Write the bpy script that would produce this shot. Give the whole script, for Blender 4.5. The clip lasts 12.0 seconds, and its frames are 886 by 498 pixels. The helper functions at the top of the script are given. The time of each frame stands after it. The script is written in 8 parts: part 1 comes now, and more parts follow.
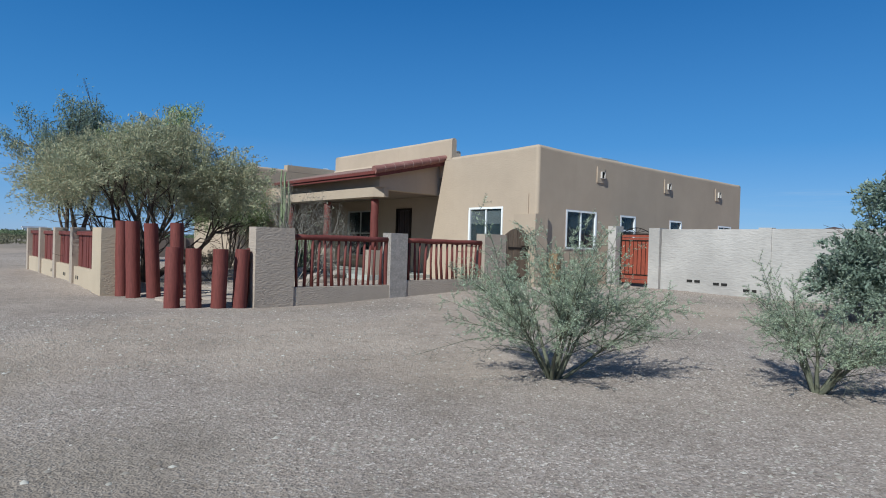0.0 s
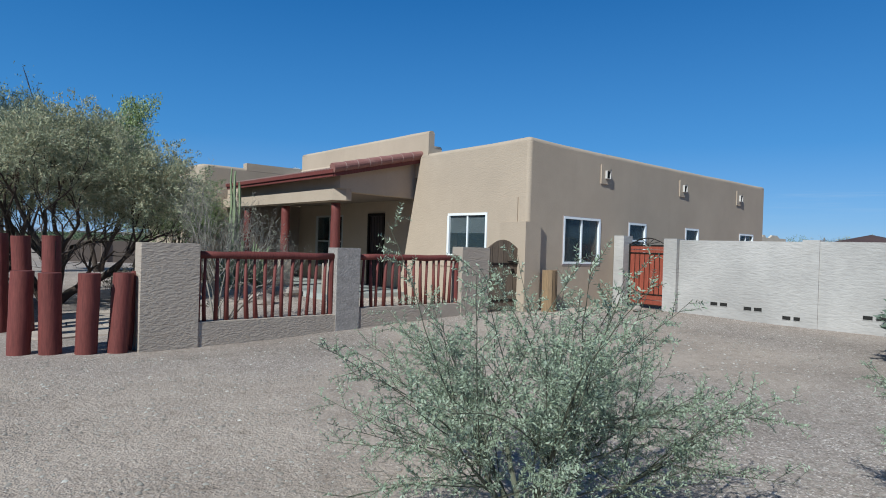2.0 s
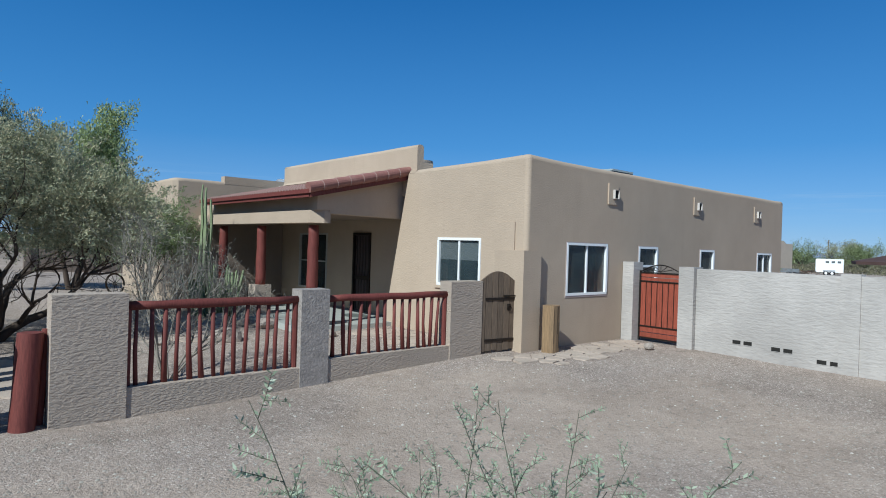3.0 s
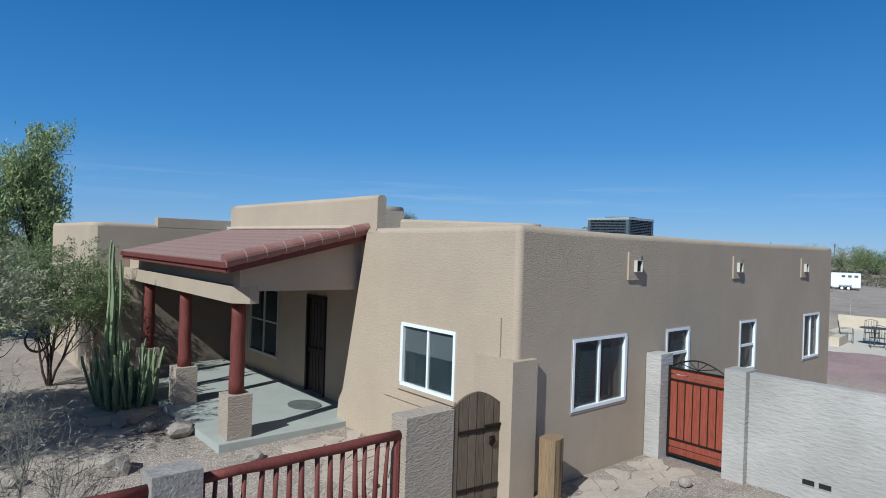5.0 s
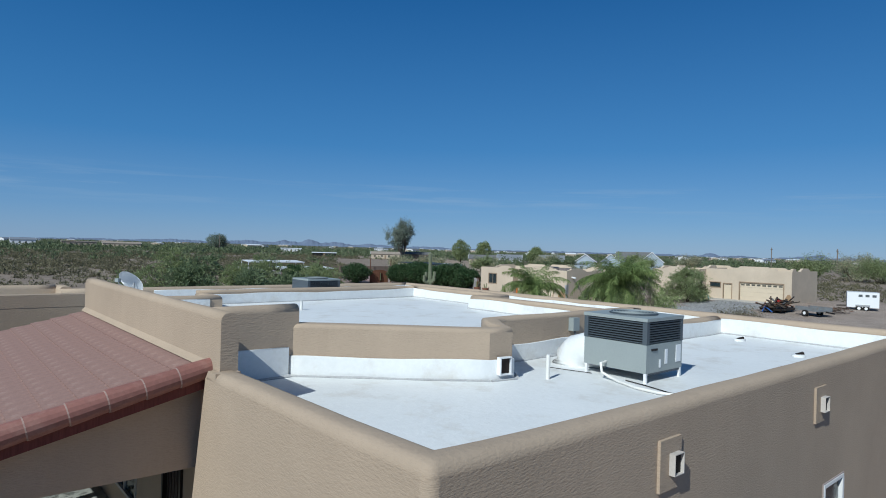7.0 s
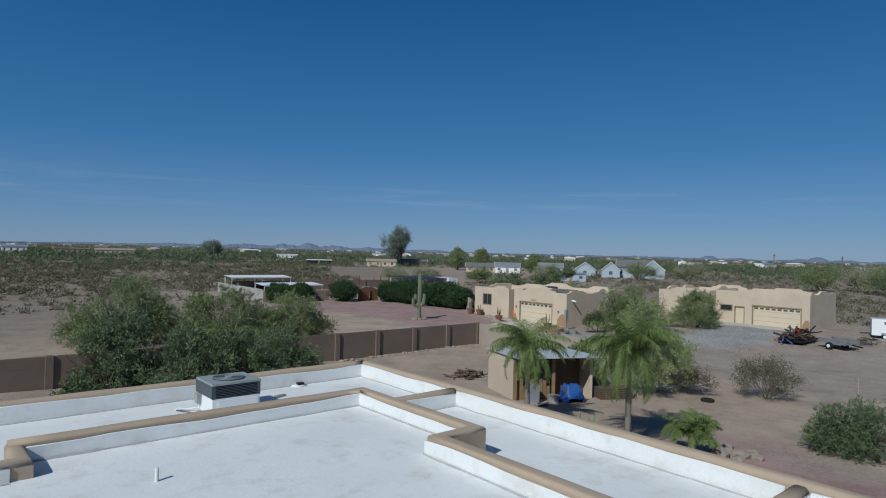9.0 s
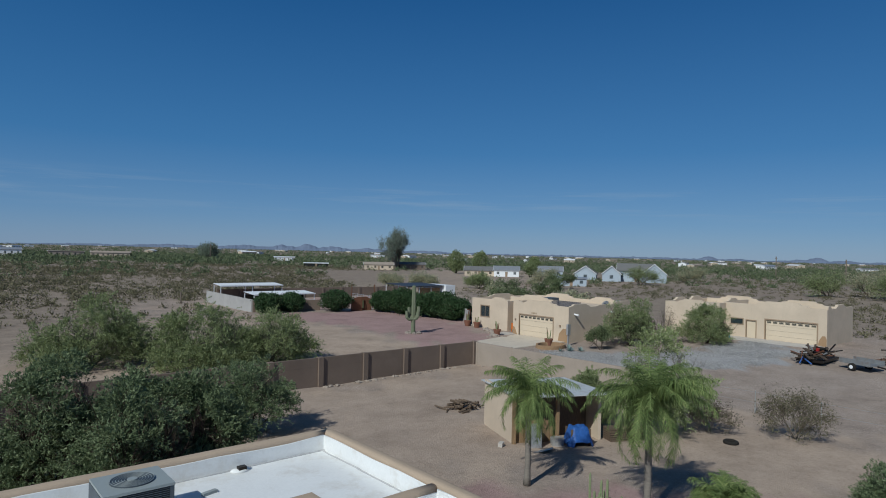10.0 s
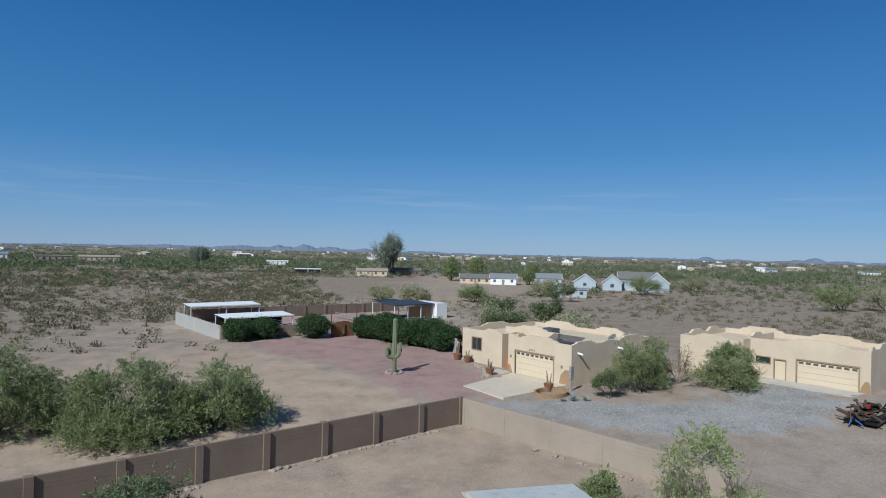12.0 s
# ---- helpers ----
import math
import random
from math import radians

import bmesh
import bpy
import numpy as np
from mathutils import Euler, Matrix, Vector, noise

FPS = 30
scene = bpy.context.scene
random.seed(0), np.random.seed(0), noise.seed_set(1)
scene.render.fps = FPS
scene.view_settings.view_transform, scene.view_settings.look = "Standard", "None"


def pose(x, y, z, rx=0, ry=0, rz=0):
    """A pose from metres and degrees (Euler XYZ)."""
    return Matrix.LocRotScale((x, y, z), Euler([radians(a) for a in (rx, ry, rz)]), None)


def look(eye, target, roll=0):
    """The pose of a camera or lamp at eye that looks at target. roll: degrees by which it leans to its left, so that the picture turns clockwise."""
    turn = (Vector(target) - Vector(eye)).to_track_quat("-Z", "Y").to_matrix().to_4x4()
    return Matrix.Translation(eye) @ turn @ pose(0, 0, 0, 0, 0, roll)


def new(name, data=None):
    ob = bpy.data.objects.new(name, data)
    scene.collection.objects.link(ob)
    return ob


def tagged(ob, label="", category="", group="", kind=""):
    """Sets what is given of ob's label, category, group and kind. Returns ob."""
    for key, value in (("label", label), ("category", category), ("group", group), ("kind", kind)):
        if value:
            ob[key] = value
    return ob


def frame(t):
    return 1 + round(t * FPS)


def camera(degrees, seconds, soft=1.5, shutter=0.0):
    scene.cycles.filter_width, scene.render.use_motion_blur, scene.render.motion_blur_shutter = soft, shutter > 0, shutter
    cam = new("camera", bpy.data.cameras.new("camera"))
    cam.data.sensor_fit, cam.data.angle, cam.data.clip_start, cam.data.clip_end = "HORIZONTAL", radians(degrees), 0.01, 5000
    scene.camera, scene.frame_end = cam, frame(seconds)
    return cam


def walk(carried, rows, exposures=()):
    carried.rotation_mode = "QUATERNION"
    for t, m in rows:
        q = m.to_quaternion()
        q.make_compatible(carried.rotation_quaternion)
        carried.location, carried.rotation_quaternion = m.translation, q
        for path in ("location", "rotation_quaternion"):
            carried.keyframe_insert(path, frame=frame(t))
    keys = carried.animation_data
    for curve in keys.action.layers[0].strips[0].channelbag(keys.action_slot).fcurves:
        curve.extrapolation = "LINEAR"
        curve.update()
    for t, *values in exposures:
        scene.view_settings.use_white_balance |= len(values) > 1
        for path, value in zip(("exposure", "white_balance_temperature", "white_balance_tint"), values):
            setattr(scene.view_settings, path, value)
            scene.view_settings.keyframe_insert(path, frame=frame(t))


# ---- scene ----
cam = camera(72.0, 12.0, soft=1.0)
PATH = [
    (0, (-0.17, -0.337, 1.136), (1.143, 1.172, 1.121), 1.7),
    (0.5, (0.407, 0.058, 1.131), (1.719, 1.567, 1.117), 1.8),
    (1, (1.027, 0.492, 1.14), (2.338, 2.002, 1.127), 1.8),
    (1.5, (1.69, 0.981, 1.256), (3.0, 2.493, 1.244), 1.9),
    (2, (2.364, 1.52, 1.457), (3.674, 3.031, 1.446), 1.8),
    (2.5, (3.003, 2.05, 1.736), (4.312, 3.562, 1.729), 1.8),
    (3, (3.607, 2.541, 2.083), (4.912, 4.056, 2.074), 1.8),
    (5, (6.306, 4.776, 3.631), (7.607, 6.295, 3.621), 1.8),
    (5.5, (7.368, 5.576, 4.018), (8.671, 7.093, 4.009), 1.8),
    (6, (8.424, 6.352, 4.435), (9.727, 7.869, 4.428), 1.8),
    (6.5, (9.367, 7.027, 4.852), (10.67, 8.544, 4.847), 1.7),
    (7, (10.286, 7.697, 5.324), (11.591, 9.214, 5.324), 1.6),
    (7.5, (11.183, 8.346, 5.814), (12.488, 9.862, 5.821), 1.2),
    (9.5, (15.799, 12.307, 7.996), (17.106, 13.821, 8.006), 1.5),
    (10, (17.208, 13.613, 8.548), (18.516, 15.125, 8.56), 1.4),
    (10.5, (18.631, 14.917, 9.178), (19.942, 16.428, 9.191), 1.4),
    (11, (20.143, 16.332, 9.93), (21.455, 17.841, 9.943), 1.3),
    (11.5, (21.923, 17.712, 10.576), (23.235, 19.221, 10.591), 1.3),
    (12, (23.534, 19.134, 11.377), (24.848, 20.642, 11.389), 1.4),
]
walk(cam, [(t, look(eye, target, roll)) for t, eye, target, roll in PATH],
     [(t, stops, kelvin, tint) for t, stops, kelvin, tint in ((0.0, 0.32, 5750, 1), (2.5, 0.34, 5650, 0), (5.0, 0.27, 5600, 0), (7.0, -0.04, 5800, 1), (7.7, -0.15, 5850, 2), (9.5, -0.38, 6000, 3), (10.5, -0.2, 6050, 3), (12.0, 0.1, 6050, 3))])

# ---- world, sun ----
SUN_TO = Vector((-0.735, -0.225, 0.647)).normalized()
world = bpy.data.worlds.new("sky")
scene.world = world
world.use_nodes = True
wn, wl = world.node_tree.nodes, world.node_tree.links
sky = wn.new("ShaderNodeTexSky")
sky.sky_type, sky.sun_disc = "NISHITA", False
sky.sun_elevation, sky.sun_rotation = math.asin(SUN_TO.z), math.atan2(SUN_TO.x, SUN_TO.y)
sky.altitude, sky.air_density, sky.dust_density, sky.ozone_density = 600, 1.0, 0.2, 4.0
wn["Background"].inputs["Strength"].default_value = 1.0
# the clear sky, weighed with the haze of a dry autumn day and thin cirrus low over the horizon
direction = wn.new("ShaderNodeTexCoord")
height = wn.new("ShaderNodeSeparateXYZ")
wl.new(direction.outputs["Generated"], height.inputs["Vector"])
haze = wn.new("ShaderNodeValToRGB")
for e in range(3):
    haze.color_ramp.elements.new(0.5)
for e, (p, c) in zip(haze.color_ramp.elements, ((0.0, (0.20, 0.315, 0.53)), (0.05, (0.125, 0.265, 0.52)), (0.16, (0.036, 0.182, 0.445)), (0.40, (0.003, 0.092, 0.30)), (1.0, (0.045, 0.066, 0.115)))):
    e.position, e.color = p, (*c, 1)
wl.new(height.outputs["Z"], haze.inputs["Fac"])
dim = wn.new("ShaderNodeMix")
dim.data_type, dim.blend_type = "RGBA", "MULTIPLY"
dim.inputs["Factor"].default_value, dim.inputs["B"].default_value = 1.0, (0.07, 0.075, 0.08, 1)
wl.new(sky.outputs["Color"], dim.inputs["A"])
both = wn.new("ShaderNodeMix")
both.data_type = "RGBA"
both.inputs["Factor"].default_value = 0.72
wl.new(dim.outputs["Result"], both.inputs["A"])
wl.new(haze.outputs["Color"], both.inputs["B"])
stretch = wn.new("ShaderNodeMapping")
stretch.inputs["Scale"].default_value = (1.6, 1.6, 34)
wl.new(direction.outputs["Generated"], stretch.inputs["Vector"])
wisp = wn.new("ShaderNodeTexNoise")
wisp.inputs["Scale"].default_value, wisp.inputs["Detail"].default_value, wisp.inputs["Roughness"].default_value = 2.3, 6, 0.62
wl.new(stretch.outputs["Vector"], wisp.inputs["Vector"])
thin = wn.new("ShaderNodeValToRGB")
thin.color_ramp.elements[0].position, thin.color_ramp.elements[1].position = 0.5, 0.8
thin.color_ramp.elements[1].color = (0.55, 0.55, 0.55, 1)
wl.new(wisp.outputs["Fac"], thin.inputs["Fac"])
belt = wn.new("ShaderNodeValToRGB")
for e in range(2):
    belt.color_ramp.elements.new(0.5)
for e, (p, v) in zip(belt.color_ramp.elements, ((0.05, 0.0), (0.078, 1.0), (0.09, 1.0), (0.115, 0.0))):
    e.position, e.color = p, (v, v, v, 1)
wl.new(height.outputs["Z"], belt.inputs["Fac"])
veil = wn.new("ShaderNodeMix")
veil.data_type, veil.blend_type = "RGBA", "MULTIPLY"
veil.inputs["Factor"].default_value = 1.0
wl.new(thin.outputs["Color"], veil.inputs["A"])
wl.new(belt.outputs["Color"], veil.inputs["B"])
clouds = wn.new("ShaderNodeMix")
clouds.data_type = "RGBA"
clouds.inputs["B"].default_value = (0.34, 0.43, 0.56, 1)
wl.new(veil.outputs["Result"], clouds.inputs["Factor"])
wl.new(both.outputs["Result"], clouds.inputs["A"])
wl.new(clouds.outputs["Result"], wn["Background"].inputs["Color"])
sun = new("sun", bpy.data.lights.new("sun", "SUN"))
sun.data.energy, sun.data.angle, sun.data.color = 4.2, radians(0.53), (1.0, 0.955, 0.89)
sun.matrix_world = look(SUN_TO * 60, (0, 0, 0))


# ---- materials ----
def material(name):
    m = bpy.data.materials.new(name)
    m.use_nodes = True
    return m, m.node_tree.nodes, m.node_tree.links, m.node_tree.nodes["Principled BSDF"]


def texture_noise(n, l, scale, detail=4.0, rough=0.6, stretch=None, coords="Object"):
    co = n.new("ShaderNodeTexCoord")
    t = n.new("ShaderNodeTexNoise")
    t.inputs["Scale"].default_value, t.inputs["Detail"].default_value, t.inputs["Roughness"].default_value = scale, detail, rough
    if stretch:
        mp = n.new("ShaderNodeMapping")
        mp.inputs["Scale"].default_value = stretch
        l.new(co.outputs[coords], mp.inputs["Vector"])
        l.new(mp.outputs["Vector"], t.inputs["Vector"])
    else:
        l.new(co.outputs[coords], t.inputs["Vector"])
    return t


def ramp(n, l, source, stops):
    r = n.new("ShaderNodeValToRGB")
    while len(r.color_ramp.elements) < len(stops):
        r.color_ramp.elements.new(0.5)
    for e, (p, c) in zip(r.color_ramp.elements, stops):
        e.position, e.color = p, (*c, 1)
    l.new(source, r.inputs["Fac"])
    return r


def mixed(n, l, fac, a, b, blend="MIX"):
    m = n.new("ShaderNodeMix")
    m.data_type, m.blend_type = "RGBA", blend
    for socket, value in ((m.inputs["Factor"], fac), (m.inputs["A"], a), (m.inputs["B"], b)):
        if isinstance(value, (int, float)):
            socket.default_value = value
        elif isinstance(value, tuple):
            socket.default_value = (*value, 1)
        else:
            l.new(value, socket)
    return m.outputs["Result"]


def bumped(n, l, bsdf, heights, strength=0.5, distance=0.01):
    """Chains bumps; heights: sockets."""
    last = None
    for h, s, d in heights:
        b = n.new("ShaderNodeBump")
        b.inputs["Strength"].default_value, b.inputs["Distance"].default_value = s, d
        l.new(h, b.inputs["Height"])
        if last:
            l.new(last, b.inputs["Normal"])
        last = b.outputs["Normal"]
    l.new(last, bsdf.inputs["Normal"])


def shade(c, k):
    return tuple(min(1.0, v * k) for v in c)


def surface(name, color, rough=0.85, big=0.6, fine=30.0, vary=0.14, bump=0.35, depth=0.004, metal=0.0, stretch=None, spec=0.3, stain=None):
    """A matt surface with two scales of colour variation and a fine relief."""
    m, n, l, b = material(name)
    t1, t2 = texture_noise(n, l, big, 5, 0.65), texture_noise(n, l, fine, 4, 0.6, stretch)
    r1 = ramp(n, l, t1.outputs["Fac"], [(0.3, shade(color, 1 - vary)), (0.7, shade(color, 1 + vary))])
    col = mixed(n, l, 0.35, r1.outputs["Color"], ramp(n, l, t2.outputs["Fac"], [(0.3, shade(color, 1 - 1.6 * vary)), (0.7, shade(color, 1 + 1.2 * vary))]).outputs["Color"])
    if stain:
        t3 = texture_noise(n, l, big * 2.7, 6, 0.7)
        col = mixed(n, l, ramp(n, l, t3.outputs["Fac"], [(0.52, (0, 0, 0)), (0.68, (0.75, 0.75, 0.75))]).outputs["Color"], col, stain)
    l.new(col, b.inputs["Base Color"])
    b.inputs["Roughness"].default_value, b.inputs["Metallic"].default_value, b.inputs["Specular IOR Level"].default_value = rough, metal, spec
    bumped(n, l, b, [(t2.outputs["Fac"], bump, depth)])
    return m


def stucco(name, color, lump=11.0, strength=0.3, vary=0.09, drag=2.6):
    """Hand-trowelled render: horizontal trowel lumps, fine grain, faint streaks."""
    m, n, l, b = material(name)
    cloud, grain = texture_noise(n, l, 0.45, 5, 0.65), texture_noise(n, l, 160.0, 2)
    lumps = texture_noise(n, l, lump, 3, 0.55, (1, 1, drag))
    streak = texture_noise(n, l, 2.2, 5, 0.7, (1.6, 1.6, 0.16))
    col = ramp(n, l, cloud.outputs["Fac"], [(0.3, shade(color, 1 - vary)), (0.72, shade(color, 1 + vary))]).outputs["Color"]
    col = mixed(n, l, ramp(n, l, streak.outputs["Fac"], [(0.55, (0, 0, 0)), (0.85, (0.35, 0.35, 0.35))]).outputs["Color"], col, shade(color, 0.78))
    # low parts of the trowel relief are also mixed darker
    col = mixed(n, l, ramp(n, l, lumps.outputs["Fac"], [(0.25, (0.4, 0.4, 0.4)), (0.5, (0, 0, 0))]).outputs["Color"], col, shade(color, 0.82))
    l.new(col, b.inputs["Base Color"])
    b.inputs["Roughness"].default_value, b.inputs["Specular IOR Level"].default_value = 0.93, 0.15
    bumped(n, l, b, [(lumps.outputs["Fac"], strength, 0.02), (grain.outputs["Fac"], 0.25, 0.004)])
    return m


def leafy(name, stops, rough=0.6):
    """Leaves: colour by piece, and some light through them."""
    m, n, l, b = material(name)
    geo = n.new("ShaderNodeNewGeometry")
    col = ramp(n, l, geo.outputs["Random Per Island"], stops).outputs["Color"]
    l.new(col, b.inputs["Base Color"])
    b.inputs["Roughness"].default_value, b.inputs["Specular IOR Level"].default_value = rough, 0.25
    tr = n.new("ShaderNodeBsdfTranslucent")
    l.new(col, tr.inputs["Color"])
    mx = n.new("ShaderNodeMixShader")
    mx.inputs["Fac"].default_value = 0.3
    l.new(b.outputs["BSDF"], mx.inputs[1])
    l.new(tr.outputs["BSDF"], mx.inputs[2])
    l.new(mx.outputs["Shader"], n["Material Output"].inputs["Surface"])
    return m


def painted_wood(name, color, worn, rough=0.6):
    m, n, l, b = material(name)
    grain, wear = texture_noise(n, l, 9.0, 6, 0.7, (6, 6, 0.5)), texture_noise(n, l, 3.0, 6, 0.75, (2.5, 2.5, 0.6))
    oi = n.new("ShaderNodeObjectInfo")
    col = ramp(n, l, grain.outputs["Fac"], [(0.3, shade(color, 0.5)), (0.7, shade(color, 1.35))]).outputs["Color"]
    col = mixed(n, l, ramp(n, l, wear.outputs["Fac"], [(0.6, (0, 0, 0)), (0.8, (0.55, 0.55, 0.55))]).outputs["Color"], col, worn)
    col = mixed(n, l, 0.25, col, ramp(n, l, oi.outputs["Random"], [(0.0, shade(color, 0.6)), (1.0, shade(color, 1.4))]).outputs["Color"])
    l.new(col, b.inputs["Base Color"])
    b.inputs["Roughness"].default_value, b.inputs["Specular IOR Level"].default_value = rough, 0.3
    bumped(n, l, b, [(grain.outputs["Fac"], 0.4, 0.006)])
    return m


STUCCO = stucco("tan_stucco", (0.42, 0.33, 0.247), 20, 0.36, 0.09, 3.0)
FENCE_STUCCO = stucco("grey_tan_stucco", (0.385, 0.315, 0.255), 17, 1.15, 0.13, 2.7)
PALE_STUCCO = stucco("pale_cream_stucco", (0.56, 0.465, 0.36), 8, 0.3)
BROWN_STUCCO = stucco("brown_patch_stucco", (0.33, 0.22, 0.13), 8, 0.3)
BLOCK_PAINT = stucco("light_grey_block_wash", (0.40, 0.368, 0.34), 6.5, 0.8, 0.24, 3.4)
PEN_PAINT = stucco("pale_grey_panel", (0.38, 0.37, 0.36), 6, 0.3)
WHITE_ROOF = surface("white_elastomeric_roof", (0.76, 0.77, 0.765), 0.55, 0.5, 14, 0.06, 0.45, 0.012, spec=0.35, stain=(0.62, 0.60, 0.56))
# house stucco in a darker tone, so that the porch recess reads as shaded
PORCH_SHADE = stucco("shade_darkened_porch_stucco", (0.22, 0.17, 0.135), 15, 0.34, 0.09, 3.6)
PEEL_STUCCO = surface("grey_peeling_pier_paint", (0.30, 0.262, 0.235), 0.9, 7, 26, 0.3, 0.9, 0.016, stain=(0.44, 0.39, 0.335))
RED_WOOD = painted_wood("oxblood_painted_wood", (0.15, 0.04, 0.032), (0.23, 0.10, 0.075), 0.7)
GATE_ORANGE = painted_wood("orange_red_stained_boards", (0.25, 0.06, 0.035), (0.25, 0.095, 0.06), 0.6)
GREY_WOOD = painted_wood("weathered_grey_brown_boards", (0.135, 0.098, 0.07), (0.36, 0.30, 0.235), 0.85)
LOG_WOOD = painted_wood("split_yellow_brown_log", (0.27, 0.18, 0.10), (0.14, 0.095, 0.06), 0.8)
DARK_METAL = surface("dark_bronze_metal", (0.035, 0.028, 0.024), 0.45, 2, 60, 0.2, 0.1, 0.001, 0.7)
WHITE_VINYL = surface("white_vinyl", (0.78, 0.78, 0.77), 0.4, 2, 40, 0.03, 0.05, 0.001, spec=0.5)
TAN_TRIM = surface("tan_trim_paint", (0.30, 0.22, 0.15), 0.6, 2, 40, 0.06, 0.1, 0.001)
CREAM_DOOR = surface("cream_door_paint", (0.62, 0.52, 0.39), 0.55, 1, 30, 0.04, 0.1, 0.002)
CONCRETE = surface("pale_concrete", (0.47, 0.44, 0.40), 0.85, 0.5, 40, 0.10, 0.2, 0.002, stain=(0.36, 0.34, 0.31))
CREAM_CONCRETE = surface("cream_concrete", (0.56, 0.49, 0.40), 0.85, 0.5, 40, 0.07, 0.2, 0.002, stain=(0.46, 0.40, 0.33))
GREEN_CONCRETE = surface("pale_sealed_concrete", (0.38, 0.385, 0.35), 0.6, 0.7, 40, 0.10, 0.15, 0.002, stain=(0.33, 0.33, 0.30))
CMU = stucco("dark_brown_block", (0.20, 0.155, 0.125), 10, 0.5, 0.12)
CMU_LIGHT = stucco("tan_grey_block", (0.33, 0.28, 0.235), 10, 0.4, 0.1)
FLAGSTONE = surface("pink_buff_flagstone", (0.43, 0.35, 0.285), 0.85, 1.5, 22, 0.24, 0.5, 0.008)
ROCK = surface("desert_rock", (0.32, 0.27, 0.23), 0.9, 2.5, 14, 0.3, 0.8, 0.02)
TILE_RED = surface("faded_red_roof_tile", (0.285, 0.18, 0.155), 0.8, 0.9, 24, 0.16, 0.35, 0.004, stain=(0.40, 0.29, 0.25))
TILE_TRIM = surface("oxblood_barge_tile", (0.25, 0.115, 0.095), 0.6, 1.5, 24, 0.16, 0.25, 0.003, stain=(0.31, 0.17, 0.14))
MORTAR = surface("pale_mortar", (0.34, 0.24, 0.21), 0.9, 3, 40, 0.15)
AC_GREY = surface("grey_enamel_sheet", (0.29, 0.32, 0.315), 0.45, 1.5, 30, 0.05, 0.05, 0.001, spec=0.5)
AC_DARK = surface("dark_blue_grey_sheet", (0.07, 0.085, 0.10), 0.5, 1.5, 30, 0.08, 0.05, 0.001, spec=0.5)
STEEL = surface("galvanised_steel", (0.50, 0.51, 0.52), 0.4, 1.2, 26, 0.12, 0.1, 0.001, 0.6, stain=(0.34, 0.30, 0.27))
WHITE_METAL = surface("white_painted_metal", (0.78, 0.79, 0.80), 0.45, 1, 30, 0.04, 0.05, 0.001)
# near-black paint standing in for shade in hollows; also black rubber and scrap
BLACK_VOID = surface("near_black_hollow_and_rubber", (0.02, 0.018, 0.016), 0.9, 1, 20, 0.2)
DARK_ROOF = surface("dark_sheet_roof", (0.06, 0.065, 0.075), 0.5, 1, 20, 0.15, 0.1, 0.001, 0.3)
RUST = surface("rusty_steel", (0.16, 0.075, 0.045), 0.85, 1.6, 20, 0.3, 0.4, 0.003, 0.2)
BLUE_SIDING = surface("pale_blue_siding", (0.37, 0.43, 0.49), 0.7, 1, 20, 0.05)
GREY_SHINGLE = surface("grey_shingle", (0.15, 0.15, 0.15), 0.9, 1, 8, 0.2)
TERRACOTTA = surface("terracotta", (0.22, 0.10, 0.065), 0.8, 3, 30, 0.15)
ORANGE_WOOD = surface("orange_paint", (0.62, 0.17, 0.03), 0.6, 3, 30, 0.1)
TURQUOISE = surface("turquoise_paint", (0.05, 0.33, 0.36), 0.6, 3, 30, 0.1)
TARP = surface("blue_tarp", (0.03, 0.10, 0.33), 0.5, 3, 12, 0.25, 0.6, 0.03)
RED_PAINT = surface("red_plastic", (0.35, 0.03, 0.025), 0.5, 3, 30, 0.1)
SIGN_BAR = surface("pale_number_bar", (0.55, 0.42, 0.36), 0.6, 3, 30, 0.05)
BLIND = surface("pale_window_blind", (0.66, 0.68, 0.66), 0.8, 3, 30, 0.05)
PIPE_WHITE = surface("white_pipe", (0.75, 0.74, 0.70), 0.5, 3, 30, 0.05)
BARK = surface("dark_mesquite_bark", (0.075, 0.055, 0.042), 0.95, 3, 30, 0.3, 0.9, 0.012, stretch=(3, 3, 0.7))
GREY_BARK = surface("grey_twig_bark", (0.20, 0.165, 0.135), 0.95, 3, 30, 0.25, 0.6, 0.006)
GREEN_BARK = surface("green_brown_stem", (0.125, 0.125, 0.085), 0.9, 3, 30, 0.3, 0.5, 0.004)
PALM_BARK = surface("ringed_palm_trunk", (0.21, 0.19, 0.165), 0.95, 2, 9, 0.2, 0.9, 0.02, stretch=(0.2, 0.2, 3))
CACTUS = surface("grey_green_cactus", (0.22, 0.262, 0.14), 0.7, 2, 20, 0.25, 0.4, 0.004)
LEAF_CREOSOTE = leafy("grey_green_small_leaves", [(0, (0.25, 0.30, 0.195)), (0.6, (0.355, 0.41, 0.28)), (1, (0.47, 0.51, 0.385))])
LEAF_MESQUITE = leafy("olive_mesquite_leaves", [(0, (0.23, 0.25, 0.155)), (0.5, (0.35, 0.36, 0.23)), (0.8, (0.43, 0.41, 0.265)), (1, (0.53, 0.44, 0.28))])
LEAF_GREEN = leafy("deep_green_leaves", [(0, (0.085, 0.115, 0.05)), (0.6, (0.15, 0.19, 0.09)), (1, (0.24, 0.27, 0.15))])
LEAF_DARK = leafy("dark_olive_leaves", [(0, (0.095, 0.135, 0.065)), (0.6, (0.165, 0.215, 0.11)), (1, (0.25, 0.30, 0.165))])
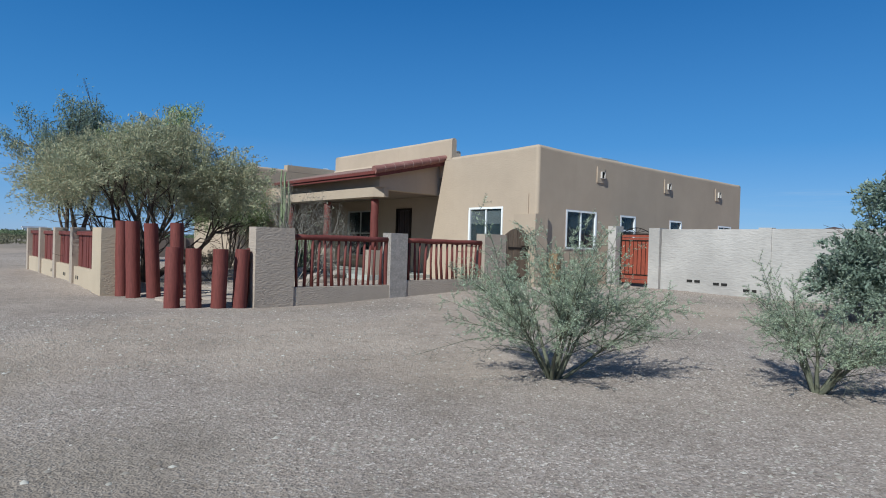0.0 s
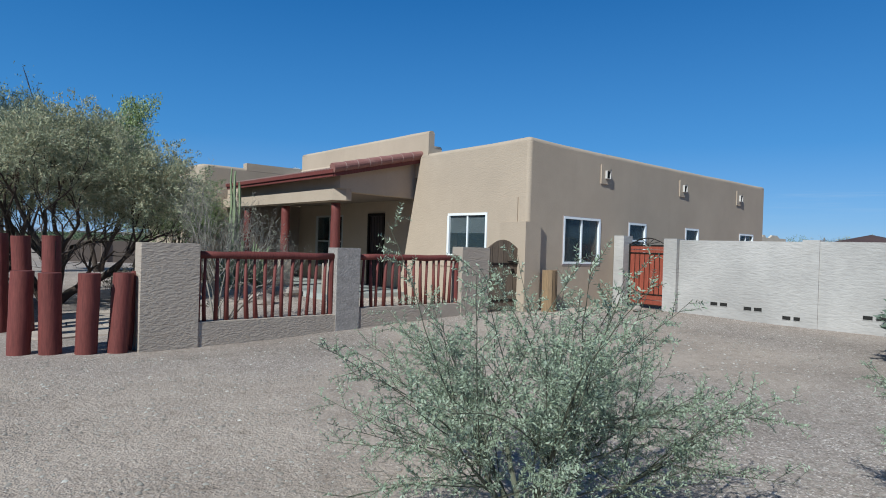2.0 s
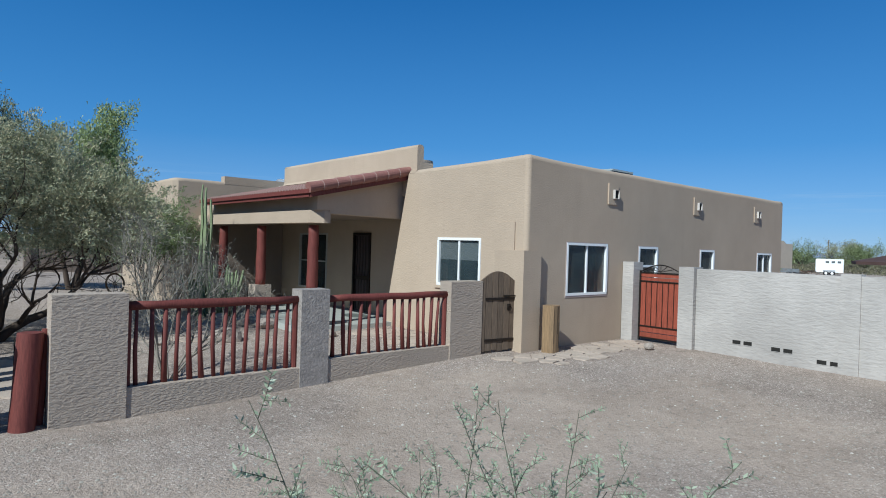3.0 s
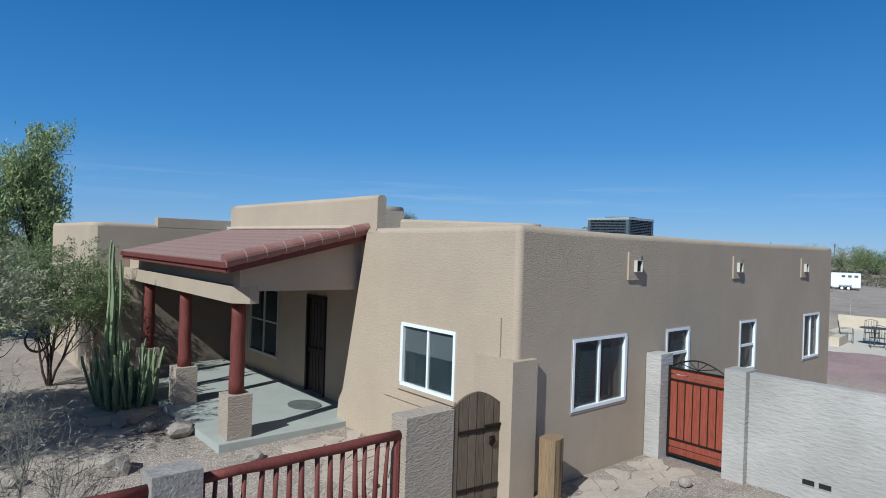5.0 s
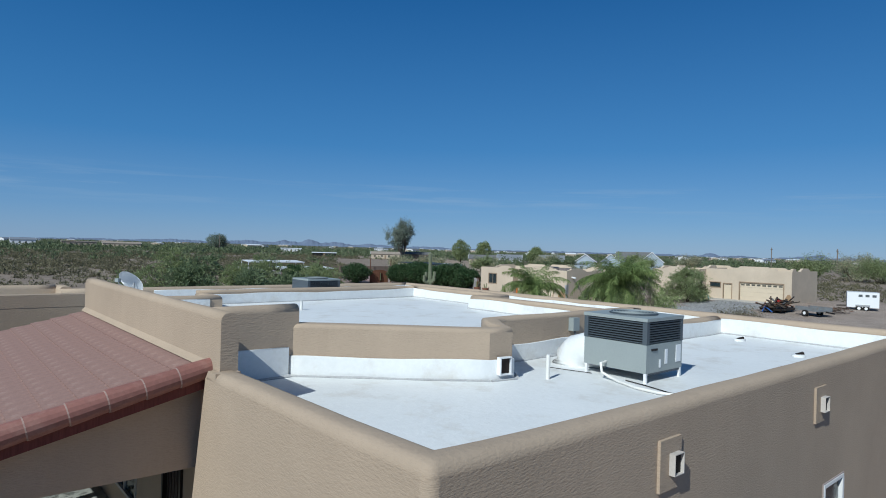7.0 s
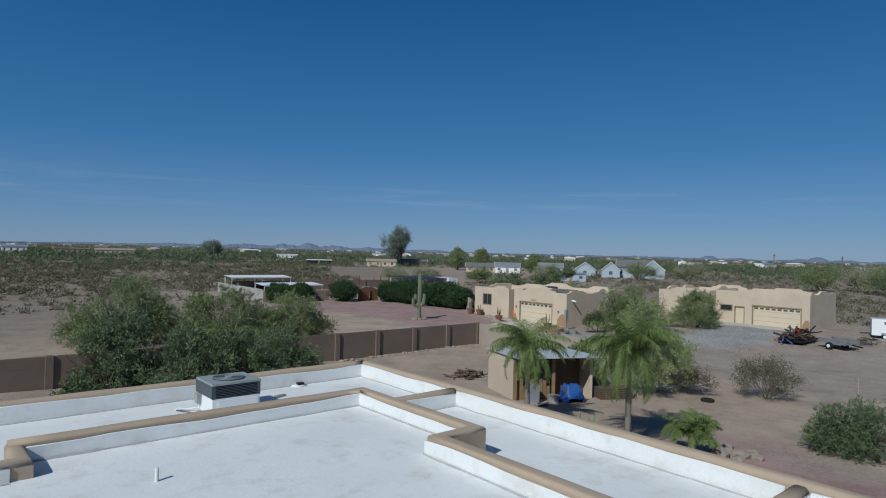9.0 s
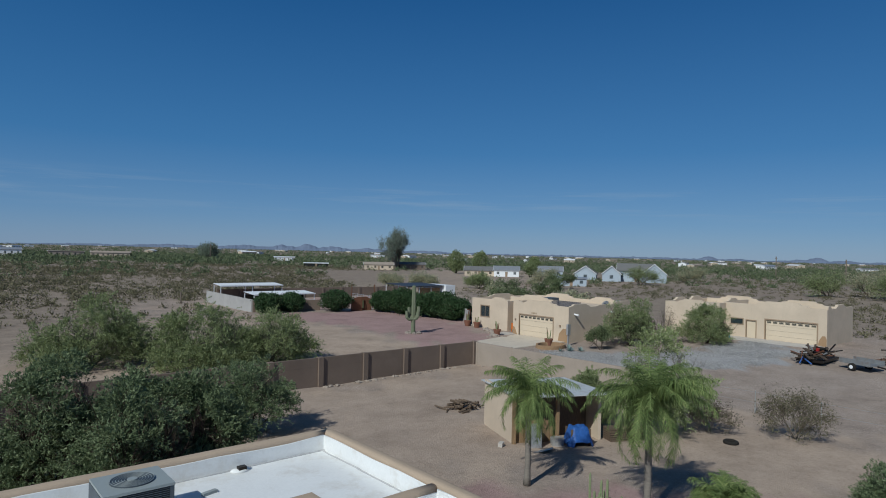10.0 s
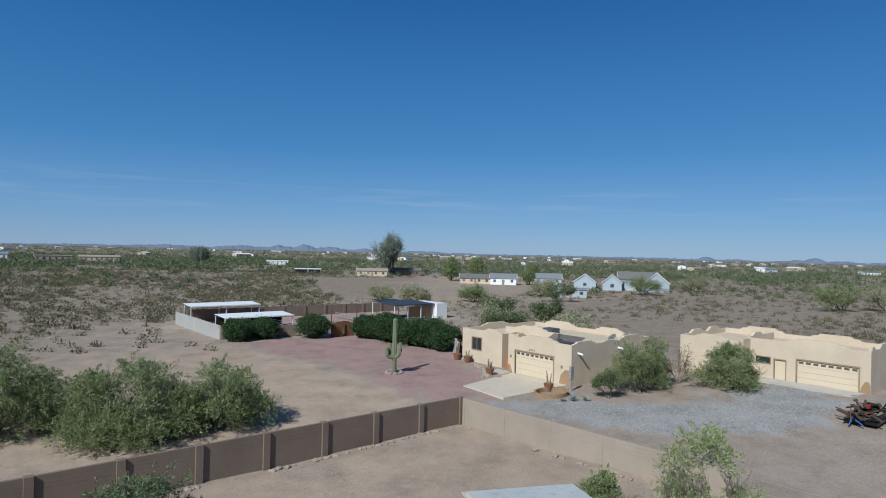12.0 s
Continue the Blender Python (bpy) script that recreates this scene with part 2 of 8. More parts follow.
LEAF_PALO = leafy("olive_yellow_palo_verde", [(0, (0.15, 0.19, 0.08)), (0.6, (0.24, 0.29, 0.13)), (1, (0.34, 0.375, 0.20))])
LEAF_OLIVE = leafy("silvery_olive_leaves", [(0, (0.13, 0.17, 0.12)), (0.6, (0.20, 0.25, 0.19)), (1, (0.32, 0.37, 0.30))])
SHEET = surface("pale_galvanised_sheet", (0.60, 0.61, 0.60), 0.5, 1.0, 22, 0.12, 0.1, 0.002, 0.25, stain=(0.45, 0.42, 0.38))
# grey of the shaded cant at the roof upstands, as a colour
BEAD = surface("grey_cant_shade", (0.42, 0.42, 0.42), 0.7, 4, 30, 0.2, 0.3, 0.003)
LEAF_SILVER = leafy("pale_silver_leaves", [(0, (0.13, 0.17, 0.13)), (0.6, (0.21, 0.255, 0.205)), (1, (0.34, 0.375, 0.31))])
LEAF_HEDGE = leafy("oleander_leaves", [(0, (0.03, 0.065, 0.025)), (0.7, (0.055, 0.105, 0.04)), (1, (0.10, 0.15, 0.065))])
SAGUARO = surface("dusty_saguaro_skin", (0.17, 0.19, 0.125), 0.8, 2, 20, 0.2, 0.4, 0.004)
LEAF_PALE = leafy("pale_yellow_green_leaves", [(0, (0.19, 0.24, 0.09)), (0.6, (0.31, 0.37, 0.16)), (1, (0.45, 0.48, 0.27))])
LEAF_DRY = leafy("dry_grey_twigs", [(0, (0.13, 0.105, 0.08)), (0.6, (0.20, 0.165, 0.125)), (1, (0.16, 0.17, 0.09))])
LEAF_PALM = leafy("palm_leaflets", [(0, (0.11, 0.165, 0.055)), (0.6, (0.19, 0.26, 0.085)), (1, (0.33, 0.38, 0.15))])
LEAF_SCRUB = leafy("creosote_scrub", [(0, (0.10, 0.09, 0.055)), (0.5, (0.155, 0.145, 0.085)), (1, (0.23, 0.21, 0.125))])
LEAF_FAR = leafy("far_desert_trees", [(0, (0.085, 0.115, 0.055)), (0.6, (0.14, 0.175, 0.09)), (1, (0.20, 0.23, 0.13))])
AGAVE = leafy("blue_grey_agave", [(0, (0.20, 0.28, 0.27)), (1, (0.32, 0.40, 0.38))])


def glass(name, color=(0.045, 0.066, 0.074), rough=0.12):
    m, n, l, b = material(name)
    t = texture_noise(n, l, 1.3, 2)
    l.new(ramp(n, l, t.outputs["Fac"], [(0.3, shade(color, 0.8)), (0.7, shade(color, 1.3))]).outputs["Color"], b.inputs["Base Color"])
    b.inputs["Roughness"].default_value, b.inputs["Specular IOR Level"].default_value = rough, 0.55
    b.inputs["Transmission Weight"].default_value, b.inputs["IOR"].default_value = 0.0, 1.5
    b.inputs["Alpha"].default_value = 0.45
    return m


GLASS = glass("tinted_window_glass")
SOLAR = glass("dark_solar_glass", (0.012, 0.018, 0.035), 0.12)


def ground_material():
    """Gravel and dirt: stones by Voronoi cells, zones by a painted attribute (pink gravel, grey gravel, bare dirt)."""
    m, n, l, b = material("desert_gravel")
    at = n.new("ShaderNodeAttribute")
    at.attribute_name = "zones"
    sep = n.new("ShaderNodeSeparateColor")
    l.new(at.outputs["Color"], sep.inputs["Color"])
    co = n.new("ShaderNodeTexCoord")
    cells = []
    for s in (58.0, 24.0):
        v = n.new("ShaderNodeTexVoronoi")
        v.inputs["Scale"].default_value = s
        l.new(co.outputs["Object"], v.inputs["Vector"])
        cells.append(v)
    big, mid, wide = texture_noise(n, l, 0.11, 6, 0.7), texture_noise(n, l, 0.9, 6, 0.7), texture_noise(n, l, 0.012, 5, 0.6)
    bw = n.new("ShaderNodeSeparateColor")
    l.new(cells[0].outputs["Color"], bw.inputs["Color"])
    bw2 = n.new("ShaderNodeSeparateColor")
    l.new(cells[1].outputs["Color"], bw2.inputs["Color"])
    stones = ramp(n, l, bw.outputs["Red"], [(0.0, (0.17, 0.13, 0.10)), (0.45, (0.305, 0.247, 0.196)), (0.85, (0.40, 0.325, 0.262)), (1.0, (0.72, 0.63, 0.53))]).outputs["Color"]
    stones = mixed(n, l, 0.3, stones, ramp(n, l, bw2.outputs["Red"], [(0.0, (0.20, 0.16, 0.13)), (1.0, (0.37, 0.325, 0.275))]).outputs["Color"])
    dirt = ramp(n, l, mid.outputs["Fac"], [(0.3, (0.245, 0.195, 0.152)), (0.7, (0.345, 0.28, 0.222))]).outputs["Color"]
    mask = ramp(n, l, big.outputs["Fac"], [(0.42, (0, 0, 0)), (0.6, (0.65, 0.65, 0.65))]).outputs["Color"]
    col = mixed(n, l, mask, stones, dirt)
    pink = mixed(n, l, 0.5, ramp(n, l, bw.outputs["Green"], [(0.0, (0.23, 0.135, 0.12)), (1.0, (0.42, 0.285, 0.255))]).outputs["Color"], (0.335, 0.23, 0.21))
    grey = ramp(n, l, bw.outputs["Blue"], [(0.0, (0.20, 0.195, 0.185)), (1.0, (0.44, 0.435, 0.42))]).outputs["Color"]
    sand = mixed(n, l, 0.5, dirt, (0.47, 0.365, 0.265))
    col = mixed(n, l, sep.outputs["Blue"], col, sand)
    col = mixed(n, l, sep.outputs["Red"], col, pink)
    col = mixed(n, l, sep.outputs["Green"], col, grey)
    wild = n.new("ShaderNodeMath")
    wild.operation = "MULTIPLY"
    wild.inputs[1].default_value = 0.82
    l.new(at.outputs["Alpha"], wild.inputs[0])
    col = mixed(n, l, wild.outputs["Value"], col, ramp(n, l, mid.outputs["Fac"], [(0.3, (0.165, 0.135, 0.10)), (0.7, (0.28, 0.23, 0.175))]).outputs["Color"])
    col = mixed(n, l, ramp(n, l, wide.outputs["Fac"], [(0.42, (0.0, 0.0, 0.0)), (0.62, (0.4, 0.4, 0.4))]).outputs["Color"], col, (0.23, 0.18, 0.145))
    patch, clod = texture_noise(n, l, 0.33, 9, 0.74), texture_noise(n, l, 6.5, 6, 0.78)
    col = mixed(n, l, 1.0, col, ramp(n, l, patch.outputs["Fac"], [(0.32, (0.84, 0.83, 0.86)), (0.5, (1.1, 1.1, 1.15)), (0.68, (1.25, 1.25, 1.3))]).outputs["Color"], "MULTIPLY")
    col = mixed(n, l, 1.0, col, ramp(n, l, clod.outputs["Fac"], [(0.3, (0.66, 0.64, 0.62)), (0.45, (0.97, 0.97, 0.97)), (0.6, (1.03, 1.03, 1.03)), (0.74, (1.3, 1.29, 1.27))]).outputs["Color"], "MULTIPLY")
    l.new(col, b.inputs["Base Color"])
    b.inputs["Roughness"].default_value, b.inputs["Specular IOR Level"].default_value = 0.95, 0.1
    bumped(n, l, b, [(mid.outputs["Fac"], 0.25, 0.04), (clod.outputs["Fac"], 0.5, 0.05), (cells[1].outputs["Distance"], 0.5, 0.014), (cells[0].outputs["Distance"], 0.7, 0.009)])
    return m


GROUND = ground_material()


# ---- building helpers ----
def mesh_from(name, verts, faces, mat, smooth=False):
    me = bpy.data.meshes.new(name)
    me.from_pydata([tuple(v) for v in verts], [], faces)
    me.materials.append(mat)
    if smooth:
        me.polygons.foreach_set("use_smooth", [True] * len(me.polygons))
    me.update()
    return me


def mesh_fast(name, verts, quads, mat):
    """A mesh from arrays: verts (n, 3), quads (m, 3 or 4)."""
    me = bpy.data.meshes.new(name)
    k = quads.shape[1]
    me.vertices.add(len(verts))
    me.vertices.foreach_set("co", np.ascontiguousarray(verts, dtype=np.float32).ravel())
    me.loops.add(len(quads) * k)
    me.loops.foreach_set("vertex_index", np.ascontiguousarray(quads, dtype=np.int32).ravel())
    me.polygons.add(len(quads))
    me.polygons.foreach_set("loop_start", np.arange(len(quads), dtype=np.int32) * k)
    me.materials.append(mat)
    me.update(calc_edges=True)
    me.validate()
    return me


def thing(name, x, y, z, label, category, group="", kind="", turn=0.0):
    ob = new(name)
    ob.empty_display_size = 0.2
    ob.matrix_world = pose(x, y, z, 0, 0, turn)
    return tagged(ob, label, category, group, kind)


def attach(name, me, parent, label=""):
    """A mesh in the parent's own space as one part."""
    ob = new(name, me)
    ob.parent = parent
    return tagged(ob, label)


def part(name, bm, mat, parent, label="", smooth=False, bevel=0.0):
    """A bmesh, in the parent's own space, as ONE part under a thing or a part."""
    if bevel:
        edges = [e for e in bm.edges if len(e.link_faces) == 2 and e.calc_face_angle(0) > 0.6]
        bmesh.ops.bevel(bm, geom=edges, offset=bevel, segments=2, affect="EDGES", profile=0.6)
    bmesh.ops.recalc_face_normals(bm, faces=bm.faces)
    me = bpy.data.meshes.new(name)
    bm.to_mesh(me)
    bm.free()
    me.materials.append(mat)
    if smooth:
        me.polygons.foreach_set("use_smooth", [True] * len(me.polygons))
    ob = new(name, me)
    ob.parent = parent
    return tagged(ob, label)


def alone(name, bm, mat, label, category, group="", kind="", at=(0, 0, 0), smooth=False, bevel=0.0, turn=0.0):
    """A bmesh as a thing of its own."""
    ob = part(name, bm, mat, None, "", smooth, bevel)
    ob.matrix_world = pose(*at, 0, 0, turn)
    return tagged(ob, label, category, group, kind)


def box(x0, x1, y0, y1, z0, z1, bm=None, m=None):
    bm = bm or bmesh.new()
    vs = [bm.verts.new((x, y, z)) for z in (z0, z1) for x, y in ((x0, y0), (x1, y0), (x1, y1), (x0, y1))]
    for f in ((3, 2, 1, 0), (4, 5, 6, 7), (0, 1, 5, 4), (1, 2, 6, 5), (2, 3, 7, 6), (3, 0, 4, 7)):
        bm.faces.new([vs[i] for i in f])
    if m:
        bmesh.ops.transform(bm, matrix=m, verts=vs)
    return bm


def prism(poly, a0, a1, axis="x", bm=None):
    """A polygon pushed along an axis. axis x: (y, z) points; y: (x, z) points; z: (x, y) points."""
    bm = bm or bmesh.new()
    put = {"x": lambda a, p: (a, p[0], p[1]), "y": lambda a, p: (p[0], a, p[1]), "z": lambda a, p: (p[0], p[1], a)}[axis]
    lo, hi = [bm.verts.new(put(a0, p)) for p in poly], [bm.verts.new(put(a1, p)) for p in poly]
    bm.faces.new(lo)
    bm.faces.new(hi[::-1])
    for i in range(len(poly)):
        j = (i + 1) % len(poly)
        bm.faces.new((lo[i], hi[i], hi[j], lo[j]))
    return bm


def tube(points, radii, sides=10, bm=None, cap=True, squash=1.0):
    """A round bar along points."""
    bm = bm or bmesh.new()
    rings = []
    pts = [Vector(p) for p in points]
    for i, p in enumerate(pts):
        d = (pts[min(i + 1, len(pts) - 1)] - pts[max(i - 1, 0)]).normalized()
        u = d.cross(Vector((0.13, 0.31, 0.94)) if abs(d.z) < 0.9 else Vector((1, 0, 0))).normalized()
        v = d.cross(u)
        r = radii[i] if isinstance(radii, (list, tuple)) else radii
        rings.append([bm.verts.new(p + (u * math.cos(a) + v * math.sin(a) * squash) * r) for a in (2 * math.pi * k / sides for k in range(sides))])
    for a, b in zip(rings, rings[1:]):
        for k in range(sides):
            bm.faces.new((a[k], a[(k + 1) % sides], b[(k + 1) % sides], b[k]))
    if cap:
        bm.faces.new(rings[0][::-1])
        bm.faces.new(rings[-1])
    return bm


def lump(rng, rx, ry, rz, rough=0.2, bm=None, at=(0, 0, 0), sub=2):
    """An uneven stone."""
    bm = bm or bmesh.new()
    made = bmesh.ops.create_icosphere(bm, subdivisions=sub, radius=1.0)["verts"]
    off = Vector((rng.uniform(0, 50), rng.uniform(0, 50), rng.uniform(0, 50)))
    for v in made:
        k = 1 + rough * noise.noise(v.co * 1.6 + off) + 0.4 * rough * noise.noise(v.co * 4 + off)
        v.co = Vector((v.co.x * rx * k, v.co.y * ry * k, v.co.z * rz * k)) + Vector(at)
    return bm


CONTROL = [(0, 0, -0.28), (5, 11, -0.18), (5.2, 4, -0.37), (7.2, 1.6, -0.36), (3, 14, -0.2), (2, 24, -0.2), (10, 7, -0.08), (13, 11, 0.12), (25, 11, 0.12), (20, 20, 0.12),
           (25, 28, 0.1), (12, 20, 0.08), (16, 6, 0.03), (17, 0, 0), (53, 51, -0.9), (40, 51, -1.0), (28, 51, -0.95), (69, 53, -0.72), (69, 66, -0.6),
           (59, 67, -0.57), (84, 37, 0.2), (84, 50, 0), (50, 113, -0.9), (150, 150, -0.6), (150, 0, 0.2), (-50, 0, -0.2), (-50, 100, -0.5), (60, 200, -0.8)]


def ground_z(x, y):
    """The ground's height; works on numbers and arrays."""
    n = d = 0.0
    for a, b, c in CONTROL:
        w = 1 / ((x - a) ** 2 + (y - b) ** 2 + 9) ** 1.5
        n, d = n + w * c, d + w
    return n / d


# ---- ground ----
def inside(px, py, poly):
    """Signed distance of points to a polygon: positive inside."""
    best, hit = np.full(px.shape, 1e9), np.zeros(px.shape, bool)
    for (ax, ay), (bx, by) in zip(poly, poly[1:] + poly[:1]):
        ex, ey = bx - ax, by - ay
        t = np.clip(((px - ax) * ex + (py - ay) * ey) / (ex * ex + ey * ey), 0, 1)
        best = np.minimum(best, np.hypot(px - ax - t * ex, py - ay - t * ey))
        if ay != by:
            hit ^= ((ay > py) != (by > py)) & (px < ex * (py - ay) / (by - ay) + ax)
    return np.where(hit, best, -best)


def spaced(lo, hi, fine_lo, fine_hi, step, grow):
    out = list(np.arange(fine_lo, fine_hi + step / 2, step))
    s = step
    while out[-1] < hi:
        s *= grow
        out.append(out[-1] + s)
    s = step
    while out[0] > lo:
        s *= grow
        out.insert(0, out[0] - s)
    return np.array(out)


def ripple(gx, gy):
    """Small unevenness of the ground, none beside the house or far off."""
    near = np.exp(-((np.hypot(gx - 45, gy - 40) / 220) ** 2))
    wob = 0.05 * np.sin(gx * 0.83 + 1.3 * np.sin(gy * 0.31)) * np.sin(gy * 0.71 + 0.8 * np.sin(gx * 0.43)) + 0.02 * np.sin(gx * 2.3 + gy * 1.1) * np.sin(gy * 2.9 - gx)
    house = np.clip(-inside(gx, gy, [(9, 9.5), (26, 9.5), (26, 29), (9, 29)]) / 3, 0.15, 1)
    return wob * near * house * 0.6


def build_ground():
    xs, ys = spaced(-4600, 4600, -10, 100, 0.6, 1.12), spaced(-4600, 4600, -10, 105, 0.6, 1.12)
    gx, gy = np.meshgrid(xs, ys)
    gz = ground_z(gx, gy) + ripple(gx, gy)
    verts = np.stack([gx.ravel(), gy.ravel(), gz.ravel()], 1)
    w, h = len(xs), len(ys)
    i = (np.arange(h - 1)[:, None] * w + np.arange(w - 1)).ravel()
    me = mesh_fast("ground", verts, np.stack([i, i + 1, i + w + 1, i + w], 1), GROUND)
    me.polygons.foreach_set("use_smooth", [True] * len(me.polygons))
    edge = 1.2 * np.sin(gx * 0.9 + np.sin(gy * 0.5)) * np.sin(gy * 0.8 + 0.5 * np.sin(gx * 0.6)) + 0.5 * np.sin(gx * 2.1 - gy * 1.7)
    zone = lambda poly, soft: np.clip((inside(gx, gy, poly) + edge * soft) / soft + 0.5, 0, 1)  # noqa: E731
    pad = zone([(56, 95), (65, 92.5), (71, 91), (75, 80), (70.3, 70), (66.5, 62), (61, 55.4), (56.5, 57), (56, 66), (57, 78), (54.5, 90)], 1.4)
    yard = zone([(25.6, 0), (25.6, 29), (31, 30), (36, 27.5), (40, 22), (40, 12), (38, 0)], 1.6)
    drive = zone([(58.5, 53), (61.5, 42), (68, 35), (79, 34), (84, 41), (73, 42.5), (69, 45), (64, 51.5)], 1.2)
    corral = zone([(57, 99), (72, 95), (97, 103), (97, 117), (57, 119)], 1.2) * 0.7
    lane = zone([(40, 52.5), (53, 52.5), (56, 60), (56, 92), (46, 96), (45, 70)], 3.0)
    lot = zone([(28, 30), (37, 28.5), (41.5, 21), (41.5, 6), (53, 5), (53, 50), (26, 50)], 2.5) * 0.8
    road = zone([(-8, 6), (3.2, 5.2), (12, 5.0), (14.5, 7.5), (10.5, 9.6), (3, 8.8), (-8, 11)], 1.2) * 0.6
    sand = zone([(-10, 53), (40, 53), (56, 62), (57, 84), (45, 98), (28, 92), (10, 100), (-30, 100)], 5.0) * 0.85
    flat = zone([(42, 110), (120, 150), (220, 260), (330, 260), (190, 118), (100, 118)], 6.0) * 0.6
    bare = np.maximum.reduce([lane, lot, road, flat, sand])
    lots = np.clip(-inside(gx, gy, [(-30, -40), (100, -40), (100, 20), (92, 56), (84, 74), (74, 96), (100, 100), (100, 120), (54, 121), (40, 97), (34, 66), (-30, 64)]) / 14, 0, 1)
    worn = zone([(-9, 1.5), (0.6, 2.3), (1.9, 3.6), (1.7, 5.6), (0.4, 7.0), (-9, 8)], 1.6) * 0.85
    lots = np.maximum(lots * (1 - flat), worn)
    cols = np.stack([np.maximum.reduce([pad, yard * 0.85, corral]), drive, bare * (1 - pad), lots], -1).reshape(-1, 4)
    at = me.color_attributes.new("zones", "FLOAT_COLOR", "POINT")
    at.data.foreach_set("color", cols.astype(np.float32).ravel())
    tagged(new("ground", me), "pinkish grey desert gravel and bare sandy dirt", "ground", kind="structure")


build_ground()


def build_mountains():
    """Bare ranges on the horizon, as a far backdrop."""
    m, n, l, b = material("haze_tinted_range")
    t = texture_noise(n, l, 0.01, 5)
    # distance haze is put into the base colour as blue-grey
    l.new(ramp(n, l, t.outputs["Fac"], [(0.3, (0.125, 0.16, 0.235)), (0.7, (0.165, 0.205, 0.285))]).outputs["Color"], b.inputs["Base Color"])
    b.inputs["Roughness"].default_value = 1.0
    left = ((11, 6, 12), (17, 5, 20), (23, 3.2, 29), (26.2, 2.0, 33), (28.4, 1.5, 43), (30.5, 2.6, 31), (34, 3.5, 24), (39, 4, 18), (43, 3, 11))
    right = ((64.3, 1.0, 26), (66.5, 2.4, 13), (71, 2.0, 18), (72.25, 1.1, 31), (74.2, 2.0, 17), (78, 4.0, 17))
    for peaks, az0, az1, seed, far in ((left, 4, 46, 3, 3900), (right, 62.5, 84, 11, 3900), (((52, 12, 11), (60, 10, 12)), 40, 70, 21, 4050)):
        steps = int((az1 - az0) * 14)
        verts, faces = [], []
        for i in range(steps + 1):
            az = az0 + (az1 - az0) * i / steps
            a = radians(az)
            v = Vector((az * 0.9, seed * 7.3, 0.5))
            h = max(math.exp(-(abs(az - c) / w) ** 1.5 * 1.2) * top for c, w, top in peaks)
            h = max(2.0, h * (1 + 0.2 * noise.noise(v * 1.9)) + 3.2 * noise.noise(v * 3.3) + 2.0 * noise.noise(v * 7.0) + 1.0 * noise.noise(v * 15))
            for d, z in ((0, -5), (40, h * 0.55 + 2 * noise.noise(v * 7)), (90, h), (220, h * 0.4)):
                verts.append(((far + d) * math.sin(a), (far + d) * math.cos(a), z))
        for i in range(steps):
            for j in range(3):
                p = i * 4 + j
                faces.append((p, p + 4, p + 5, p + 1))
        tagged(new("mountain_range", mesh_from("mountain_range", verts, faces, m)), "bare mountain range on the horizon, tinted blue for distance haze", "mountains", kind="structure")


build_mountains()


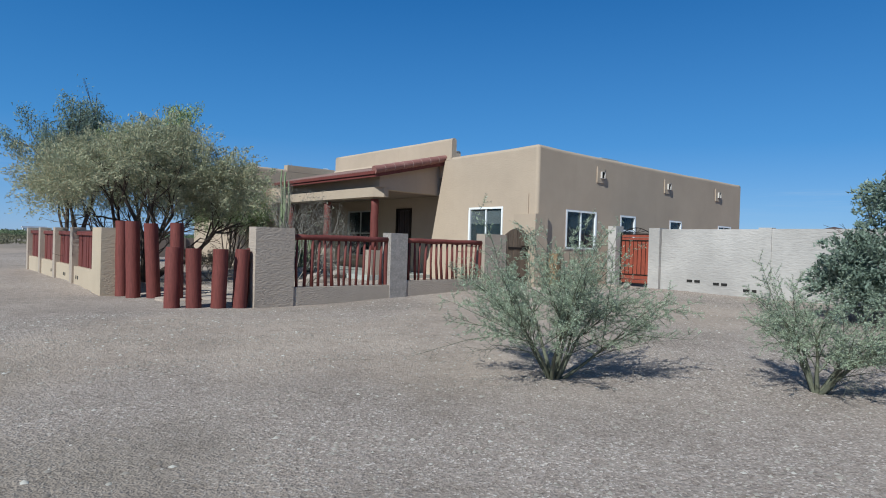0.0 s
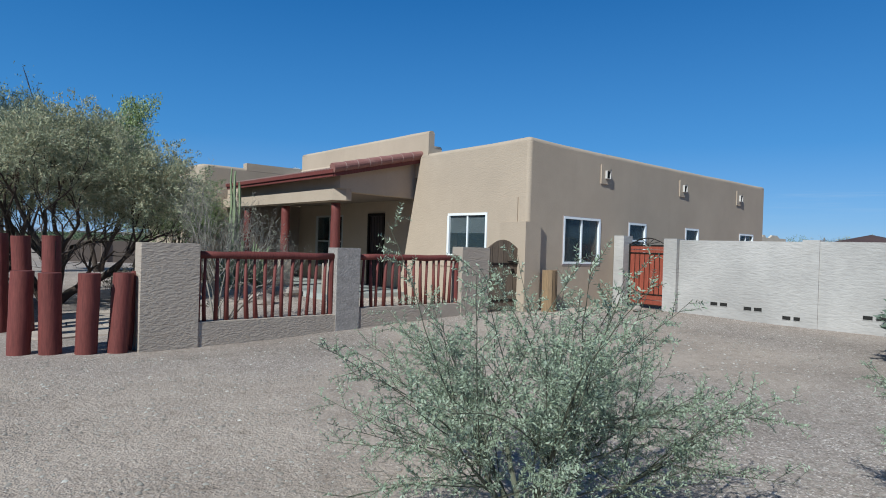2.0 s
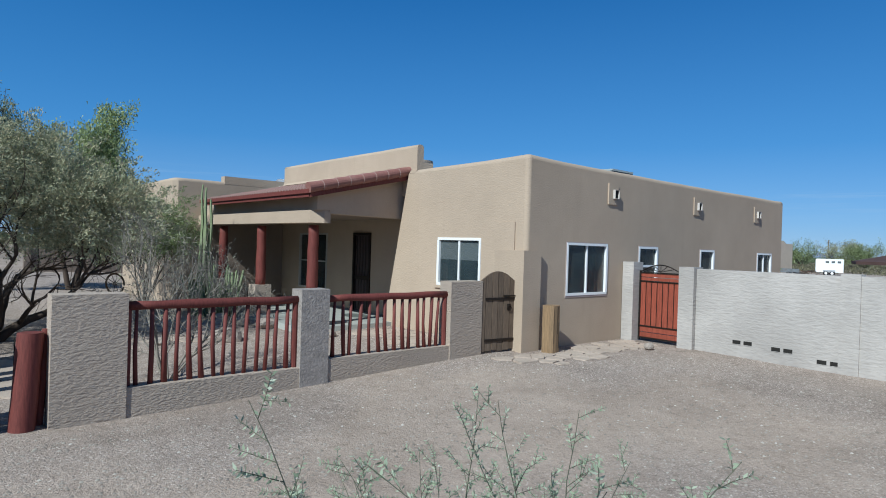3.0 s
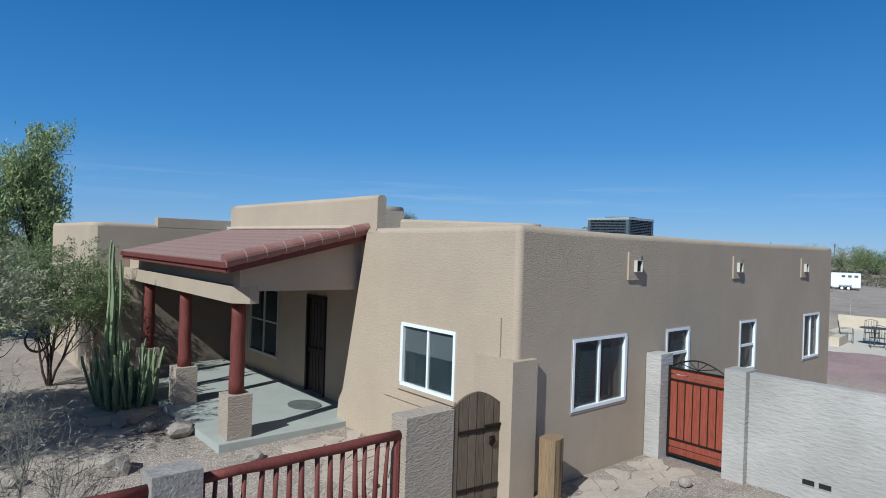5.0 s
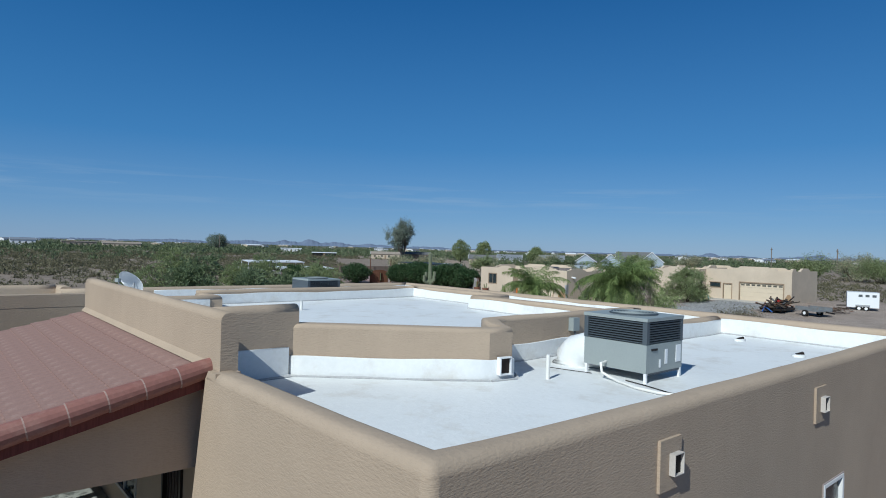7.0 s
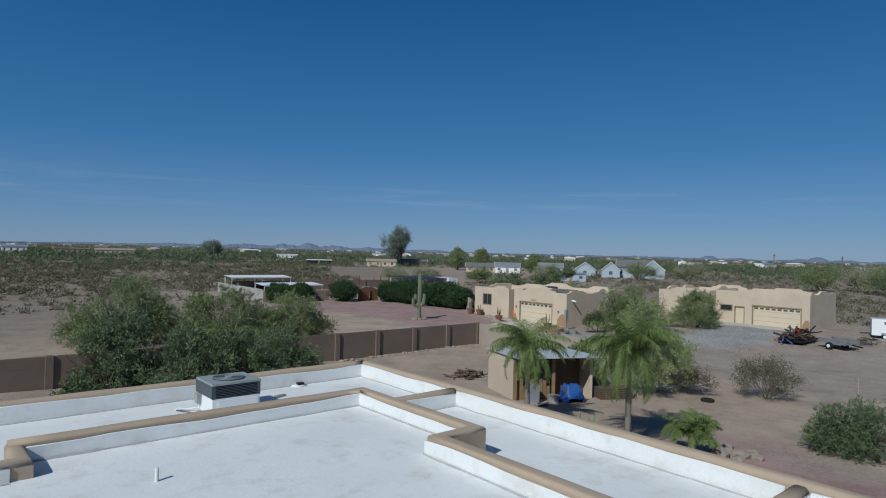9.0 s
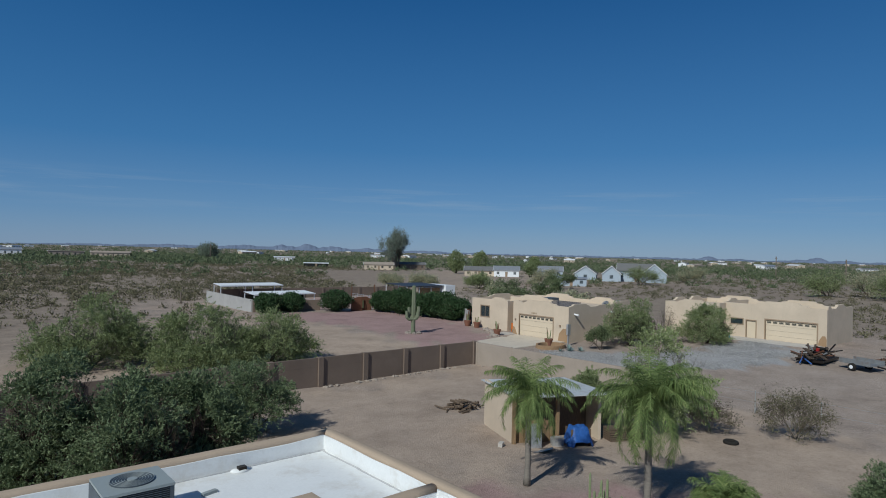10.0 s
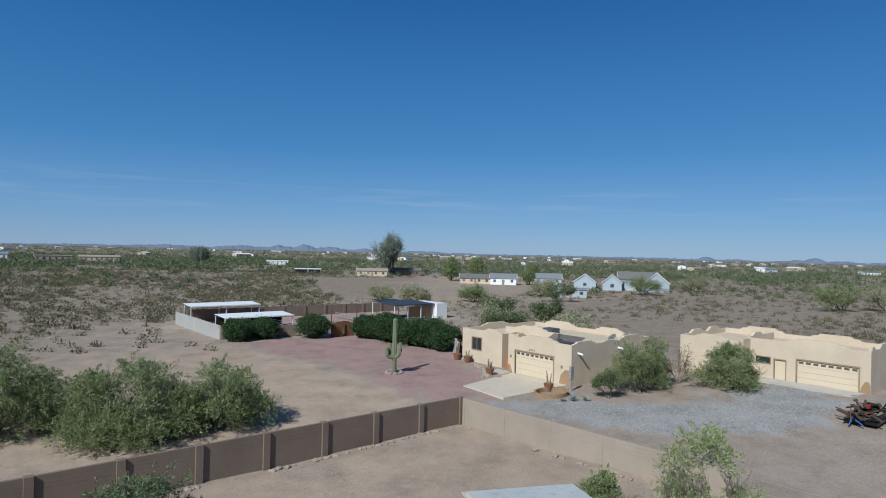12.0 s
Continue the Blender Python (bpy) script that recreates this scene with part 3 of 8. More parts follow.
# ---- walls ----
def stucco_wall(name, path, z0, z1, thick, mat, parent, openings=(), label="", round_top=0.1, wobble=0.012, seed=0, closed=False, skirt=None, hub=None):
    """A rendered wall along a plan line, its outer face on the line (right-hand side of the walk), rounded along the top.
    openings: (s0, s1, z0, z1) along the line; hub: centre of a rounded outer corner and the inner corner behind it."""
    pts = [Vector((x, y)) for x, y in path]
    if closed:
        pts.append(pts[0].copy())
    cum = [0.0]
    for a, b in zip(pts, pts[1:]):
        cum.append(cum[-1] + (b - a).length)
    marks = set(round(c, 4) for c in cum)
    for s0, s1, *_ in openings:
        marks |= {round(s0, 4), round(s1, 4)}
    for k in range(1, int(cum[-1] / 0.45)):
        s = k * 0.45
        if all(abs(s - q) > 0.16 for q in marks) and not any(s0 < s < s1 for s0, s1, *_ in openings):
            marks.add(round(s, 4))
    marks = sorted(marks)
    rings, segs = [], len(pts) - 1
    levels = sorted({z0, z1 - round_top, *(z for o in openings for z in o[2:])})
    if skirt is not None:
        levels = sorted({*levels, skirt})
    arc = [(round_top * (1 - math.cos(a)), z1 - round_top + round_top * math.sin(a)) for a in (math.pi / 2 * k / 4 for k in range(1, 5))]
    prof = [(0.0, z) for z in levels] + arc + [(thick - o, z) for o, z in arc[::-1]] + [(thick, z) for z in levels[::-1]]
    for s in marks:
        i = max(k for k in range(segs) if cum[k] <= s + 1e-6)
        f = (s - cum[i]) / max(1e-6, cum[i + 1] - cum[i])
        p = pts[i].lerp(pts[i + 1], f)
        d = (pts[i + 1] - pts[i]).normalized()
        nrm = Vector((-d.y, d.x))
        other = None
        if f < 1e-5 and i > 0:
            other = (pts[i] - pts[i - 1]).normalized()
        elif f < 1e-5 and closed:
            other = (pts[-1] - pts[-2]).normalized()
        elif f > 1 - 1e-5 and closed:
            other = (pts[1] - pts[0]).normalized()
        if other is not None:
            n2 = Vector((-other.y, other.x))
            nrm = (nrm + n2) / (1 + nrm.dot(n2))
        up = wobble * noise.noise(Vector((s * 0.9, seed * 3.7, 0.3)))
        ring = []
        for o, z in prof:
            q = p + nrm * o
            if hub and (p - Vector(hub[:2])).length < 0.0905:
                q = p.lerp(Vector(hub[2:]), o / thick)
            ring.append(Vector((q.x, q.y, z + (up if z > z1 - round_top - 1e-6 else 0))))
        rings.append(ring)
    bm = bmesh.new()
    vs = [[bm.verts.new(v) for v in r] for r in rings]
    count, nl = len(prof), len(levels)

    def open_cell(si, j):
        sm = (marks[si] + marks[si + 1]) / 2
        a, b = prof[j], prof[j + 1]
        if abs(a[0] - b[0]) > 1e-6 or (abs(a[0]) > 1e-6 and abs(a[0] - thick) > 1e-6):
            return False
        zm = (a[1] + b[1]) / 2
        return any(s0 < sm < s1 and za < zm < zb for s0, s1, za, zb in openings)

    for si in range(len(vs) - 1):
        for j in range(count - 1):
            if not open_cell(si, j):
                bm.faces.new((vs[si][j], vs[si + 1][j], vs[si + 1][j + 1], vs[si][j + 1]))
    for s0, s1, za, zb in openings:
        a, b = marks.index(round(s0, 4)), marks.index(round(s1, 4))
        lo, hi = levels.index(za), levels.index(zb)
        for j in range(lo, hi):
            jn = count - 1 - j
            for si, turn in ((a, 1), (b, -1)):
                q = (vs[si][j], vs[si][j + 1], vs[si][jn - 1], vs[si][jn])
                bm.faces.new(q if turn > 0 else q[::-1])
        for si in range(a, b):
            for j, turn in ((lo, 1), (hi, -1)):
                jn = count - 1 - j
                q = (vs[si][j], vs[si][jn], vs[si + 1][jn], vs[si + 1][j])
                bm.faces.new(q if turn > 0 else q[::-1])
    if not closed:
        for r in (vs[0], vs[-1]):
            bm.faces.new(r)
    bmesh.ops.remove_doubles(bm, verts=bm.verts, dist=0.0005)
    ob = part(name, bm, mat, parent, label)
    me = ob.data
    me.polygons.foreach_set("use_smooth", [abs(p.normal.z) > 0.12 or (abs(p.normal.x) > 0.08 and abs(p.normal.y) > 0.08 and p.area < 0.35) for p in me.polygons])
    return ob


def flat_poly(name, poly, z, mat, parent, label="", down=0.12):
    return part(name, prism(poly, z - down, z, "z"), mat, parent, label)


# ---- the main house ----
house = thing("house", 19.0, 17.0, 0.0, "flat-roofed tan stucco adobe-style house with rounded parapets", "house")
house.matrix_world = pose(0, 0, 0)

ROUND = [(12.81 - 0.09 * math.cos(a), 10.69 - 0.09 * math.sin(a)) for a in (math.pi / 10 * k for k in range(6))]
SIDE = [(12.72, 14.45), *ROUND, (25.44, 10.6), (25.52, 10.68), (25.52, 27.6), (22.0, 27.6), (13.3, 27.6)]
off = 14.45 - 10.69 + 10 * 0.09 * math.sin(math.pi / 20)  # length of the front face and the rounded corner
wins = []
wins.append((14.45 - 13.27, 14.45 - 11.9, 1.22, 2.26))
for x0, x1, za, zb in ((14.02, 15.44, 1.14, 2.22), (16.79, 17.6, 1.3, 2.2), (19.85, 20.62, 1.12, 2.18), (23.55, 24.6, 1.04, 2.15)):
    wins.append((off + x0 - 12.81, off + x1 - 12.81, za, zb))
# outer face lies on the line: walk with the inside on the left
side_wall = stucco_wall("wall", SIDE, -0.1, 3.92, 0.3, STUCCO, house, wins, seed=1, hub=(12.81, 10.69, 13.02, 10.9))
for v in side_wall.data.vertices:  # raised towards the corner to fit the top line in the camera's view
    if v.co.z > 3.5:
        v.co.z += 0.06 * math.exp(-math.hypot(v.co.x - 12.72, v.co.y - 10.6) / 1.6)
# buttressed end of the front block, flaring to the ground
bm = prism([(14.2, -0.1), (15.42, -0.1), (15.34, 0.5), (15.2, 0.72), (14.5, 3.82), (14.42, 3.915), (14.2, 3.915)], 12.724, 13.0, "x")
part("buttress", bm, STUCCO, house, "flared stucco buttress", bevel=0.05)
# porch back wall, with door and window openings
stucco_wall("wall", [(13.3, 22.5), (13.3, 14.3)], -0.1, 3.28, 0.3, STUCCO, house, [(22.5 - 21.1, 22.5 - 19.35, 0.62, 2.36), (22.5 - 17.8, 22.5 - 16.9, 0.14, 2.4)], seed=2)
# left wing beside the porch
stucco_wall("wall", [(13.3, 28.5), (9.75, 28.5), (9.6, 28.35), (9.6, 22.6), (9.75, 22.45), (13.4, 22.45)], -0.15, 3.98, 0.3, STUCCO, house, seed=3)
part("parapet_step", box(11.2, 13.4, 22.446, 22.75, 3.9, 4.16), STUCCO, house, bevel=0.09)
stucco_wall("wall", [(13.3, 28.5), (13.3, 27.5)], 0, 3.98, 0.3, STUCCO, house, seed=4)
# blocks proud of the wall; a niche's shade is painted as near-black
for y in (25.2, 26.4):
    part("niche", box(9.56, 9.75, y - 0.14, y + 0.14, 2.35, 2.63), BLACK_VOID, house, "small near-black square block in place of a niche")

# high front parapet and its return
stucco_wall("parapet", [(12.80, 21.4), (12.80, 14.28)], 3.3, 4.56, 0.2, STUCCO, house, seed=5, round_top=0.085, label="tall front parapet")
stucco_wall("parapet", [(13.05, 15.66), (14.45, 15.66)], 3.3, 4.47, 0.27, STUCCO, house, seed=6, round_top=0.1)
# raised middle roof with its own parapet
stucco_wall("parapet", [(14.13, 15.86), (16.5, 13.84), (16.91, 13.78), (17.6, 14.72), (21.9, 14.72), (21.9, 14.9)], 3.28, 4.2, 0.28, STUCCO, house, seed=17, round_top=0.06)
MID = [(21.9, 14.9), (21.9, 19.4), (22.85, 19.4), (22.85, 23.65), (15.7, 23.65)]
stucco_wall("parapet", MID, 3.28, 4.1, 0.28, STUCCO, house, seed=7, round_top=0.06)
stucco_wall("parapet", [(15.66, 23.6), (15.66, 22.75), (13.05, 22.75)], 3.28, 4.05, 0.28, STUCCO, house, seed=8)
stucco_wall("parapet", [(22.8, 22.85), (25.3, 22.85)], 3.28, 3.87, 0.28, STUCCO, house, seed=9)
stucco_wall("parapet", [(21.8, 14.55), (25.3, 14.55)], 3.28, 3.86, 0.28, STUCCO, house, seed=10)
# white roof skins and their upstands
flat_poly("roof", [(12.95, 10.85), (25.25, 10.85), (25.25, 27.35), (12.98, 27.35)], 3.46, WHITE_ROOF, house, "white coated flat roof")
flat_poly("roof", [(14.4, 16.0), (16.55, 14.05), (16.8, 14.02), (17.4, 14.85), (21.7, 14.9), (21.7, 19.6), (22.65, 19.6), (22.65, 23.45), (12.99, 23.45), (12.99, 15.9), (14.4, 15.9)], 3.74, WHITE_ROOF, house, "white coated flat roof", 0.3)
flat_poly("roof", [(9.85, 22.7), (13.4, 22.7), (13.4, 28.3), (9.85, 28.3)], 3.5, WHITE_ROOF, house, "white coated flat roof")


def upstand(path, z0, z1, thick=0.03):
    stucco_wall("roof_upstand", path, z0, z1, thick, WHITE_ROOF, house, round_top=0.012, wobble=0.05, seed=len(path))
    for (ax, ay), (bx, by) in zip(path, path[1:]):
        d = Vector((bx - ax, by - ay))
        steps = max(2, int(d.length / 0.3))
        o = Vector((d.y, -d.x)).normalized()
        # wavy grey beads imitate the shade line along the upstand's foot
        for s in (-1, 1):
            pts = []
            for k in range(steps + 1):
                w = s * (0.05 + 0.035 * noise.noise(Vector((ax + d.x * k / steps, ay + d.y * k / steps, 0.7)) * 1.7))
                pts.append((ax + d.x * k / steps + o.x * w, ay + d.y * k / steps + o.y * w, z0 + 0.014))
            part("cant_shade_bead", tube(pts, [0.024 + 0.012 * noise.noise(Vector(p) * 3.1) for p in pts], 5), BEAD, house)


upstand([(14.15, 15.80), (16.49, 13.805), (16.925, 13.745), (17.615, 14.687), (21.87, 14.687)], 3.45, 3.76)
upstand([(13.07, 15.63), (14.29, 15.63)], 3.45, 3.86)
upstand([(13.09, 14.4), (13.09, 15.62)][::-1], 3.45, 3.8)
upstand([(12.99, 10.93), (12.99, 14.3)], 3.45, 3.74)
upstand([(25.17, 10.93), (12.99, 10.93)], 3.45, 3.74)
upstand([(25.17, 14.52), (25.17, 10.93)], 3.45, 3.8)
upstand([(22.0, 14.52), (25.17, 14.52)], 3.45, 3.78)
upstand([(22.95, 23.17), (25.17, 23.17)][::-1], 3.45, 3.78)
upstand([(25.17, 27.27), (25.17, 23.17)], 3.45, 3.82)
upstand([(15.7, 27.27), (25.17, 27.27)], 3.45, 3.82)
upstand([(25.17, 22.82), (25.17, 14.9)], 3.45, 3.82)
upstand([(22.9, 22.82), (25.17, 22.82)], 3.45, 3.78)
upstand([(22.55, 19.7), (22.55, 23.35), (15.7, 23.35)], 3.73, 4.0)
upstand([(21.6, 15.03), (21.6, 19.7), (22.55, 19.7)], 3.73, 4.0)
upstand([(13.1, 22.435), (15.63, 22.435)], 3.73, 3.97)
upstand([(22.88, 23.68), (15.75, 23.68)], 3.45, 3.82)

# rounded stub at the corner, where the timber gate shuts
part("corner_pier", prism([(12.55, 10.5), (13.07, 10.5), (13.07, 10.8), (12.74, 11.45), (12.695, 11.45)], -0.1, 2.05, "z"), STUCCO, house, "low stucco corner pier", bevel=0.06)


MAUVE_TRIM = surface("grey_mauve_window_casing", (0.36, 0.30, 0.285), 0.7, 2, 40, 0.08, 0.1, 0.002)


def window(parent, axis, at, a0, a1, z0, z1, fr=0.032, split=True, sill=True, mat=WHITE_VINYL, out=-1, blind=0.0, mid=False, casing=False):
    """A framed slider in a wall. axis: the wall's run (x or y); at: the outer face; out: which way is outside."""
    def bx(a, b, c, d, u, v):
        return box(a, b, min(c, d), max(c, d), u, v) if axis == "x" else box(min(c, d), max(c, d), a, b, u, v)
    w = attach("window", bpy.data.meshes.new("window"), parent, "white-framed sliding window")
    o, i = at + out * 0.02, at - out * 0.06
    bm = bx(a0 - 0.025, a1 + 0.025, o, i, z1 - fr, z1 + 0.025)
    for u, v in ((a0 - 0.025, a0 + fr), (a1 - fr, a1 + 0.04)):
        b2 = bx(u, v, o, i, z0 + fr, z1 - fr)
        tmp = bpy.data.meshes.new("t")
        b2.to_mesh(tmp)
        bm.from_mesh(tmp)
        b2.free()
    b2 = bx(a0 - 0.025, a1 + 0.025, o, i, z0 - 0.025, z0 + fr)
    tmp = bpy.data.meshes.new("t")
    b2.to_mesh(tmp)
    bm.from_mesh(tmp)
    b2.free()
    part("window_frame", bm, mat, w)
    c = (a0 + a1) / 2
    gl = at - out * 0.035
    if split:
        part("mullion", bx(c - 0.022, c + 0.022, at - out * 0.005, gl - out * 0.02, z0 + fr, z1 - fr), mat, w)
        spans = ((a0 + fr, c - 0.022), (c + 0.022, a1 - fr))
    else:
        part("mullion", bx(a0 + fr, a1 - fr, at - out * 0.005, gl - out * 0.02, (z0 + z1) / 2 - 0.025, (z0 + z1) / 2 + 0.025), mat, w)
        spans = ((a0 + fr, a1 - fr),)
    for u, v in spans:
        part("pane", bx(u, v, gl, gl - out * 0.006, z0 + fr, z1 - fr), GLASS, w)
        if mid:
            part("glazing_bar", bx(u, v, gl + out * 0.012, gl - out * 0.01, (z0 + z1) / 2 - 0.02, (z0 + z1) / 2 + 0.02), mat, w)
    if blind:
        part("blind", bx(a0 + fr, a1 - fr, gl - out * 0.012, gl - out * 0.02, z1 - fr - blind * (z1 - z0), z1 - fr), BLIND, w, "half-lowered pale blind")
    if casing:
        cw = 0.042
        for u0, u1, v0, v1 in ((a0 - cw, a1 + cw, z1 + 0.026, z1 + cw), (a0 - cw, a1 + cw, z0 - cw - 0.02, z0 - 0.026), (a0 - cw, a0 - 0.026, z0 - 0.026, z1 + 0.026), (a1 + 0.026, a1 + cw, z0 - 0.026, z1 + 0.026)):
            part("casing", bx(u0, u1, at + out * 0.012, at - out * 0.02, v0, v1), MAUVE_TRIM, w, "grey-mauve casing")
    if sill:
        part("window_sill", bx(a0 - 0.07, a1 + 0.07, at + out * 0.045, at - out * 0.02, z0 - 0.09, z0 - 0.027), STUCCO, w)
    return w


window(house, "y", 12.72, 11.9, 13.27, 1.22, 2.26, out=-1, blind=0.42)
window(house, "x", 10.6, 14.02, 15.44, 1.14, 2.22, out=-1, sill=False, fr=0.026, casing=True)
window(house, "x", 10.6, 16.79, 17.6, 1.3, 2.2, out=-1, split=False, sill=False, fr=0.026, casing=True)
window(house, "x", 10.6, 19.85, 20.62, 1.12, 2.18, out=-1, split=False, sill=False, fr=0.026, casing=True)
window(house, "x", 10.6, 23.55, 24.6, 1.04, 2.15, out=-1, sill=False, fr=0.026, casing=True)
# the porch window's frame is a darker grey than the other frames
window(house, "y", 13.3, 19.35, 21.1, 0.62, 2.36, out=-1, mid=True, mat=surface("grey_vinyl", (0.42, 0.40, 0.37), 0.6), sill=False)
# shallow projecting band round the front window
part("window_surround", box(12.692, 12.74, 10.9, 11.48, 1.0, 2.62), STUCCO, house, bevel=0.02)
part("window_ledge", box(12.69, 12.74, 11.42, 13.75, 0.94, 1.0), STUCCO, house, bevel=0.012)
# security door
door = attach("door", bpy.data.meshes.new("door"), house, "dark metal security screen door")
part("door_frame", box(13.26, 13.36, 16.9, 16.97, 0.14, 2.4), DARK_METAL, door)
part("door_frame", box(13.26, 13.36, 17.73, 17.8, 0.14, 2.4), DARK_METAL, door)
part("door_frame", box(13.26, 13.36, 16.97, 17.73, 2.32, 2.4), DARK_METAL, door)
part("door_leaf", box(13.33, 13.37, 16.97, 17.73, 0.14, 2.32), surface("dark_mauve_brown_door", (0.06, 0.044, 0.042), 0.6, 2, 40, 0.15), door)
for k in range(5):
    y = 17.05 + k * 0.15
    part("door_bar", tube([(13.31, y, 0.2), (13.31, y + 0.03, 0.9), (13.31, y - 0.03, 1.6), (13.31, y, 2.3)], 0.011, 6), DARK_METAL, door)
part("door_rail", box(13.29, 13.33, 16.97, 17.73, 1.05, 1.17), DARK_METAL, door)
# near-black boxes behind the openings; the rooms' darkness is their colour
part("room", box(13.05, 25.0, 10.95, 13.5, 0.1, 2.9), BLACK_VOID, house, "near-black box in place of the unlit rooms").data.flip_normals()
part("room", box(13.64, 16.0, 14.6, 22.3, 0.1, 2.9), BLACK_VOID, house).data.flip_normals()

# scupper boxes on the side wall
SPOUT = surface("weathered_pale_metal", (0.52, 0.48, 0.44), 0.6, 3, 30, 0.15, 0.1, 0.001)
for x, z in ((15.62, 3.39), (19.58, 3.37), (23.4, 3.36)):
    sc = attach("scupper", bpy.data.meshes.new("scupper"), house, "stucco scupper box with a white metal spout")
    part("scupper_box", box(x - 0.19, x + 0.19, 10.57, 10.66, z - 0.24, z + 0.24), STUCCO, sc, "thick rounded stucco block", bevel=0.028)
    u, v, lo, hi = x - 0.03, x + 0.14, z - 0.10, z + 0.10
    bm = box(u, v, 10.51, 10.575, lo, lo + 0.007)
    box(u, u + 0.007, 10.51, 10.575, lo + 0.007, hi - 0.007, bm)
    box(v - 0.007, v, 10.51, 10.575, lo + 0.007, hi - 0.007, bm)
    box(u, v, 10.51, 10.575, hi - 0.007, hi, bm)
    part("spout", bm, SPOUT, sc, "pale folded metal spout")
    # plate coloured near-black for the shade inside the spout
    part("spout_throat", box(u + 0.007, v - 0.007, 10.545, 10.574, lo + 0.007, hi - 0.007), BLACK_VOID, sc, "near-black plate for the spout's opening")

# ---- porch ----
slab = tagged(part("porch_slab", prism([(10.22, 15.03), (12.0, 15.0), (13.29, 15.06), (13.29, 22.43), (10.22, 22.43)], -0.1, 0.13, "z"), GREEN_CONCRETE, None, bevel=0.012), "pale sealed concrete porch slab", "porch floor", kind="structure")
for y in (15.36, 18.2, 20.9):
    col = attach("porch_column", bpy.data.meshes.new("porch_column"), house, "round oxblood timber column on a stucco plinth")
    part("plinth", box(10.4, 10.84, y - 0.22, y + 0.22, 0.0, 0.9), FENCE_STUCCO, col, "tan stucco plinth", bevel=0.07)
    pts = [(10.63 + 0.004 * math.sin(k * 1.7 + y), y + 0.004 * math.cos(k * 2.1 + y), 0.88 + k * 0.2) for k in range(9)]
    part("column_shaft", tube(pts, [0.135 - 0.002 * k for k in range(9)], 20), RED_WOOD, col, "rough round oxblood log", smooth=True)
# beam with a chamfered end, closed up to the roof
bm = box(10.38, 10.78, 15.1, 22.4, 2.53, 2.82)
prism([(10.38, 15.1), (10.78, 15.1), (10.78, 14.86), (10.62, 14.86)], 2.53, 2.82, "z", bm)
part("porch_beam", bm, STUCCO, house, "stucco porch beam")
part("beam_infill", box(10.52, 10.76, 14.9, 22.4, 2.815, 3.2), STUCCO, house)
# gable side: stucco filling under the sloping roof
RISE = 0.233
part("porch_gable", prism([(10.42, 2.822), (10.74, 2.822), (10.76, 2.75), (13.3, 2.73), (13.3, 3.15), (12.95, 3.15), (12.95, 3.86), (12.85, 3.86), (10.42, 3.2)], 14.84, 15.1, "y"), STUCCO, house, "stucco porch gable")
# unseen ceiling, added and coloured dark to cut bounced light in the porch
part("porch_ceiling", box(10.78, 13.28, 15.12, 22.4, 2.76, 2.8), PORCH_SHADE, house, "added porch ceiling, coloured dark to deepen the shade")
part("roof_deck", prism([(10.15, 3.11), (12.86, 3.745), (12.86, 3.885), (10.15, 3.25)], 14.64, 21.4, "y"), RED_WOOD, house, "painted roof deck")
part("fascia", box(10.1, 10.145, 14.6, 21.4, 3.08, 3.2), RED_WOOD, house, "oxblood fascia board")
part("fascia", box(10.055, 10.096, 14.58, 21.4, 3.16, 3.255), RED_WOOD, house, "oxblood fascia board")
part("barge_board", prism([(10.1, 3.07), (12.85, 3.71), (12.85, 3.885), (10.1, 3.24)], 14.585, 14.635, "y"), RED_WOOD, house, "oxblood barge board")
part("roof_flashing", prism([(12.74, 3.92), (12.826, 3.93), (12.826, 4.0), (12.81, 4.0)], 14.7, 21.4, "y"), STUCCO, house, "stucco fillet at the parapet's foot")


def tile_mesh(w, length, name):
    """One rolled roof tile: flat pan and a low roll."""
    verts, faces, prof = [], [], []
    for k in range(17):
        u = k / 16
        prof.append((u * w, 0.027 * abs(math.sin(2 * math.pi * u)) ** 0.8))
    for s, dz in ((0.0, 0.022), (length, 0.0)):
        for y, z in prof:
            verts.append((s, y, z + dz + 0.012))
    for y, z in prof:
        verts.append((0.0, y, z + 0.008))
    n = len(prof)
    for k in range(n - 1):
        faces += [(k, k + 1, n + k + 1, n + k), (2 * n + k, 2 * n + k + 1, k + 1, k)]
    return mesh_from(name, verts, faces, TILE_RED)


roof_cover = attach("roof_tiles", bpy.data.meshes.new("roof_tiles"), house, "faded pinkish red rolled roof tiles")
TILE = tile_mesh(0.296, 0.36, "roof_tile")
slope = math.atan(RISE)
rng = random.Random(4)
for r in range(9):
    for c in range(23):
        s = r * 0.318
        x, z = 10.06 + s * math.cos(slope), 3.225 + s * math.sin(slope)
        t = new("roof_tile", TILE)
        t.parent = roof_cover
        t.matrix_local = Matrix.Translation((x, 21.42 - (c + 1) * 0.2935, z + rng.uniform(0, 0.004))) @ Matrix.Rotation(-slope, 4, "Y") @ Matrix.Rotation(rng.uniform(-0.008, 0.008), 4, "Z")
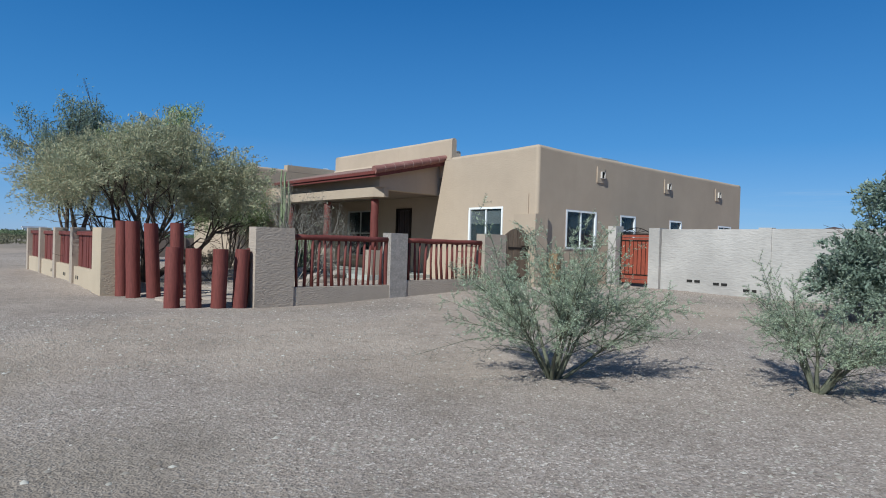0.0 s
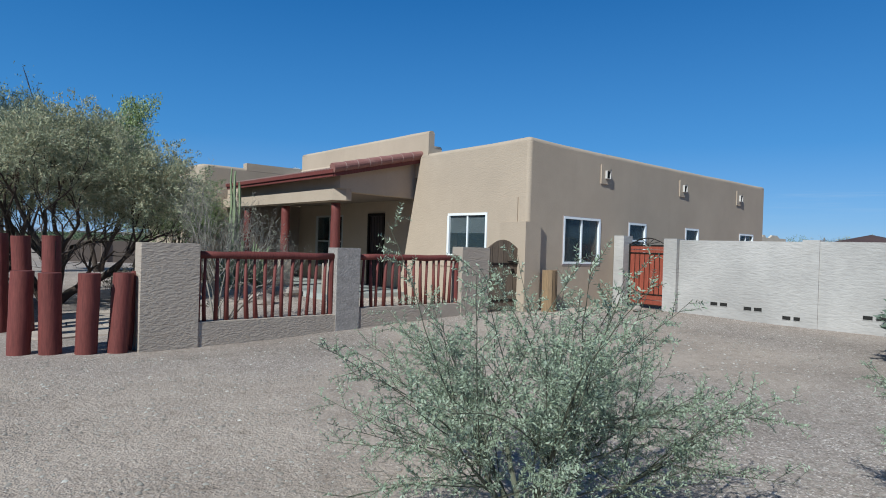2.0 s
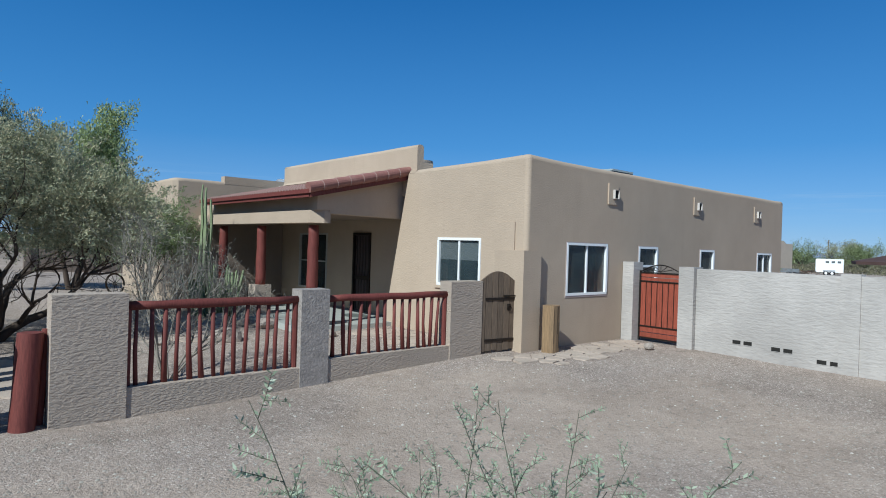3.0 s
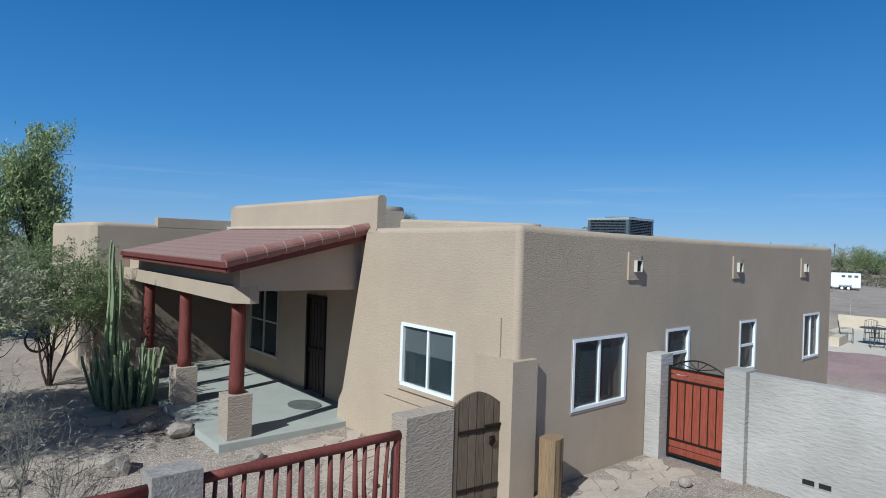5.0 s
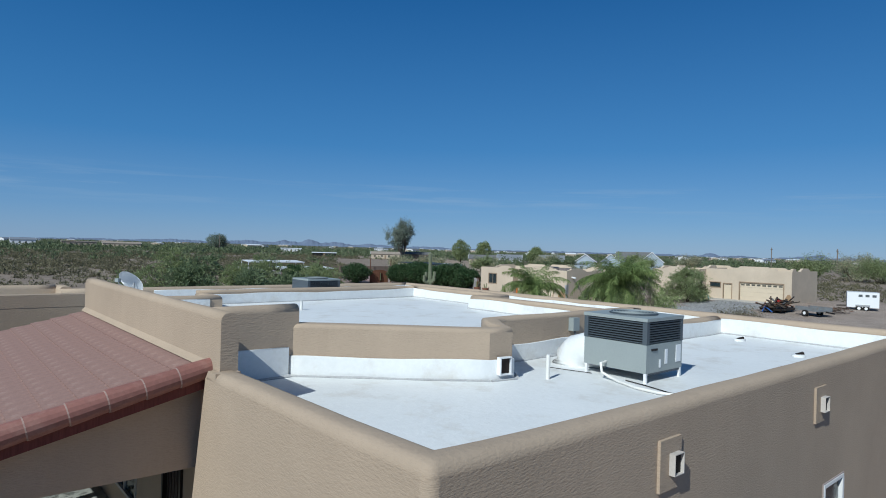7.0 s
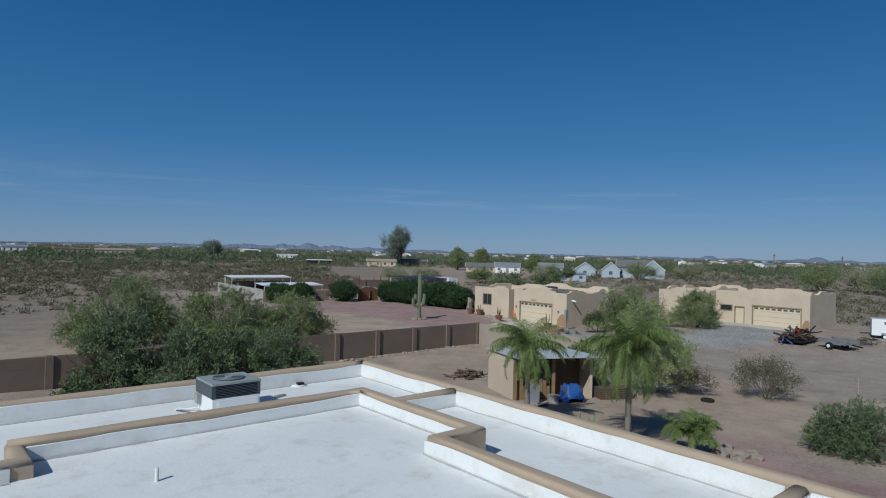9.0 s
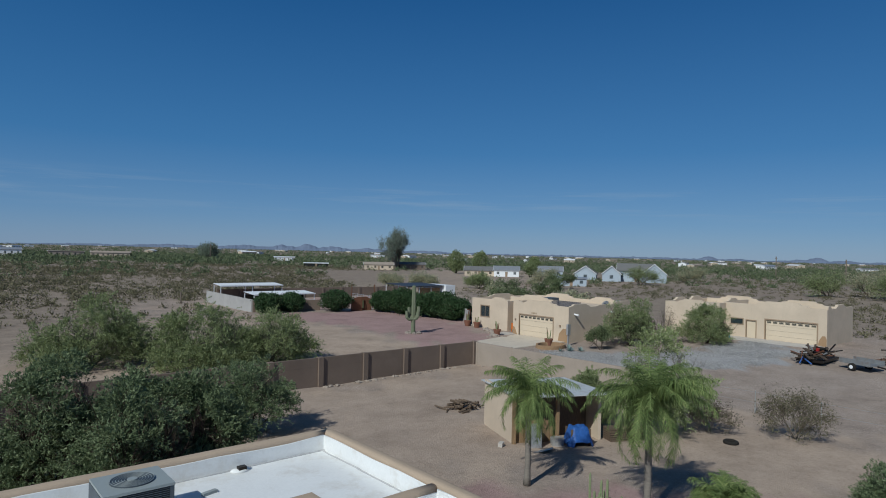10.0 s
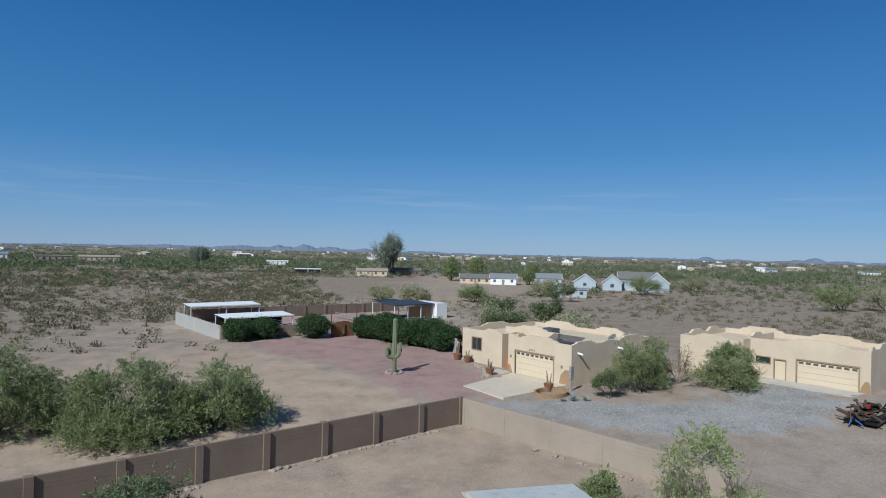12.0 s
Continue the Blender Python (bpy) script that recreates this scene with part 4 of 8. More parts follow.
# rounded barge tiles
for k in range(8):
    s0, s1 = k * 0.355, k * 0.355 + 0.4
    p0 = Vector((10.05 + s0 * math.cos(slope), 14.6, 3.275 + s0 * math.sin(slope)))
    p1 = Vector((10.05 + s1 * math.cos(slope), 14.6, 3.275 + s1 * math.sin(slope)))
    part("barge_tile", tube([p0, p0.lerp(p1, 0.5), p1], [0.122, 0.115, 0.106], 16), TILE_TRIM, roof_cover, "half-round oxblood barge tile")
    if k:
        part("mortar_joint", tube([p0 - (p1 - p0) * 0.035, p0 - (p1 - p0) * 0.002], 0.117, 16), MORTAR, roof_cover, "pale mortar joint")

# added panel: the shade at the porch's end is put into its colour
part("porch_shade_panel", box(10.86, 13.28, 22.405, 22.444, 0.131, 2.755), PORCH_SHADE, house, "thin added panel that darkens the porch's end wall like shade")

# door mat on the porch
bm = tube([(12.62, 16.55, 0.132), (12.62, 16.55, 0.146)], 0.42, 24)
for v in bm.verts:
    v.co.x = 12.62 + (v.co.x - 12.62) * 0.8
alone("door_mat", bm, surface("grey_woven_mat", (0.11, 0.12, 0.11), 0.95, 6, 60, 0.3, 0.6, 0.004), "oval dark grey woven mat on the porch", "mat")


# ---- front fence: low stucco wall with piers and timber rails ----
FY = 10.85
fence = thing("front_fence", 4.8, FY, 0, "low grey-tan stucco fence with oxblood log rails", "fence")
fence.matrix_world = pose(0, 0, 0)
for x0, x1, zt in ((4.8, 5.62, 1.37), (8.0, 8.48, 1.36), (11.0, 11.8, 1.44)):
    part("pier", box(x0, x1, FY, FY + 0.32, -0.35, zt), PEEL_STUCCO if x0 == 8.0 else FENCE_STUCCO, fence, "rough stucco pier", bevel=0.035)
for x0, x1, zt in ((5.62, 8.0, 0.18), (8.48, 11.0, 0.27)):
    part("low_wall", box(x0, x1, FY + 0.02, FY + 0.28, -0.35, zt), FENCE_STUCCO, fence, "rough stucco low wall", bevel=0.025)
rng = random.Random(11)
for x0, x1, zb, n in ((5.62, 8.0, 0.18, 14), (8.48, 11.0, 0.27, 14)):
    pts = [(x0 + (x1 - x0) * k / 6, FY + 0.15 + rng.uniform(-0.01, 0.01), 1.2 + rng.uniform(-0.012, 0.012)) for k in range(7)]
    part("top_rail", tube(pts, [0.06 + rng.uniform(-0.006, 0.006) for _ in pts], 12), RED_WOOD, fence, "rough oxblood log rail", smooth=True)
    for e in (x0 + 0.03, x1 - 0.03):
        part("end_post", tube([(e, FY + 0.15, zb - 0.01), (e, FY + 0.15, 1.16)], 0.045, 8), RED_WOOD, fence)
    for k in range(n):
        x = x0 + (x1 - x0) * (k + 1) / (n + 1) + rng.uniform(-0.025, 0.025)
        w = rng.uniform(-0.035, 0.035)
        pts = [(x + w, FY + 0.15, zb - 0.01), (x + w * 0.2 + rng.uniform(-0.012, 0.012), FY + 0.16, zb + 0.42), (x - w * 0.4, FY + 0.15, 1.17)]
        part("baluster", tube(pts, [rng.uniform(0.028, 0.042), rng.uniform(0.026, 0.038), rng.uniform(0.02, 0.032)], 7), RED_WOOD, fence, smooth=True)

# left fence along the drive
LX = 2.98
side_fence = thing("side_fence", LX, 15, 0, "cream stucco fence with oxblood plank panels", "fence")
side_fence.matrix_world = pose(0, 0, 0)
# lighter stucco: the wall's sunlit look is put into its colour
LIT_CREAM = stucco("sunlit_cream_stucco", (0.46, 0.37, 0.27), 20, 0.7)
part("low_wall", box(LX, LX + 0.22, 15.1, 26.2, -0.4, 0.3), LIT_CREAM, side_fence, bevel=0.02)
part("end_pier", box(LX - 0.04, LX + 0.42, 14.62, 15.5, -0.4, 1.29), LIT_CREAM, side_fence, "cream stucco end pier", bevel=0.03)
ys_ = (15.5, 17.75, 20.3, 23.0, 25.75)
for y in ys_[1:]:
    # piers take a greyer stucco for the shade on their side faces
    part("pier", box(LX - 0.05, LX + 0.26, y, y + 0.34, -0.3, 1.3), FENCE_STUCCO, side_fence, "stucco pier in the grey of its shaded faces", bevel=0.02)
for a, b in zip(ys_, ys_[1:]):
    y = a + (0.0 if a < 16 else 0.34)
    part("panel_rail", box(LX + 0.04, LX + 0.07, y, b, 1.1, 1.2), RED_WOOD, side_fence, "oxblood top rail")
    while y < b - 0.02:
        w = min(rng.uniform(0.09, 0.16), b - y)
        part("plank", box(LX + 0.08 + rng.uniform(0, 0.02), LX + 0.12 + rng.uniform(0, 0.02), y + 0.004, y + w - 0.004, 0.305, 1.18 + rng.uniform(-0.03, 0.03)), RED_WOOD, side_fence)
        y += w
for y in (17.2, 18.9, 20.9, 23.0):
    for d in (0, 0.2):
        # weep holes are near-black plates, their shade put into the colour
        part("weep_hole", box(LX - 0.003, LX + 0.02, y + d, y + d + 0.12, -0.02, 0.07), BLACK_VOID, side_fence)

# stout log posts at the entry
rng = random.Random(21)
for x, y, h, r in ((3.44, 11.36, 1.12, 0.14), (3.79, 11.2, 1.1, 0.138), (4.17, 11.03, 1.1, 0.138), (4.54, 10.96, 1.1, 0.135),
                   (3.36, 14.55, 1.63, 0.13), (3.45, 13.95, 1.62, 0.145), (3.79, 13.66, 1.58, 0.14), (4.06, 13.05, 1.6, 0.135), (4.72, 11.12, 1.12, 0.05)):
    z = float(ground_z(x, y))
    post = thing("log_post", x, y, z, "stout oxblood-painted log post set upright in gravel", "post", "entry log posts", turn=rng.uniform(0, 360))
    lean = rng.uniform(-0.02, 0.02)
    pts = [(lean * k, 0.004 * math.sin(k * 1.9 + x), -0.25 + (h + 0.25) * k / 7) for k in range(8)]
    part("shaft", tube(pts, [r * rng.uniform(0.985, 1.015) for _ in pts], 22, cap=False), RED_WOOD, post, smooth=True)
    part("end_grain", tube([(pts[-1][0], pts[-1][1], h - 0.012), (pts[-1][0], pts[-1][1], h + 0.004)], [r * 0.985, r * 0.96], 22), RED_WOOD, post, "flat sawn top")
    part("crack", box(-0.004 + r * 0.3, 0.004 + r * 0.3, r * 0.93, r * 1.0, h * 0.25, h * 0.95), BLACK_VOID, post, "dark drying crack")
    if abs(x - 3.79) < 0.01 and y > 12:
        plate = part("number_plate", box(-0.001, 0.001, -0.001, 0.001, 1.0, 1.001), SIGN_BAR, post)
        for k in range(4):
            a = math.radians(-150) - post.matrix_world.to_euler().z
            c = Vector((math.cos(a), math.sin(a), 0)) * (r + 0.012)
            m = Matrix.Translation((c.x, c.y, 1.42 - k * 0.13)) @ Matrix.Rotation(a, 4, "Z")
            part("number_bar", box(-0.006, 0.006, -0.03, 0.03, -0.045, 0.045, m=m), SIGN_BAR, plate, "plain pale bar")

# timber gate beside the house corner
gate = thing("timber_gate", 11.76, 10.87, 0.03, "weathered grey-brown arched plank gate with iron straps", "gate", turn=-8)
arch = lambda u: 1.40 + 0.20 * math.sin(math.pi * min(1, max(0, u / 0.86)))  # noqa: E731
edges = (0.0, 0.13, 0.30, 0.43, 0.57, 0.72, 0.86)
for k, (a, b) in enumerate(zip(edges, edges[1:])):
    a, b = a + 0.006, b - 0.006
    poly = [(a, 0.05 + 0.012 * (k % 3)), (b, 0.05 + 0.012 * (k % 3)), (b, arch(b)), ((a + b) / 2, arch((a + b) / 2)), (a, arch(a))]
    part("plank", prism(poly, 0.006 * (k % 2), 0.035 + 0.008 * (k % 2), "y"), GREY_WOOD, gate, bevel=0.004)
for z in (0.24, 1.04):
    part("ledge_board", box(0.03, 0.84, 0.045, 0.075, z - 0.03, z + 0.09), GREY_WOOD, gate)
    part("strap", box(0.12, 0.86, -0.014, -0.002, z, z + 0.05), DARK_METAL, gate, "dark iron strap")
part("latch_ring", tube([(0.70 + 0.05 * math.cos(t), -0.02, 0.88 + 0.05 * math.sin(t)) for t in [k * math.pi / 6 for k in range(13)]], 0.008, 6), DARK_METAL, gate)
part("latch_plate", box(0.66, 0.74, -0.01, -0.001, 0.84, 0.96), DARK_METAL, gate)
part("bolt", box(0.55, 0.99, -0.035, -0.016, 1.105, 1.135), DARK_METAL, gate)

bm = prism([(-0.18, -0.1), (-0.12, -0.15), (-0.02, -0.155), (0.1, -0.14), (0.17, -0.09), (0.19, 0.04), (0.07, 0.13), (-0.13, 0.11)], -0.1, 0.93, "z")
stump = alone("log_stump", bm, LOG_WOOD, "upright split log standing against the house corner", "log", at=(13.13, 10.26, float(ground_z(13.13, 10.26))), turn=4, bevel=0.012)
for a_, b_, c_ in ((-0.1, 0.2, 0.86), (0.02, 0.38, 0.9), (0.075, 0.1, 0.6)):
    part("crack", box(a_ - 0.004, a_ + 0.004, -0.152, -0.1, b_, c_), BLACK_VOID, stump, "dark split")
bm = bmesh.new()
lump(rng, 0.13, 0.1, 0.08, 0.3, bm, (0, 0, 0.05))
alone("stone", bm, ROCK, "grey stone lying on the flagstones", "stone", at=(15.34, 9.41, 0.06))

# ---- pale block wall with the orange gate ----
WX = 16.3
bwall = thing("block_wall", WX, 8, 0, "pale grey washed block wall with pilasters", "wall")
bwall.matrix_world = pose(0, 0, 0)
for y0, y1, zt, x0, x1 in ((10.3, 10.585, 1.86, WX - 0.2, WX + 0.2), (8.9, 9.24, 1.8, WX - 0.12, WX + 0.28)):
    part("pilaster", box(x0, x1, y0, y1, -0.2, zt), BLOCK_PAINT, bwall, bevel=0.02)
y = 8.895
for k, seg in enumerate((3.0, 3.05, 3.1, 3.1, 3.1)):
    part("wall_panel", box(WX, WX + 0.2, y - seg + 0.012, y, -0.3, 1.77 + 0.012 * math.sin(k * 2.2)), BLOCK_PAINT, bwall, bevel=0.014)
    if k:
        part("pilaster", box(WX - 0.03, WX + 0.24, y - 0.02, y + 0.30, -0.3, 1.81), BLOCK_PAINT, bwall, bevel=0.014)
    for s, z in ((0.8, 0.28), (1.55, 0.24), (2.35, 0.12)):
        for d in (0, 0.22):
            # vent holes are plates painted near-black instead of shaded openings
            part("vent_hole", box(WX - 0.004, WX + 0.03, y - s - d - 0.16, y - s - d, z, z + 0.075), BLACK_VOID, bwall)
            part("vent_rim", box(WX - 0.008, WX - 0.002, y - s - d - 0.165, y - s - d + 0.005, z - 0.012, z - 0.002), BLOCK_PAINT, bwall)
    y -= seg

og = thing("orange_gate", WX + 0.05, 9.42, 0.05, "orange-red plank gate in a black steel frame with arched top", "gate")
og.matrix_world = pose(WX + 0.04, 0, 0.05)
for y0, y1 in ((9.25, 9.29), (10.25, 10.29)):
    part("steel_upright", box(0, 0.045, y0, y1, 0.02, 1.62), DARK_METAL, og)
for z in (0.06, 0.33, 1.36, 1.56):
    part("steel_rail", box(-0.005, 0.04, 9.29, 10.25, z, z + 0.03), DARK_METAL, og)
for k in range(7):
    y0 = 9.292 + k * 0.1368
    part("board", box(0.012, 0.032, y0 + 0.003, y0 + 0.133, 0.36, 1.36), GATE_ORANGE, og)
    if k:
        part("bar", box(-0.004, 0.011, y0 - 0.006, y0 + 0.006, 0.36, 1.36), DARK_METAL, og)
for z0, z1 in ((0.09, 0.2), (0.21, 0.33), (1.39, 1.465), (1.475, 1.56)):
    part("board", box(0.012, 0.032, 9.292, 10.248, z0 + 0.003, z1 - 0.003), GATE_ORANGE, og)
arcp = [(0.02, 9.27 + 1.0 * t, 1.59 + 0.17 * math.sin(math.pi * t)) for t in [k / 12 for k in range(13)]]
part("arch", tube(arcp, 0.014, 6), DARK_METAL, og)
for k in (2, 4, 6, 8, 10):
    part("spoke", tube([(0.02, 9.77, 1.6), arcp[k]], 0.008, 5), DARK_METAL, og)


# ---- flagstones ----
def flagstones(name, x0, x1, y0, y1, step, seed, label, keep=None, top=0.016):
    """Irregular flat stones on the ground, each a piece of its own."""
    r = random.Random(seed)
    base = thing(name, (x0 + x1) / 2, (y0 + y1) / 2, 0, label, "paving", kind="structure")
    base.matrix_world = pose(0, 0, 0)
    seeds = []
    y = y0
    row = 0
    while y < y1:
        x = x0 + (step * 0.5 if row % 2 else 0)
        while x < x1:
            seeds.append(Vector((x + r.uniform(-0.32, 0.32) * step, y + r.uniform(-0.32, 0.32) * step)))
            x += step
        y += step * 0.85
        row += 1
    for s in seeds:
        if keep and not keep(s.x, s.y):
            continue
        poly = [s + Vector((math.cos(a), math.sin(a))) * step * 0.8 for a in (k * math.pi / 6 for k in range(12))]
        for t in seeds:
            if t is s or (t - s).length > step * 2.2:
                continue
            d = (t - s).normalized()
            mid = (s + t) / 2 - d * 0.014
            out = []
            for a, b in zip(poly, poly[1:] + poly[:1]):
                da, db = (a - mid).dot(d), (b - mid).dot(d)
                if da <= 0:
                    out.append(a)
                if da * db < 0:
                    out.append(a.lerp(b, da / (da - db)))
            poly = out
            if len(poly) < 3:
                break
        if len(poly) < 3:
            continue
        z = float(ground_z(s.x, s.y))
        bm = prism([tuple(p) for p in poly], z - 0.05, z + top + r.uniform(-0.005, 0.005), "z")
        part("flagstone", bm, FLAGSTONE, base)


flagstones("flagstone_path", 11.6, 16.4, 9.1, 10.7, 0.36, 5, "pinkish buff flagstones set in gravel", lambda x, y: 11.8 < x < 15.95 and 9.45 + 0.9 * max(0, 12.3 - x) < y < 10.36)
flagstones("flagstone_walk", 10.4, 13.2, 11.6, 14.9, 0.42, 6, "pinkish buff flagstones beside the porch", lambda x, y: 11.25 < x < 12.6 and y < 14.62)
flagstones("flagstone_yard", 4.2, 9.9, 13.2, 21.5, 0.62, 7, "pinkish grey flagstones in the shaded yard", lambda x, y: abs(y - 13.5 - (x - 4.2) * 1.15) < 1.3 or (7.2 < x < 9.85 and 15.6 + 0.9 * abs(x - 8.2) < y))
rng = random.Random(31)
for x, y, s in ((8.64, 15.26, 0.24), (10.59, 14.43, 0.13), (10.0, 16.35, 0.22), (9.6, 17.0, 0.16), (9.3, 17.6, 0.2), (7.4, 15.6, 0.14), (11.4, 12.2, 0.1)):
    alone("boulder", lump(rng, s * 1.2, s, s * 0.8, 0.35), ROCK, "grey-brown boulder resting on the gravel", "boulder", "yard boulders", at=(x, y, float(ground_z(x, y)) + s * 0.45), turn=rng.uniform(0, 180))


def loose_gravel():
    """Small stones scattered over the open ground by the fence."""
    r = np.random.RandomState(5)
    n = 60000
    x, y = -1.5 + 17.0 * r.rand(n) ** 1.25, -2.0 + 12.7 * r.rand(n)
    bare = inside(x, y, [(-9, 1.5), (0.6, 2.3), (1.9, 3.6), (1.7, 5.6), (0.4, 7.0), (-9, 8)])
    keep = ~((x > 12.4) & (y > 9.2)) & ((bare < 0) | (r.rand(n) < 0.3))
    x, y = x[keep], y[keep]
    n = len(x)
    s = 0.006 + 0.02 * r.rand(n) ** 3
    z = ground_z(x, y) + ripple(x, y) - 0.001
    base = np.array([(1, 0, 0), (0, 1, 0), (-1, 0, 0), (0, -1, 0), (0, 0, 0.6)], float)
    verts = np.repeat(np.stack([x, y, z], 1), 5, 0).reshape(n, 5, 3)
    a = r.uniform(0, 6.28, n)
    rot = np.stack([np.stack([np.cos(a), -np.sin(a), 0 * a], 1), np.stack([np.sin(a), np.cos(a), 0 * a], 1), np.stack([0 * a, 0 * a, 1 + 0 * a], 1)], 1)
    jit = base[None] * (1 + r.uniform(-0.35, 0.35, (n, 5, 1)))
    verts = verts + np.einsum("nij,nkj->nki", rot, jit) * s[:, None, None]
    tri = np.array([(0, 1, 4), (1, 2, 4), (2, 3, 4), (3, 0, 4)])
    faces = (np.arange(n)[:, None, None] * 5 + tri).reshape(-1, 3)
    m = leafy("gravel_stones", [(0, (0.26, 0.22, 0.185)), (0.5, (0.36, 0.31, 0.265)), (0.9, (0.45, 0.40, 0.34)), (1, (0.66, 0.61, 0.54))], 0.9)
    tagged(new("loose_gravel", mesh_fast("loose_gravel", verts.reshape(-1, 3), faces, m)), "loose pinkish grey gravel stones", "gravel", kind="stuff")


loose_gravel()


# ---- plants ----
LEAF_TWIG = leafy("pale_grey_fine_twigs", [(0, (0.17, 0.15, 0.12)), (0.6, (0.27, 0.245, 0.20)), (1, (0.30, 0.31, 0.20))])
PALE_TWIG = surface("pale_grey_twig", (0.27, 0.24, 0.20), 0.9, 4, 40, 0.2, 0.3, 0.002)


def leaf_mesh(name, centres, size, mat, r, long=1.8, droop=0.0, ways=None):
    """Many small leaf blades, each a pointed triangle, at the centres given; ways: where they point, roughly."""
    n = len(centres)
    s = size * r.uniform(0.6, 1.35, n)
    d = r.normal(size=(n, 3))
    if ways is not None:
        d = ways + 0.45 * d
    d[:, 2] -= droop
    d /= np.linalg.norm(d, axis=1)[:, None]
    u = np.cross(d, r.normal(size=(n, 3)))
    u /= np.linalg.norm(u, axis=1)[:, None]
    L, W = (d * (s * long)[:, None]), (u * s[:, None] * 0.5)
    blade = np.stack([centres - L * 0.5 - W, centres - L * 0.5 + W, centres + L * 0.5], 1)
    return mesh_fast(name, blade.reshape(-1, 3), np.arange(3 * n).reshape(n, 3), mat)


def grow(r, start, way, length, radius, level, spec, tubes, tips):
    pts, p, d = [start], start, way
    for _ in range(4):
        d = d + r.normal(0, spec["wobble"], 3) + np.array([0, 0, spec["lift"]])
        d = d / np.linalg.norm(d)
        p = p + d * length / 4
        pts.append(p)
    tubes.append((pts, radius, radius * 0.55, level))
    if level == 0:
        tips.append(np.array(pts))
        return
    for j in range(spec["split"]):
        f = r.uniform(0.3, 1.0) if j else 1.0
        i = min(3, int(f * 4))
        at = pts[i] + (pts[i + 1] - pts[i]) * (f * 4 - i)
        side = r.normal(size=3)
        side -= d * side.dot(d)
        side /= np.linalg.norm(side)
        a = spec["angle"] * r.uniform(0.5, 1.3)
        grow(r, at, d * math.cos(a) + side * math.sin(a), length * r.uniform(0.55, 0.85), radius * 0.5, level - 1, spec, tubes, tips)


def tube_mesh(name, tubes, mat, sides=5):
    verts, faces = [], []
    for pts, r0, r1, level in tubes:
        if level == 0 and len(pts) == 5:
            pts = pts[::2]
        k0, m = len(verts), len(pts)
        sd = sides + (3 if level >= 2 else 0) if level else 3
        for i, p in enumerate(pts):
            d = pts[min(i + 1, m - 1)] - pts[max(i - 1, 0)]
            d = d / (np.linalg.norm(d) + 1e-9)
            u = np.cross(d, (0.3, 0.2, 0.93) if abs(d[2]) < 0.8 else (1.0, 0, 0))
            u /= np.linalg.norm(u)
            v = np.cross(d, u)
            rad = r0 + (r1 - r0) * i / (m - 1)
            for q in range(sd):
                a = 2 * math.pi * q / sd
                verts.append(p + (u * math.cos(a) + v * math.sin(a)) * rad)
        for i in range(m - 1):
            for q in range(sd):
                a, b = k0 + i * sd + q, k0 + i * sd + (q + 1) % sd
                faces.append((a, b, b + sd, a + sd))
    return mesh_from(name, verts, faces, mat, True)


